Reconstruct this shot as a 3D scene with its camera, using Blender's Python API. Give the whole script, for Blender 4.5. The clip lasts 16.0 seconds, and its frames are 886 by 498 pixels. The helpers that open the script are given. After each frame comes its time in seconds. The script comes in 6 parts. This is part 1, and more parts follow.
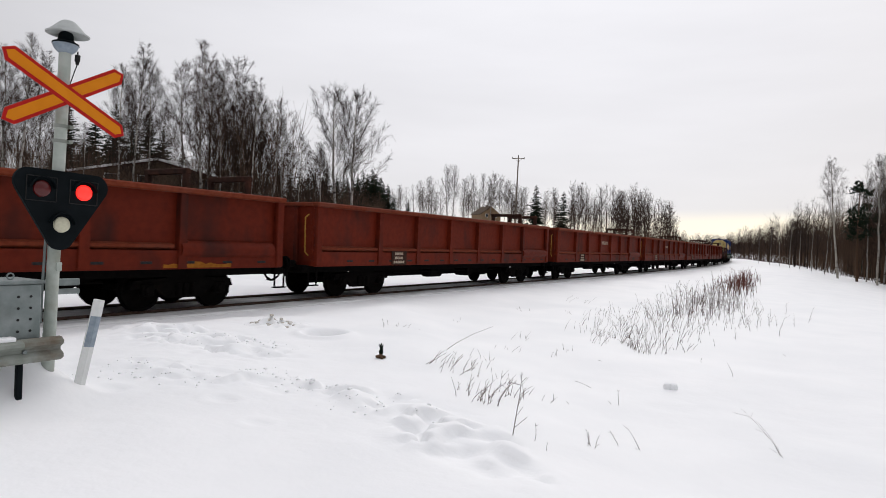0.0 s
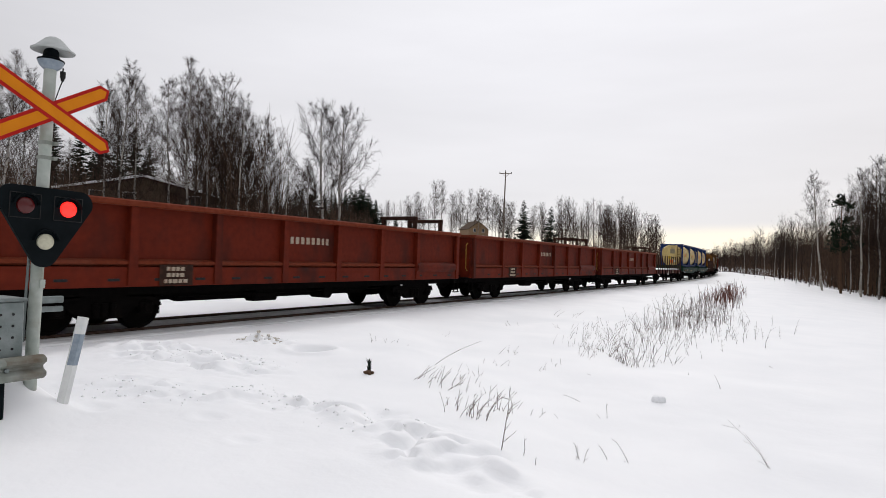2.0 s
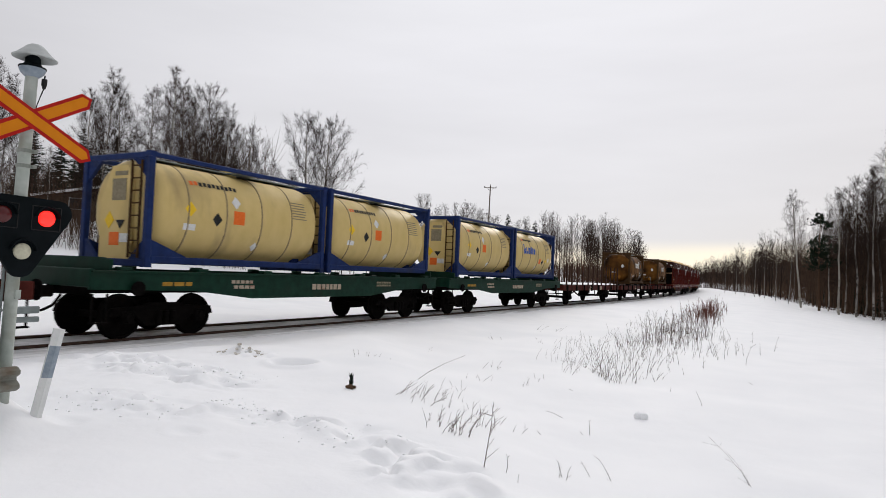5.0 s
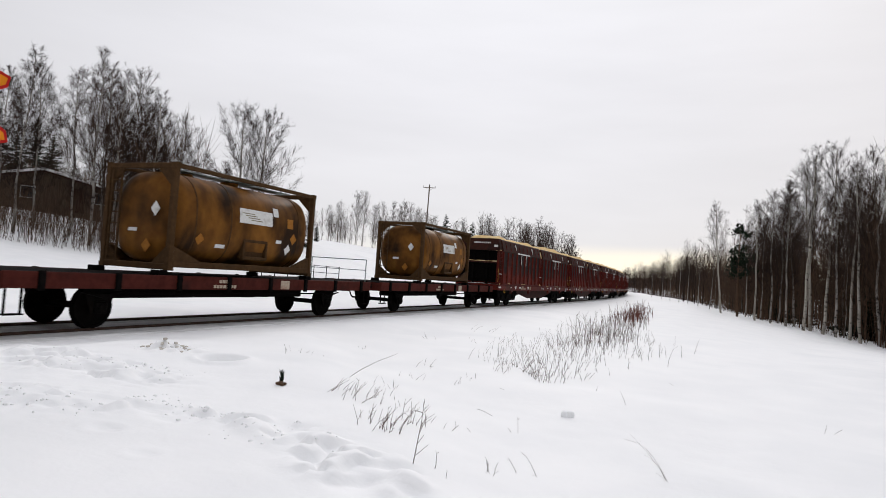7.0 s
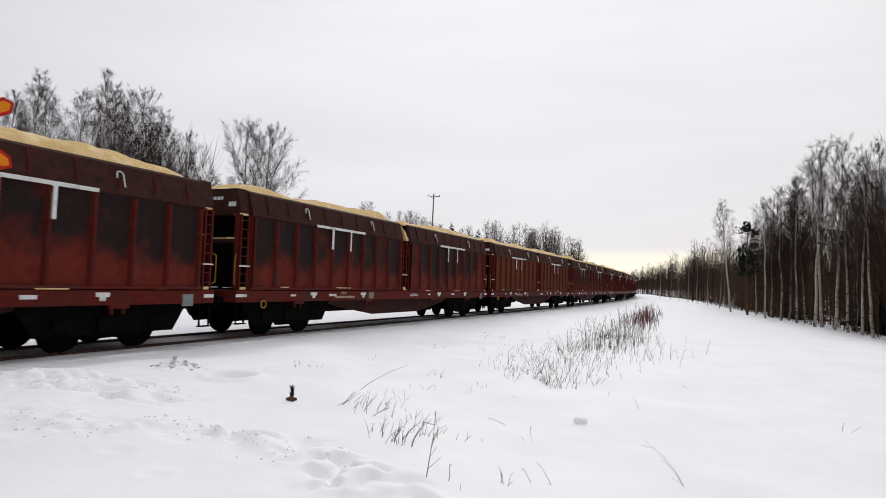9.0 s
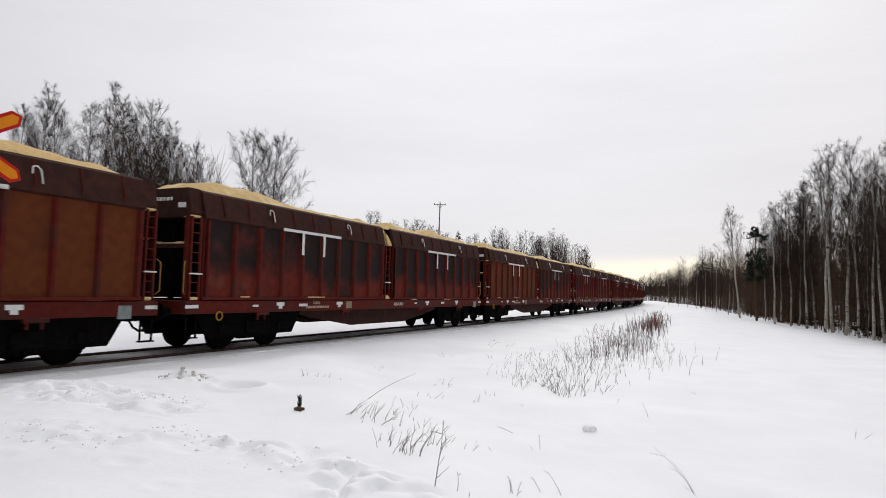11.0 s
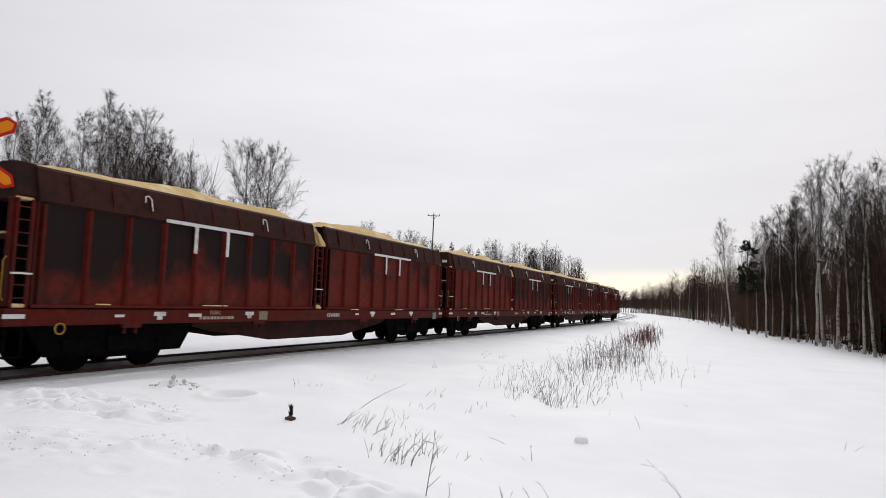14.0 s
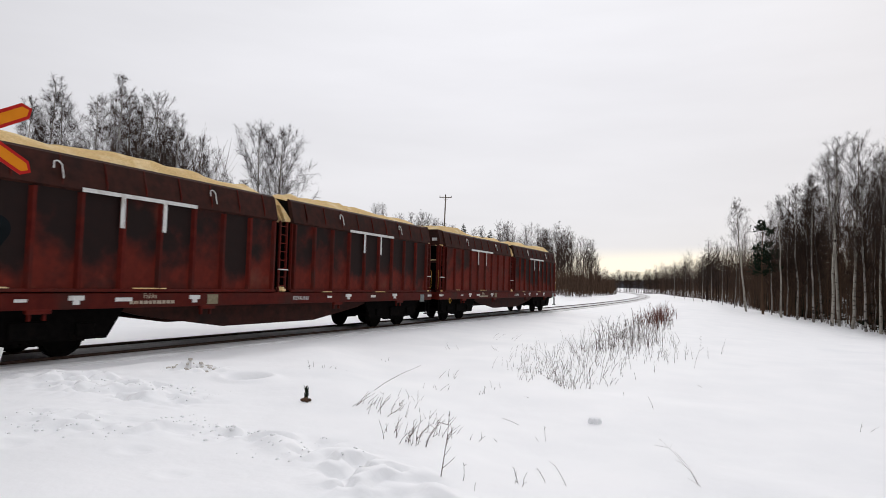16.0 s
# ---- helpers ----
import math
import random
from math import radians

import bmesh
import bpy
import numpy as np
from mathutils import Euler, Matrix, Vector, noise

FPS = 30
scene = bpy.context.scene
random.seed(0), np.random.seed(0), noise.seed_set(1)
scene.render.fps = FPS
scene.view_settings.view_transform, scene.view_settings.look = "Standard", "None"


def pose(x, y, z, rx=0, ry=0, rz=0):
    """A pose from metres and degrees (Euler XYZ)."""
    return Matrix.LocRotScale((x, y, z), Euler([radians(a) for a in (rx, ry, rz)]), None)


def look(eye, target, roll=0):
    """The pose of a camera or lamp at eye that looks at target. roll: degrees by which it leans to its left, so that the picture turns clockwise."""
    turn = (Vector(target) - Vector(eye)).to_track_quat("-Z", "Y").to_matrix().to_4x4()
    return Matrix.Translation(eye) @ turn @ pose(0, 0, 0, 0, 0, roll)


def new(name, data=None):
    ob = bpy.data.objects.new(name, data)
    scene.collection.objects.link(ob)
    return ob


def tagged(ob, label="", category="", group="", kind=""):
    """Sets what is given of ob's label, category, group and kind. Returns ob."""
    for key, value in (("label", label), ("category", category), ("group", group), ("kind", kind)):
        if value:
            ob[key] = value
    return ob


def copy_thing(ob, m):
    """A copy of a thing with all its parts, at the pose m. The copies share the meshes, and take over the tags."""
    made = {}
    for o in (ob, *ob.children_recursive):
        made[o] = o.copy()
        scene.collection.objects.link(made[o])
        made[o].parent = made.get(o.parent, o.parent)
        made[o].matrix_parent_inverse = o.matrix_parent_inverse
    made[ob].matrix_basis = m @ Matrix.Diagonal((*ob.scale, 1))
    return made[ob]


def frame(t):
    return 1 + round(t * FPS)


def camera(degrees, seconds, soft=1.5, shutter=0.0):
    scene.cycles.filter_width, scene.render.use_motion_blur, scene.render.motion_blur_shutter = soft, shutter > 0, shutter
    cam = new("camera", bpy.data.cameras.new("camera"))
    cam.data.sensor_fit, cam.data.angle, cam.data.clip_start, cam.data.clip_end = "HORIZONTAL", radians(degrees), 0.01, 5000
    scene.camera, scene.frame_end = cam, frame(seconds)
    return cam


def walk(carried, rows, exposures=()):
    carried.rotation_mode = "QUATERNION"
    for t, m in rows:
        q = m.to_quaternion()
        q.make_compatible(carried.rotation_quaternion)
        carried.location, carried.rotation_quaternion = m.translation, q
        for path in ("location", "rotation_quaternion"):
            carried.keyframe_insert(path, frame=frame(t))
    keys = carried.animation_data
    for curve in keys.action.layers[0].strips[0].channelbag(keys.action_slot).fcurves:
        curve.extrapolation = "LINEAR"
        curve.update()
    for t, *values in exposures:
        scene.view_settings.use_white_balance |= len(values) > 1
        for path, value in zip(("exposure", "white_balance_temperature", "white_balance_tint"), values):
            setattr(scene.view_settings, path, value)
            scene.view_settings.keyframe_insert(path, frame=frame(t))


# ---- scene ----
cam = camera(69.6, 16.0, soft=0.8, shutter=0.06)
# seconds, eye, yaw to the left of the track's heading, pitch up, lean to the left
PATH = [
    (0.0, (-0.000, -0.000, 1.680), 31.35, -0.54, 2.10),
    (0.5, (0.009, 0.000, 1.679), 30.88, 0.33, 2.07),
    (1.0, (0.016, -0.002, 1.674), 30.81, 0.69, 1.91),
    (1.5, (0.017, 0.001, 1.672), 30.46, 0.89, 1.97),
    (2.0, (0.012, -0.005, 1.675), 30.33, 0.85, 1.72),
    (2.5, (0.008, -0.005, 1.676), 30.47, 0.87, 1.62),
    (3.0, (0.012, 0.001, 1.673), 30.51, 1.13, 1.82),
    (5.5, (-0.004, 0.016, 1.691), 28.20, 3.06, 2.14),
    (6.0, (0.031, 0.038, 1.668), 26.91, 6.99, 2.61),
    (6.5, (0.024, 0.011, 1.661), 24.27, 4.15, 3.70),
    (7.0, (0.028, -0.016, 1.677), 23.32, 2.32, 3.87),
    (7.5, (0.036, -0.047, 1.695), 23.16, 1.76, 3.39),
    (8.0, (0.028, -0.017, 1.693), 23.70, 1.96, 3.09),
    (8.5, (0.015, -0.000, 1.696), 23.96, 2.44, 2.80),
    (9.0, (0.020, 0.006, 1.698), 23.92, 3.02, 1.94),
    (11.5, (0.021, 0.016, 1.695), 24.56, 4.08, 1.45),
    (12.0, (0.019, 0.009, 1.690), 24.45, 4.53, 1.39),
    (12.5, (0.015, 0.011, 1.695), 24.36, 4.79, 1.35),
    (13.0, (0.025, 0.010, 1.688), 24.05, 5.13, 1.59),
    (13.5, (0.033, 0.002, 1.685), 23.94, 5.04, 1.74),
    (14.0, (0.035, -0.006, 1.680), 23.99, 4.77, 1.86),
    (14.5, (0.029, -0.010, 1.684), 24.29, 4.02, 1.77),
    (15.0, (0.022, 0.001, 1.687), 24.69, 3.40, 1.72),
    (15.5, (0.016, 0.010, 1.687), 24.77, 3.21, 1.87),
    (16.0, (0.022, -0.008, 1.690), 25.02, 3.09, 1.56),
]


def aimed(eye, yaw, pitch, lean):
    y, p = radians(yaw), radians(pitch)
    ahead = Vector((-math.sin(y) * math.cos(p), math.cos(y) * math.cos(p), math.sin(p)))
    return look(eye, Vector(eye) + ahead, lean)


EXPOSURE = tuple((t, e, 6500, 12) for t, e in ((0.0, 0.14), (3.2, 0.14), (5.4, 0.03), (6.5, 0.0), (7.0, 0.12), (11.5, 0.13), (16.0, 0.12)))
walk(cam, [(t, aimed(eye, yaw, pitch, lean)) for t, eye, yaw, pitch, lean in PATH], EXPOSURE)

# ---- world, sun, light ----
SUN_ELEVATION, SUN_BEARING = radians(24), radians(12)
world = bpy.data.worlds.new("overcast_sky")
scene.world = world
world.use_nodes = True
wt = world.node_tree
wt.nodes.clear()
w_out, w_bg = wt.nodes.new("ShaderNodeOutputWorld"), wt.nodes.new("ShaderNodeBackground")
w_sky = wt.nodes.new("ShaderNodeTexSky")
w_sky.sky_type, w_sky.sun_disc = "NISHITA", False
w_sky.sun_elevation, w_sky.sun_rotation = SUN_ELEVATION, SUN_BEARING
w_co, w_sep = wt.nodes.new("ShaderNodeTexCoord"), wt.nodes.new("ShaderNodeSeparateXYZ")
wt.links.new(w_co.outputs["Generated"], w_sep.inputs[0])
w_ramp = wt.nodes.new("ShaderNodeValToRGB")          # cloud deck from the horizon to the zenith
w_ramp.color_ramp.elements[0].position, w_ramp.color_ramp.elements[0].color = 0.0, (0.70, 0.70, 0.70, 1)
w_ramp.color_ramp.elements[1].position, w_ramp.color_ramp.elements[1].color = 1.0, (2.28, 2.31, 2.39, 1)
for where, tone in ((0.10, (0.70, 0.70, 0.715, 1)), (0.30, (0.78, 0.785, 0.81, 1)), (0.5, (0.86, 0.87, 0.895, 1)), (0.7, (1.42, 1.44, 1.485, 1))):
    w_ramp.color_ramp.elements.new(where).color = tone
wt.links.new(w_sep.outputs["Z"], w_ramp.inputs[0])
w_map, w_noise = wt.nodes.new("ShaderNodeMapping"), wt.nodes.new("ShaderNodeTexNoise")
w_map.inputs["Scale"].default_value = (1.2, 1.2, 7.0)
w_noise.inputs["Scale"].default_value, w_noise.inputs["Detail"].default_value = 2.2, 4
wt.links.new(w_co.outputs["Generated"], w_map.inputs[0])
wt.links.new(w_map.outputs[0], w_noise.inputs["Vector"])
w_soft = wt.nodes.new("ShaderNodeMapRange")
w_soft.inputs["To Min"].default_value, w_soft.inputs["To Max"].default_value = 0.91, 1.09
wt.links.new(w_noise.outputs[0], w_soft.inputs[0])
w_cloud = wt.nodes.new("ShaderNodeMix")
w_cloud.data_type, w_cloud.blend_type = "RGBA", "MULTIPLY"
w_cloud.inputs[0].default_value = 1.0
wt.links.new(w_ramp.outputs[0], w_cloud.inputs[6])
wt.links.new(w_soft.outputs[0], w_cloud.inputs[7])
# the clear, warm gap under the cloud deck, low in the north
w_low = wt.nodes.new("ShaderNodeMapRange")
w_low.interpolation_type = "SMOOTHSTEP"
for name, value in (("From Min", 0.066), ("From Max", 0.034), ("To Min", 0.0), ("To Max", 1.0)):
    w_low.inputs[name].default_value = value
w_wob = wt.nodes.new("ShaderNodeMath")
w_wob.operation = "MULTIPLY_ADD"
w_wob.inputs[1].default_value, w_wob.inputs[2].default_value = 0.03, -0.015
wt.links.new(w_noise.outputs[0], w_wob.inputs[0])
w_add = wt.nodes.new("ShaderNodeMath")
wt.links.new(w_sep.outputs["Z"], w_add.inputs[0])
wt.links.new(w_wob.outputs[0], w_add.inputs[1])
wt.links.new(w_add.outputs[0], w_low.inputs[0])
w_dot = wt.nodes.new("ShaderNodeVectorMath")
w_dot.operation = "DOT_PRODUCT"
w_dot.inputs[1].default_value = (-math.sin(radians(8)), math.cos(radians(8)), 0)
wt.links.new(w_co.outputs["Generated"], w_dot.inputs[0])
w_grade = wt.nodes.new("ShaderNodeMapRange")         # the deck is brighter towards the hidden sun
for name, value in (("From Min", 0.3), ("From Max", 1.0), ("To Min", 0.45), ("To Max", 1.045)):
    w_grade.inputs[name].default_value = value
w_mid = wt.nodes.new("ShaderNodeVectorMath")
w_mid.operation = "DOT_PRODUCT"
w_mid.inputs[1].default_value = (-math.sin(radians(20)), math.cos(radians(20)), 0)
wt.links.new(w_co.outputs["Generated"], w_mid.inputs[0])
wt.links.new(w_mid.outputs["Value"], w_grade.inputs[0])
w_deck = wt.nodes.new("ShaderNodeMix")
w_deck.data_type, w_deck.blend_type = "RGBA", "MULTIPLY"
w_deck.inputs[0].default_value = 1.0
wt.links.new(w_cloud.outputs[2], w_deck.inputs[6])
wt.links.new(w_grade.outputs[0], w_deck.inputs[7])
w_side = wt.nodes.new("ShaderNodeMapRange")
w_side.interpolation_type = "SMOOTHSTEP"
w_side.inputs["From Min"].default_value, w_side.inputs["From Max"].default_value = 0.90, 0.995
wt.links.new(w_dot.outputs["Value"], w_side.inputs[0])
w_gap = wt.nodes.new("ShaderNodeMath")
w_gap.operation = "MULTIPLY"
wt.links.new(w_low.outputs[0], w_gap.inputs[0])
wt.links.new(w_side.outputs[0], w_gap.inputs[1])
w_warm = wt.nodes.new("ShaderNodeMix")
w_warm.data_type = "RGBA"
w_warm.inputs[7].default_value = (1.0, 0.93, 0.76, 1)
wt.links.new(w_gap.outputs[0], w_warm.inputs[0])
wt.links.new(w_deck.outputs[2], w_warm.inputs[6])
w_sum = wt.nodes.new("ShaderNodeMix")                # a little of the blue sky shines through the deck
w_sum.data_type, w_sum.blend_type = "RGBA", "ADD"
w_sum.inputs[0].default_value = 0.003
wt.links.new(w_warm.outputs[2], w_sum.inputs[6])
wt.links.new(w_sky.outputs[0], w_sum.inputs[7])
wt.links.new(w_sum.outputs[2], w_bg.inputs[0])
w_bg.inputs[1].default_value = 1.0
wt.links.new(w_bg.outputs[0], w_out.inputs[0])

sun = new("sun", bpy.data.lights.new("sun", "SUN"))
sun.data.energy, sun.data.angle, sun.data.color = 0.6, radians(16), (1.0, 0.95, 0.88)
sun.matrix_world = look((0, 0, 50), (-math.sin(SUN_BEARING) * -20, -math.cos(SUN_BEARING) * 20, 50 - 20 * math.tan(SUN_ELEVATION)))


# ---- materials ----
def surface(name, tones, scale=4.0, stretch=(1, 1, 1), rough=0.7, metal=0.0, bump=0.15, bump_scale=40.0, stain=None,
            stain_at=(0.55, 0.75), stain_scale=1.0, stain_stretch=(1, 1, 1), vary=0.0, island=0.0, spec=0.12):
    """A node material: a fine grain between tones, larger stains over it, relief, and a change from object to object."""
    m = bpy.data.materials.new(name)
    m.use_nodes = True
    t = m.node_tree
    b = t.nodes["Principled BSDF"]
    b.inputs["Roughness"].default_value, b.inputs["Metallic"].default_value = rough, metal
    b.inputs["Specular IOR Level"].default_value = spec
    co, mp, nz, rp = (t.nodes.new("ShaderNode" + k) for k in ("TexCoord", "Mapping", "TexNoise", "ValToRGB"))
    mp.inputs["Scale"].default_value = stretch
    nz.inputs["Scale"].default_value, nz.inputs["Detail"].default_value = scale, 6
    t.links.new(co.outputs["Object"], mp.inputs[0])
    t.links.new(mp.outputs[0], nz.inputs["Vector"])
    t.links.new(nz.outputs[0], rp.inputs[0])
    rp.color_ramp.elements[0].position, rp.color_ramp.elements[1].position = 0.3, 0.7
    rp.color_ramp.elements[0].color, rp.color_ramp.elements[1].color = (*tones[0], 1), (*tones[1], 1)
    colour = rp.outputs[0]
    info = t.nodes.new("ShaderNodeObjectInfo")
    if stain:
        mp2, nz2, mr, mx = (t.nodes.new("ShaderNode" + k) for k in ("Mapping", "TexNoise", "MapRange", "Mix"))
        mp2.inputs["Scale"].default_value = stain_stretch
        nz2.noise_dimensions = "4D"
        nz2.inputs["Scale"].default_value, nz2.inputs["Detail"].default_value = stain_scale, 5
        seed = t.nodes.new("ShaderNodeMath")
        seed.operation = "MULTIPLY"
        seed.inputs[1].default_value = 37.0
        t.links.new(info.outputs["Random"], seed.inputs[0])
        t.links.new(seed.outputs[0], nz2.inputs["W"])
        t.links.new(co.outputs["Object"], mp2.inputs[0])
        t.links.new(mp2.outputs[0], nz2.inputs["Vector"])
        mr.inputs["From Min"].default_value, mr.inputs["From Max"].default_value = stain_at
        t.links.new(nz2.outputs[0], mr.inputs[0])
        mx.data_type = "RGBA"
        mx.inputs[7].default_value = (*stain, 1)
        t.links.new(mr.outputs[0], mx.inputs[0])
        t.links.new(colour, mx.inputs[6])
        colour = mx.outputs[2]
    if vary or island:
        hs, mr = t.nodes.new("ShaderNodeHueSaturation"), t.nodes.new("ShaderNodeMapRange")
        amount = vary or island
        mr.inputs["To Min"].default_value, mr.inputs["To Max"].default_value = 1 - amount, 1 + amount
        if island:
            t.links.new(t.nodes.new("ShaderNodeNewGeometry").outputs["Random Per Island"], mr.inputs[0])
        else:
            t.links.new(info.outputs["Random"], mr.inputs[0])
        t.links.new(mr.outputs[0], hs.inputs["Value"])
        t.links.new(colour, hs.inputs["Color"])
        colour = hs.outputs[0]
    t.links.new(colour, b.inputs["Base Color"])
    if bump:
        nb, bp = t.nodes.new("ShaderNodeTexNoise"), t.nodes.new("ShaderNodeBump")
        nb.inputs["Scale"].default_value, nb.inputs["Detail"].default_value = bump_scale, 4
        bp.inputs["Strength"].default_value, bp.inputs["Distance"].default_value = bump, 0.02
        t.links.new(co.outputs["Object"], nb.inputs["Vector"])
        t.links.new(nb.outputs[0], bp.inputs["Height"])
        t.links.new(bp.outputs[0], b.inputs["Normal"])
    return m


RED = surface("red_wagon_paint", ((0.0996, 0.0107, 0.0034), (0.1403, 0.0169, 0.0057)), 6, rough=0.6, stain=(0.038, 0.010, 0.007),
              stain_at=(0.5, 0.72), stain_scale=1.1, stain_stretch=(1, 1, 0.5), vary=0.12)
RUST = surface("worn_red_rail", ((0.1148, 0.0202, 0.0082), (0.1700, 0.0361, 0.0156)), 9, rough=0.75, stain=(0.13, 0.04, 0.025), vary=0.1)
FRAME_RED = surface("oxide_frame_paint", ((0.0728, 0.0062, 0.0040), (0.1051, 0.0113, 0.0062)), 6, rough=0.62, stain=(0.05, 0.018, 0.014),
                    stain_at=(0.5, 0.7), stain_scale=0.9, vary=0.15)
FLAT_RED = surface("flat_wagon_paint", ((0.050, 0.011, 0.008), (0.080, 0.018, 0.013)), 6, rough=0.7, spec=0.06, stain=(0.02, 0.010, 0.008),
                   stain_scale=1.2, vary=0.12)
# grime, blackened further: deep shade of undersides and recesses put into the colour
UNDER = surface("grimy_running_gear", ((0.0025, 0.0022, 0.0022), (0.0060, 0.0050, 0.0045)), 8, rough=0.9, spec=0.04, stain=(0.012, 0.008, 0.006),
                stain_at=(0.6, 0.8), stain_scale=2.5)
GREEN = surface("green_wagon_paint", ((0.0022, 0.0200, 0.0115), (0.0045, 0.0330, 0.0195)), 5, rough=0.55, stain=(0.010, 0.024, 0.015),
                stain_at=(0.5, 0.7), stain_scale=1.2)
BLUE = surface("blue_frame_paint", ((0.007, 0.018, 0.075), (0.012, 0.030, 0.12)), 7, rough=0.5, stain=(0.02, 0.025, 0.05))
CREAM = surface("cream_tank_shell", ((0.5775, 0.4300, 0.1640), (0.6615, 0.5000, 0.2132)), 2.2, stretch=(1, 1, 0.7), rough=0.45, bump=0.03,
                stain=(0.34, 0.25, 0.12), stain_at=(0.55, 0.82), stain_scale=1.1, stain_stretch=(1, 1.3, 0.55))
BAND = surface("tank_band_grime", ((0.22, 0.17, 0.10), (0.32, 0.25, 0.14)), 9, rough=0.6)
OCHRE = surface("brown_tank_shell", ((0.13, 0.052, 0.010), (0.21, 0.088, 0.016)), 3, rough=0.5, bump=0.05, spec=0.06, stain=(0.022, 0.010, 0.004),
                stain_at=(0.42, 0.66), stain_scale=0.8, stain_stretch=(1, 1.5, 0.8))
OCHRE_FRAME = surface("brown_frame_paint", ((0.045, 0.024, 0.010), (0.075, 0.040, 0.017)), 7, rough=0.7, spec=0.06, stain=(0.05, 0.026, 0.012))
WHITE = surface("white_marking", ((0.62, 0.62, 0.60), (0.74, 0.74, 0.72)), 15, rough=0.6, stain=(0.4, 0.36, 0.32), stain_scale=3, bump=0)
LETTER = surface("faded_lettering", ((0.34, 0.27, 0.20), (0.48, 0.41, 0.32)), 18, rough=0.7, bump=0, stain=(0.25, 0.08, 0.05), stain_scale=5)
GREY_MARK = surface("grey_printed_lines", ((0.20, 0.17, 0.11), (0.28, 0.24, 0.16)), 15, rough=0.6, bump=0)
BLACK = surface("black_marking", ((0.012, 0.012, 0.012), (0.03, 0.03, 0.03)), 15, rough=0.6, bump=0)
ORANGE = surface("orange_placard", ((0.72, 0.13, 0.02), (0.80, 0.17, 0.03)), 12, rough=0.5, bump=0)
YELLOW = surface("yellow_placard", ((0.75, 0.48, 0.02), (0.82, 0.55, 0.04)), 12, rough=0.5, bump=0)
KBLUE = surface("blue_lettering", ((0.02, 0.08, 0.34), (0.03, 0.11, 0.42)), 12, rough=0.5, bump=0)
YPAINT = surface("yellow_handle_paint", ((0.30, 0.16, 0.02), (0.42, 0.24, 0.04)), 12, rough=0.6)
CHIPS = surface("fresh_wood_chips", ((0.55, 0.36, 0.15), (0.78, 0.57, 0.28)), 26, rough=0.9, bump=0.8, bump_scale=30,
                stain=(0.86, 0.72, 0.45), stain_at=(0.5, 0.75), stain_scale=2.0)
SNOW = surface("snow", ((0.88, 0.885, 0.895), (0.93, 0.93, 0.935)), 0.8, rough=0.75, bump=0.35, bump_scale=6, spec=0.2,
               stain=(0.81, 0.82, 0.835), stain_at=(0.55, 0.8), stain_scale=0.25)
SNOWCAP = surface("loose_snow", ((0.88, 0.885, 0.895), (0.93, 0.93, 0.935)), 4, rough=0.75, bump=0.3, bump_scale=14, spec=0.2)
BED = surface("blown_ballast_snow", ((0.58, 0.575, 0.575), (0.80, 0.795, 0.795)), 2.5, stretch=(3, 0.35, 1), rough=0.85, bump=0.4, bump_scale=18,
              stain=(0.38, 0.37, 0.365), stain_at=(0.5, 0.75), stain_scale=1.4, stain_stretch=(2, 0.3, 1))
RAIL = surface("rail_steel", ((0.05, 0.032, 0.024), (0.10, 0.06, 0.045)), 14, rough=0.55, metal=0.5)
SLEEPER = surface("concrete_sleeper", ((0.20, 0.19, 0.18), (0.30, 0.29, 0.27)), 9, rough=0.9)
BARK = surface("birch_bark", ((0.17, 0.152, 0.135), (0.36, 0.33, 0.30)), 3, stretch=(1, 1, 0.35), rough=0.85, stain=(0.035, 0.03, 0.028),
               stain_at=(0.52, 0.62), stain_scale=3.5, stain_stretch=(1, 1, 1.4), vary=0.25)
TWIG = surface("birch_twigs", ((0.019, 0.0115, 0.009), (0.042, 0.026, 0.020)), 2, rough=0.9, bump=0, vary=0.25)
WHITE_BARK = surface("white_birch_bark", ((0.24, 0.215, 0.18), (0.43, 0.40, 0.35)), 3, stretch=(1, 1, 0.35), rough=0.8, stain=(0.045, 0.038, 0.034),
                     stain_at=(0.54, 0.64), stain_scale=3.0, stain_stretch=(1, 1, 2.2), vary=0.15)
PALE_TWIG = surface("pale_birch_twigs", ((0.030, 0.021, 0.017), (0.062, 0.046, 0.038)), 2, rough=0.9, bump=0, vary=0.2)
ALDER = surface("brown_thicket", ((0.0425, 0.0256, 0.0168), (0.1000, 0.0622, 0.0420)), 2, rough=0.9, bump=0, island=0.4)
NEEDLE = surface("spruce_needles", ((0.008, 0.013, 0.008), (0.017, 0.026, 0.014)), 3, rough=0.9, bump=0, island=0.3)
PBARK = surface("conifer_bark", ((0.06, 0.035, 0.022), (0.11, 0.065, 0.04)), 5, rough=0.9)
REED = surface("dry_stems", ((0.055, 0.040, 0.032), (0.12, 0.088, 0.07)), 6, rough=0.9, bump=0, island=0.4)
RUSSET = surface("russet_twigs", ((0.09, 0.035, 0.028), (0.15, 0.06, 0.045)), 6, rough=0.9, bump=0, island=0.3)
GALV = surface("galvanised_steel", ((0.17, 0.20, 0.195), (0.26, 0.29, 0.285)), 7, rough=0.5, metal=0.25, stain=(0.12, 0.135, 0.13), stain_scale=2.5)
MOSSY = surface("weathered_guard_rail", ((0.20, 0.22, 0.19), (0.31, 0.33, 0.30)), 6, rough=0.65, stain=(0.13, 0.10, 0.07),
                stain_at=(0.48, 0.66), stain_scale=3.0)
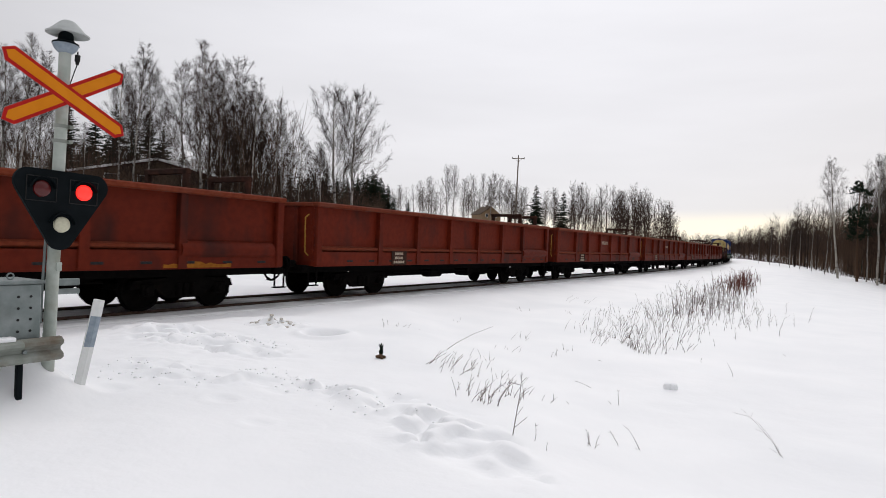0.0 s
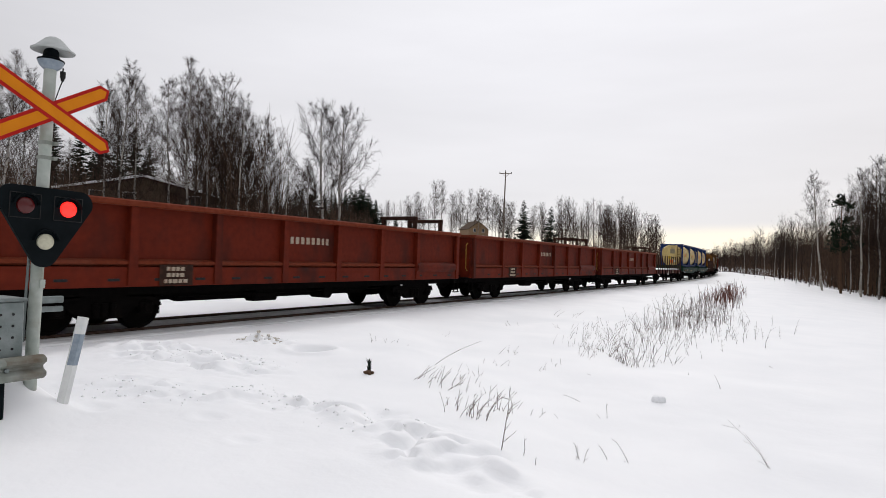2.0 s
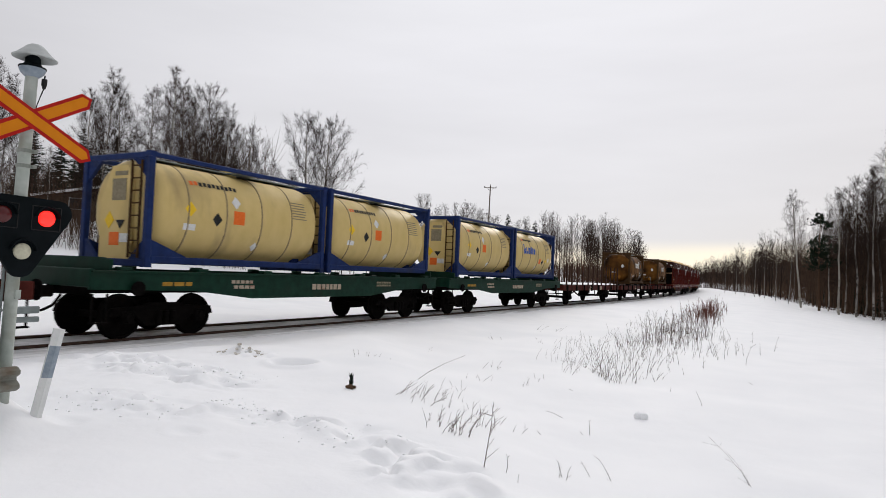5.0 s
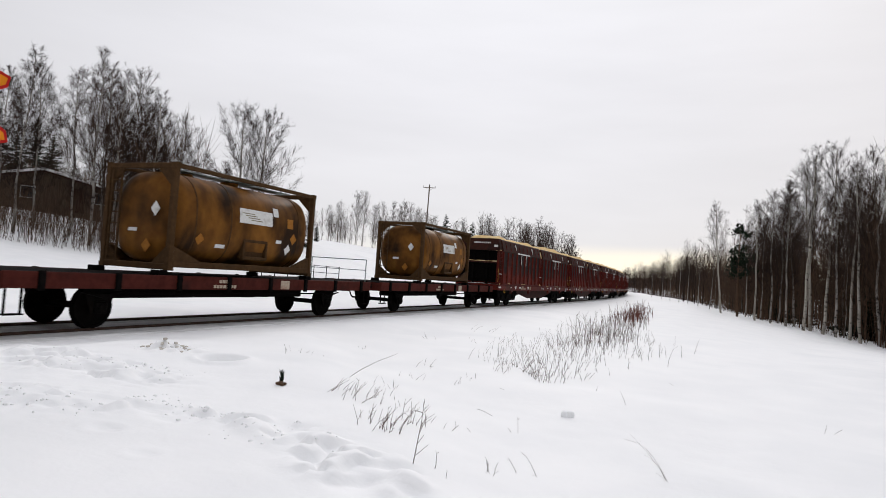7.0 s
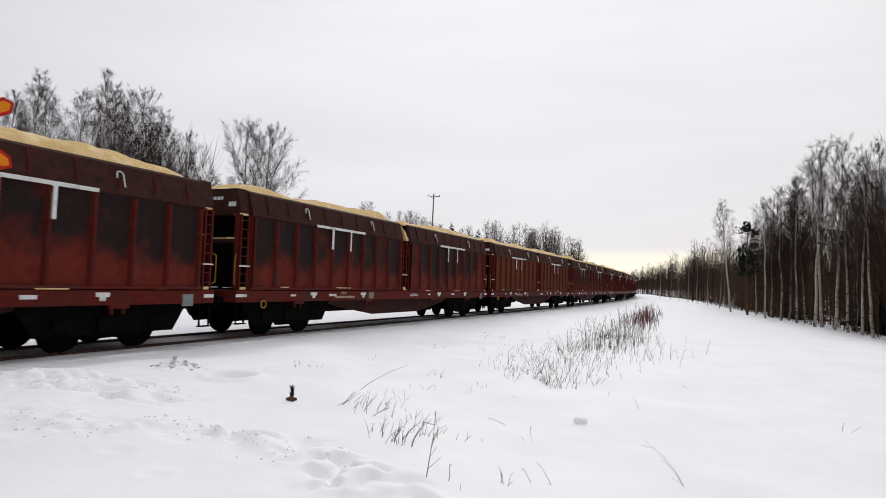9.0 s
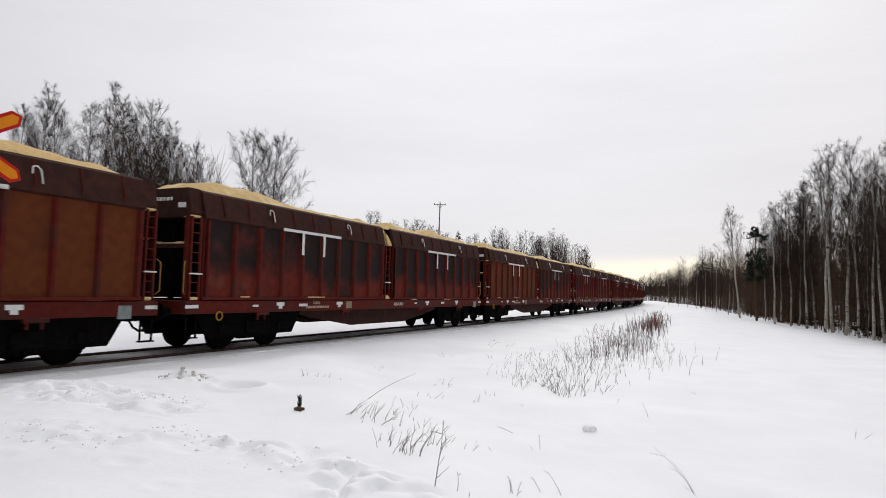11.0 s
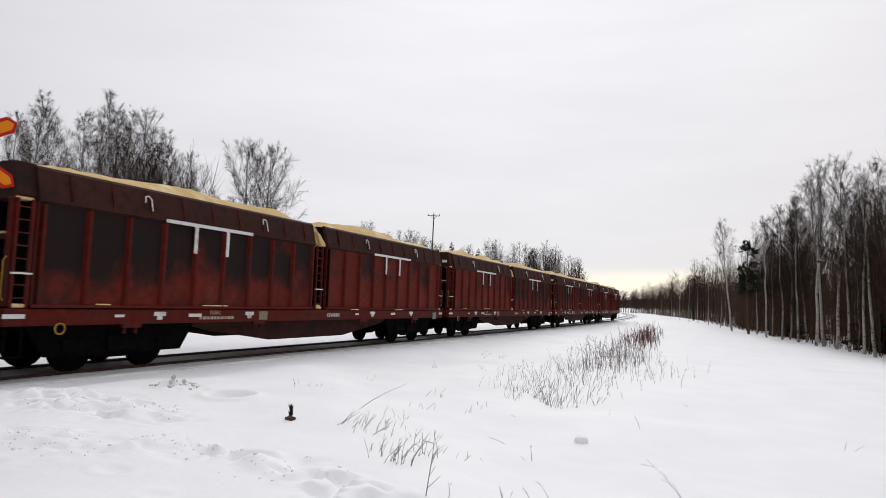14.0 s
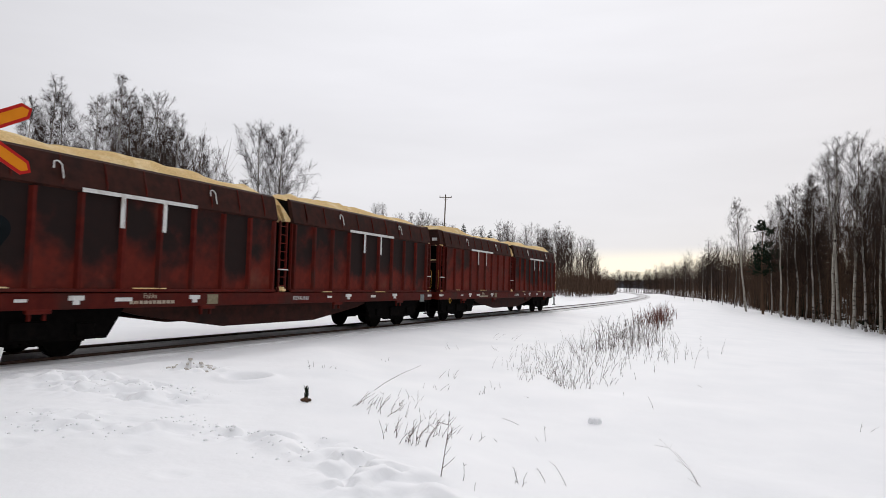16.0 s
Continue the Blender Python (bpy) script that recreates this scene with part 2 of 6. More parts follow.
POST = surface("grey_green_post_paint", ((0.36, 0.40, 0.36), (0.48, 0.51, 0.47)), 9, rough=0.6, stain=(0.28, 0.29, 0.24), stain_scale=4)
SIGN_Y = surface("amber_sign_face", ((0.62, 0.19, 0.006), (0.70, 0.23, 0.009)), 5, rough=0.5, bump=0.02, stain=(0.60, 0.20, 0.01), stain_scale=3)
SIGN_R = surface("red_sign_border", ((0.38, 0.012, 0.010), (0.46, 0.018, 0.014)), 7, rough=0.5, bump=0.02)
BOARD = surface("dark_backing_board", ((0.0035, 0.0055, 0.0065), (0.007, 0.010, 0.012)), 6, rough=0.6, bump=0.03, spec=0.06)
MAT_WHITE = surface("white_plastic", ((0.66, 0.67, 0.66), (0.76, 0.77, 0.75)), 8, rough=0.5, stain=(0.55, 0.55, 0.5), stain_scale=3)
HAT = surface("pale_grey_hat_paint", ((0.36, 0.38, 0.37), (0.47, 0.49, 0.48)), 7, rough=0.5, stain=(0.28, 0.29, 0.28), stain_scale=4)
REFLEX = surface("grey_reflector", ((0.22, 0.27, 0.32), (0.32, 0.37, 0.42)), 20, rough=0.35)
PLASTER = surface("yellow_house_boards", ((0.22, 0.145, 0.085), (0.28, 0.19, 0.115)), 3, stretch=(6, 6, 0.4), rough=0.8)
SHED = surface("brown_shed_boards", ((0.072, 0.050, 0.036), (0.12, 0.086, 0.062)), 3, stretch=(5, 5, 0.4), rough=0.85)
GLASS = surface("dark_window", ((0.02, 0.025, 0.03), (0.05, 0.055, 0.06)), 2, rough=0.15, bump=0)
WOODPOLE = surface("weathered_pole", ((0.13, 0.105, 0.085), (0.21, 0.175, 0.145)), 6, stretch=(4, 4, 0.3), rough=0.85)
FAR = surface("distant_forest", ((0.05, 0.055, 0.062), (0.085, 0.09, 0.10)), 0.05, rough=1.0, bump=0)


def glowing(name, colour, strength):
    m = bpy.data.materials.new(name)
    m.use_nodes = True
    b = m.node_tree.nodes["Principled BSDF"]
    b.inputs["Base Color"].default_value = (*colour, 1)
    b.inputs["Emission Color"].default_value = (*colour, 1)
    b.inputs["Emission Strength"].default_value = strength
    b.inputs["Roughness"].default_value = 0.3
    return m


LIT_RED = glowing("lit_red_lens", (1.0, 0.015, 0.01), 2.2)
DIM_RED = glowing("dim_red_lens", (0.07, 0.003, 0.003), 0.06)
LENS = surface("clear_lens", ((0.50, 0.48, 0.36), (0.62, 0.60, 0.46)), 30, rough=0.2, bump=0.2)


# ---- mesh building ----
class Geo:
    """Collects vertices and faces of one mesh, with a material slot a face."""

    def __init__(self):
        self.v, self.f, self.k = [], [], []

    def add(self, verts, faces, slot=0):
        n = len(self.v)
        self.v += [tuple(p) for p in verts]
        self.f += [tuple(i + n for i in f) for f in faces]
        self.k += [slot] * len(faces)
        return self

    def box(self, x, y, z, sx, sy, sz, slot=0, b=0.0, m=None):
        """A box about its centre, its edges chamfered by b."""
        hx, hy, hz = sx / 2, sy / 2, sz / 2
        b = min(b, hx * 0.45, hy * 0.45, hz * 0.45)
        if b <= 0:
            v = [(i * hx, j * hy, k * hz) for k in (-1, 1) for j in (-1, 1) for i in (-1, 1)]
            f = [(0, 2, 3, 1), (4, 5, 7, 6), (0, 1, 5, 4), (2, 6, 7, 3), (0, 4, 6, 2), (1, 3, 7, 5)]
        else:
            v, f, ids = [], [], {}
            for k in (-1, 1):
                for j in (-1, 1):
                    for i in (-1, 1):
                        for a, p in enumerate(((i * hx, j * (hy - b), k * (hz - b)), (i * (hx - b), j * hy, k * (hz - b)), (i * (hx - b), j * (hy - b), k * hz))):
                            ids[i, j, k, a] = len(v)
                            v.append(p)
            s = (-1, 1)
            for c in s:
                f.append([ids[c, j, k, 0] for j, k in ((-1, -1), (1, -1), (1, 1), (-1, 1))][::c])
                f.append([ids[i, c, k, 1] for i, k in ((-1, -1), (-1, 1), (1, 1), (1, -1))][::c])
                f.append([ids[i, j, c, 2] for i, j in ((-1, -1), (1, -1), (1, 1), (-1, 1))][::c])
            for p in s:
                for q in s:
                    f.append([ids[p, q, -1, 0], ids[p, q, -1, 1], ids[p, q, 1, 1], ids[p, q, 1, 0]][::-p * q])
                    f.append([ids[p, -1, q, 0], ids[p, -1, q, 2], ids[p, 1, q, 2], ids[p, 1, q, 0]][::p * q])
                    f.append([ids[-1, p, q, 1], ids[-1, p, q, 2], ids[1, p, q, 2], ids[1, p, q, 1]][::-p * q])
                    for r in s:
                        f.append([ids[p, q, r, 0], ids[p, q, r, 1], ids[p, q, r, 2]][::p * q * r])
        if m is not None:
            v = [m @ Vector(p) for p in v]
        return self.add([(p[0] + x, p[1] + y, p[2] + z) for p in v], f, slot)

    def bar(self, a, b, w, h=None, slot=0, c=0.0):
        """A square bar from a to b."""
        a, b = Vector(a), Vector(b)
        m = (b - a).to_track_quat("Z", "Y").to_matrix()
        mid = (a + b) / 2
        return self.box(mid.x, mid.y, mid.z, w, h or w, (b - a).length, slot, c, m)

    def tube(self, a, b, r0, r1=None, n=12, slot=0, caps=True):
        a, b = Vector(a), Vector(b)
        m = (b - a).to_track_quat("Z", "Y").to_matrix()
        r1 = r0 if r1 is None else r1
        v = [a + m @ Vector((r0 * math.cos(t), r0 * math.sin(t), 0)) for t in (2 * math.pi * i / n for i in range(n))]
        v += [b + m @ Vector((r1 * math.cos(t), r1 * math.sin(t), 0)) for t in (2 * math.pi * i / n for i in range(n))]
        f = [(i, (i + 1) % n, n + (i + 1) % n, n + i) for i in range(n)]
        if caps:
            f += [tuple(range(n))[::-1], tuple(range(n, 2 * n))]
        return self.add(v, f, slot)

    def pipe(self, pts, r, n=6, slot=0):
        for a, b in zip(pts, pts[1:]):
            self.tube(a, b, r, r, n, slot)
        return self

    def turned(self, rings, axis="z", n=24, slot=0, at=(0, 0, 0), caps=True):
        """A body of revolution: rings of (radius, place along the axis)."""
        v = []
        for r, h in rings:
            for i in range(n):
                c, s = r * math.cos(2 * math.pi * i / n), r * math.sin(2 * math.pi * i / n)
                p = {"z": (c, s, h), "y": (c, h, -s), "x": (h, c, s)}[axis]
                v.append((p[0] + at[0], p[1] + at[1], p[2] + at[2]))
        f = [(k * n + i, k * n + (i + 1) % n, (k + 1) * n + (i + 1) % n, (k + 1) * n + i) for k in range(len(rings) - 1) for i in range(n)]
        if caps:
            f += [tuple(range(n))[::-1], tuple(range((len(rings) - 1) * n, len(rings) * n))]
        return self.add(v, f, slot)

    def slab(self, outline, axis, lo, hi, slot=0):
        """An outline of two coordinates, drawn out along the axis from lo to hi."""
        def at(p, q, h):
            return {"x": (h, p, q), "y": (p, h, q), "z": (p, q, h)}[axis]
        n = len(outline)
        v = [at(p, q, lo) for p, q in outline] + [at(p, q, hi) for p, q in outline]
        f = [(i, (i + 1) % n, n + (i + 1) % n, n + i) for i in range(n)] + [tuple(range(n))[::-1], tuple(range(n, 2 * n))]
        return self.add(v, f, slot)

    def mesh(self, name, materials, smooth=False):
        me = bpy.data.meshes.new(name)
        me.from_pydata(self.v, [], self.f)
        for m in materials:
            me.materials.append(m)
        if any(self.k):
            me.polygons.foreach_set("material_index", self.k)
        bm = bmesh.new()
        bm.from_mesh(me)
        bmesh.ops.recalc_face_normals(bm, faces=bm.faces)
        bm.to_mesh(me)
        bm.free()
        if smooth:
            me.shade_smooth()
            me.set_sharp_from_angle(angle=radians(40))
        return me


def part(name, geo, material, parent=None, label="", smooth=False, at=None):
    mats = material if isinstance(material, (list, tuple)) else [material]
    ob = new(name, geo.mesh(name, mats, smooth))
    ob.parent = parent
    if at is not None:
        ob.matrix_basis = at
    return tagged(ob, label) if label else ob


def same_part(ob, parent, m):
    """Another part on the mesh of ob."""
    o = new(ob.name.split(".")[0], ob.data)
    o.parent, o.matrix_basis = parent, m
    if "label" in ob:
        o["label"] = ob["label"]
    return o


def thing(name, label, category, group="", m=None):
    ob = tagged(new(name), label, category, group)
    if m is not None:
        ob.matrix_basis = m
    return ob


def raw_mesh(name, verts, faces, material, smooth=False):
    me = bpy.data.meshes.new(name)
    me.from_pydata(np.asarray(verts, float).tolist(), [], np.asarray(faces, int).tolist())
    me.materials.append(material)
    if smooth:
        me.shade_smooth()
    return me


# ---- ground ----
TRACK_X, RAIL_Z, BEND_Y, BEND_R = -13.65, -0.05, 45.0, 900.0


def track_point(s, side=0.0):
    """A point of the track's axis at s metres along it, moved to its right by side, and the heading to the left in radians."""
    a = max(0.0, (s - BEND_Y) / BEND_R)
    if a == 0:
        return TRACK_X + side, s, 0.0
    return TRACK_X - BEND_R * (1 - math.cos(a)) + side * math.cos(a), BEND_Y + BEND_R * math.sin(a) + side * math.sin(a), a


def lattice(x, y, seed):
    """Smooth value noise from 0 to 1."""
    xi, yi = np.floor(x), np.floor(y)
    u, v = x - xi, y - yi
    u, v = u * u * (3 - 2 * u), v * v * (3 - 2 * v)

    def h(a, b):
        q = np.sin(a * 127.1 + b * 311.7 + seed * 74.7) * 43758.5453
        return q - np.floor(q)
    return (h(xi, yi) * (1 - u) + h(xi + 1, yi) * u) * (1 - v) + (h(xi, yi + 1) * (1 - u) + h(xi + 1, yi + 1) * u) * v


def step(a, b, x):
    t = np.clip((x - a) / (b - a), 0, 1)
    return t * t * (3 - 2 * t)


TRAIL = ((-5.4, 5.05), (-4.36, 5.2), (-3.56, 5.07), (-2.7, 4.69), (-1.95, 4.25))


def near_line(x, y, pts):
    best = np.full(np.shape(x), 1e9)
    for (ax, ay), (bx, by) in zip(pts, pts[1:]):
        dx, dy = bx - ax, by - ay
        t = np.clip(((x - ax) * dx + (y - ay) * dy) / (dx * dx + dy * dy), 0, 1)
        best = np.minimum(best, np.hypot(x - ax - t * dx, y - ay - t * dy))
    return best


def ground_height(x, y):
    x, y = np.asarray(x, float), np.asarray(y, float)
    a = np.maximum(0, (y - BEND_Y) / BEND_R)
    side = x - (TRACK_X - BEND_R * (1 - np.cos(np.minimum(a, 1.2))))      # metres to the right of the track's axis
    d = np.hypot(x, y)
    # right of the track: a low shoulder, the snow bank by the road, the ditch and the field
    z = -0.16 + 0.22 * step(2.2, 4.5, side) * step(30, 8, y)
    across = (x + 3.2) * 0.75 + (y - 6.2) * 0.66
    z += -0.30 * step(-0.4, 1.6, across) * step(2.2, 4.5, side) * step(40, 12, y)
    z += step(10, 30, side) * step(15, 60, d) * -1.5 + step(3.0, 8.0, side) * step(12, 40, y) * -0.22
    z += 0.55 * np.exp(-((side - 9.6) / 3.6) ** 4) * step(46, 66, y) * step(120, 84, y)
    # left of the track: the slope up to the houses
    left = -side
    z += step(3, 14, left) * 0.4 + step(12, 34, left) * 1.6 + step(28, 50, left) * 3.6 + step(45, 75, left) * 3.0
    # far hills
    z += step(350, 1500, d) * 4.0
    # drifts, the trodden trail, ploughed lumps and a hollow
    calm = step(1.8, 3.4, np.abs(side))
    z += calm * ((lattice(x / 2.2, y / 2.2, 1) - 0.5) * 0.14 + (lattice(x / 0.8, y / 0.8, 2) - 0.5) * 0.045 + (lattice(x / 0.3, y / 0.3, 6) - 0.5) * 0.012)
    z += calm * step(12, 60, d) * (lattice(x / 14, y / 14, 3) - 0.5) * 0.5
    t = near_line(x, y, TRAIL)
    broken = 0.15 + 0.75 * step(0.4, 0.6, lattice(x / 0.12, y / 0.12, 7)) * lattice(x / 0.4, y / 0.4, 12) + lattice(x / 0.22, y / 0.22, 8) * 0.6
    z += step(0.55, 0.12, t + (lattice(x / 0.6, y / 0.6, 15) - 0.5) * 0.35) * ((broken - 0.7) * 0.15 + 0.02)
    for cx, cy, rx, ry, amp in ((-7.7, 6.25, 1.05, 0.5, 0.30), (-8.7, 8.4, 0.6, 0.4, 0.22), (-9.6, 6.6, 1.3, 0.7, 0.16), (-6.6, 4.6, 1.0, 0.5, 0.10)):
        z += np.exp(-(((x - cx) / rx) ** 2 + ((y - cy) / ry) ** 2)) * (0.07 + (broken - 0.8) * amp)
    z += 0.40 * np.exp(-(near_line(x, y, ((-6.42, 1.2), (-6.36, 3.06))) / 0.36) ** 2)
    for cx, cy, r, depth in ((-7.2, 8.1, 0.36, 0.17), (-6.1, 3.7, 0.2, 0.03), (-5.0, 4.2, 0.16, 0.025), (-4.2, 3.9, 0.13, 0.02)):
        q = np.hypot(x - cx, (y - cy) * 1.3) / r
        z += -depth * np.exp(-q ** 4) + depth * 0.35 * np.exp(-((q - 1.25) / 0.35) ** 2)
    return z


def spaced(lo, hi, fine, start, end, growth=1.13):
    """Even steps from lo to hi, growing outside to start and end."""
    mid = list(np.arange(lo, hi + fine / 2, fine))
    out, s, p = [], fine, hi
    while p < end:
        s *= growth
        p += s
        out.append(min(p, end))
    back, s, p = [], fine, lo
    while p > start:
        s *= growth
        p -= s
        back.append(max(p, start))
    return np.array(back[::-1] + mid + out)


def make_ground():
    xs, ys = spaced(-9.4, 0.6, 0.052, -4000, 4000), spaced(3.2, 9.3, 0.052, -4000, 4500)
    gx, gy = np.meshgrid(xs, ys)
    v = np.stack([gx, gy, ground_height(gx, gy)], -1).reshape(-1, 3)
    n, m = len(xs), len(ys)
    i = (np.arange(m - 1)[:, None] * n + np.arange(n - 1)[None]).ravel()
    f = np.stack([i, i + 1, i + n + 1, i + n], -1)
    me = raw_mesh("ground", v, f, SNOW, True)
    tagged(new("ground", me), "snow-covered ground with drifts and a trodden trail", "ground", kind="structure")


def sweep(name, outline, s0, s1, gap, material, smooth=False):
    """An outline of (side, height) drawn along the track."""
    ss = np.arange(s0, s1 + gap / 2, gap)
    v, n = [], len(outline)
    for s in ss:
        for side, z in outline:
            x, y, _ = track_point(s, side)
            v.append((x, y, z))
    f = [(k * n + i, k * n + (i + 1) % n, (k + 1) * n + (i + 1) % n, (k + 1) * n + i) for k in range(len(ss) - 1) for i in range(n)]
    f += [tuple(range(n)), tuple(range((len(ss) - 1) * n, len(ss) * n))[::-1]]
    g = Geo().add(v, f)
    return g.mesh(name, [material], smooth)


def make_track():
    bed = sweep("track_bed", [(-1.75, -0.30), (-1.55, -0.13), (-0.9, -0.11), (-0.6, -0.118), (0.6, -0.118), (0.9, -0.11), (1.55, -0.12), (1.8, -0.30)], -60, 430, 4, BED)
    track = tagged(new("railway_track", bed), "railway track half buried in grey wind-blown snow", "railway track", kind="structure")
    rail = [(-0.075, -0.22), (-0.075, -0.205), (-0.012, -0.19), (-0.012, -0.095), (-0.036, -0.085), (-0.036, -0.05),
            (0.036, -0.05), (0.036, -0.085), (0.012, -0.095), (0.012, -0.19), (0.075, -0.205), (0.075, -0.22)]
    for side in (-0.78, 0.78):
        ob = new("rail", sweep("rail", [(p + side, q) for p, q in rail], -60, 430, 6, RAIL))
        ob.parent = track
        ob["label"] = "dark steel rail"
    g = Geo().slab([(-1.3, -0.22), (-1.25, -0.128), (-0.5, -0.128), (-0.3, -0.145), (0.3, -0.145), (0.5, -0.128), (1.25, -0.128), (1.3, -0.22)], "y", -0.13, 0.13)
    me = g.mesh("sleeper", [SLEEPER])
    for k in range(110):
        x, y, a = track_point(4 + k * 0.61)
        ob = new("sleeper", me)
        ob.parent = track
        ob.matrix_basis = pose(x, y, 0, 0, 0, math.degrees(a))


make_ground()
make_track()


# ---- trees ----
def rods(a, b, r0, r1, n=3):
    """Tapered rods from the points a to the points b, all in one array of vertices and quads."""
    a, b = np.asarray(a, float), np.asarray(b, float)
    d = b - a
    d /= np.linalg.norm(d, axis=1, keepdims=True) + 1e-9
    ref = np.where(np.abs(d[:, 2:3]) > 0.9, (1.0, 0, 0), (0, 0, 1.0))
    u = np.cross(d, ref)
    u /= np.linalg.norm(u, axis=1, keepdims=True) + 1e-9
    w = np.cross(d, u)
    t = 2 * np.pi * np.arange(n) / n
    ring = np.cos(t)[None, :, None] * u[:, None] + np.sin(t)[None, :, None] * w[:, None]
    v = np.concatenate([a[:, None] + ring * np.reshape(r0, (-1, 1, 1)), b[:, None] + ring * np.reshape(r1, (-1, 1, 1))], 1)
    k = np.arange(n)
    q = np.stack([k, (k + 1) % n, n + (k + 1) % n, n + k], -1)
    f = (np.arange(len(a))[:, None, None] * 2 * n + q[None]).reshape(-1, 4)
    return v.reshape(-1, 3), f


def joined(pieces):
    v, f, n = [], [], 0
    for pv, pf in pieces:
        v.append(pv)
        f.append(np.asarray(pf) + n)
        n += len(pv)
    return np.concatenate(v), np.concatenate(f)


def birch(seed, height=18.0, spread=0.17, limbs=42, twigs=7, fine=5, low=0.22, stem=0.13, rise=0.9, thick=1.0, sides=7, taper=0.62):
    """Trunk and crown of a bare birch as arrays: an upright tapered trunk, rising limbs, side shoots and thin drooping twigs."""
    rng = np.random.default_rng(seed)
    n = 12
    zs = np.linspace(0, 1, n)
    wander = np.cumsum(rng.normal(0, 0.018, (n, 2)), 0) * height * 0.25
    wander -= wander[0]
    line = np.concatenate([wander, (zs * height)[:, None]], 1)
    line[0, 2] = -0.4
    rad = stem * (1 - zs) ** 0.75 + 0.012
    trunk = rods(line[:-1], line[1:], rad[:-1], rad[1:], sides)
    seg_a, seg_b, seg_r, seg_q = [], [], [], []
    tips = []
    for i in range(limbs):
        h = low + (0.97 - low) * ((i + rng.random()) / limbs) ** 0.9
        base = np.array([np.interp(h, zs, line[:, 0]), np.interp(h, zs, line[:, 1]), h * height])
        az = i * 2.4 + rng.normal(0, 0.5)
        crown = min(1.0, (h - low) / 0.22 + 0.45) * (1 - h) ** taper * 0.86 + 0.05
        length = height * spread * 1.95 * crown * rng.uniform(0.75, 1.2)
        out = np.array([math.cos(az), math.sin(az), rise * (0.75 + 0.9 * h) * rng.uniform(0.8, 1.3)])
        out /= np.linalg.norm(out)
        p, r = base, (0.012 + 0.020 * (1 - h)) * thick * height / 18
        pts = [p]
        for k in range(4):
            q = p + out * length / 4
            seg_a.append(p), seg_b.append(q), seg_r.append(r), seg_q.append(r * 0.72)
            out = out + np.array([rng.normal(0, 0.09), rng.normal(0, 0.09), 0.05 + rng.normal(0, 0.05)])
            out /= np.linalg.norm(out)
            p, r = q, r * 0.72
            pts.append(p)
        tips.append((p, out))
        for k in range(max(2, round(twigs * min(1.35, 0.25 + crown * 1.7)))):
            u = rng.uniform(0.12, 1.0) * 3.999
            j = int(u)
            b = pts[j] + (pts[j + 1] - pts[j]) * (u - j)
            d = out * 0.9 + rng.normal(0, 0.42, 3) + (0, 0, 0.1)
            d /= np.linalg.norm(d)
            sl = length * rng.uniform(0.22, 0.42) * (1.1 - u / 7)
            m = b + d * sl
            seg_a.append(b), seg_b.append(m), seg_r.append(0.009 * thick), seg_q.append(0.006 * thick)
            tips.append((m, d))
            for _ in range(fine):
                w = rng.uniform(0.25, 1)
                c = b + d * sl * w
                e = d * 0.7 + rng.normal(0, 0.40, 3)
                e /= np.linalg.norm(e)
                seg_a.append(c), seg_b.append(c + e * rng.uniform(0.25, 0.75) * (0.5 + crown) * height / 18), seg_r.append(0.0058 * thick), seg_q.append(0.003 * thick)
    crown = rods(seg_a, seg_b, seg_r, seg_q, 3)
    return trunk, crown


def spruce(seed, height=12.0, spread=0.19, tiers=30, boughs=13, ragged=0.35, bare=0.05):
    """Trunk and drooping needle boughs, each bough a row of small flat sprays."""
    rng = np.random.default_rng(seed)
    zs = np.linspace(0, 1, 6)
    line = np.stack([zs * 0, zs * 0, zs * height], -1)
    line[0, 2] = -0.4
    rad = 0.011 * height * (1 - zs) + 0.02
    trunk = rods(line[:-1], line[1:], rad[:-1], rad[1:], 7)
    v, f = [], []
    for i in range(tiers):
        h = bare + (1.0 - bare) * i / tiers
        reach = height * spread * (1 - h) ** 0.85 + 0.12
        for k in range(boughs):
            az = rng.uniform(0, 2 * np.pi)
            ln = reach * rng.uniform(1 - ragged, 1.1)
            d = np.array([math.cos(az), math.sin(az), -0.25 + 0.5 * h])
            s = np.array([-math.sin(az), math.cos(az), 0])
            base = np.array([0, 0, h * height + rng.normal(0, 0.1)])
            for j in range(5):
                c = base + d * ln * (0.15 + 0.2 * j)
                w = ln * 0.22 * (1.1 - 0.16 * j) * rng.uniform(0.7, 1.3)
                dz = np.array([0, 0, rng.uniform(-0.18, 0.02) * ln])
                n = len(v)
                v += [c - s * w + dz, c + d * ln * 0.28, c + s * w + dz * rng.uniform(0.4, 1.2), c - d * ln * 0.08 + (0, 0, 0.05)]
                f.append((n, n + 1, n + 2, n + 3))
    v.append(np.array([0, 0, height * 1.02]))
    n = len(v)
    v += [np.array([0.06, 0, height * 0.93]), np.array([-0.04, 0.06, height * 0.93])]
    f.append((n - 1, n, n + 1, n - 1)[:3] + (n - 1,))
    f[-1] = (n - 1, n, n + 1, n + 1)
    f = [q for q in f if len(set(q)) == 4]
    return trunk, (np.array(v), np.array(f))


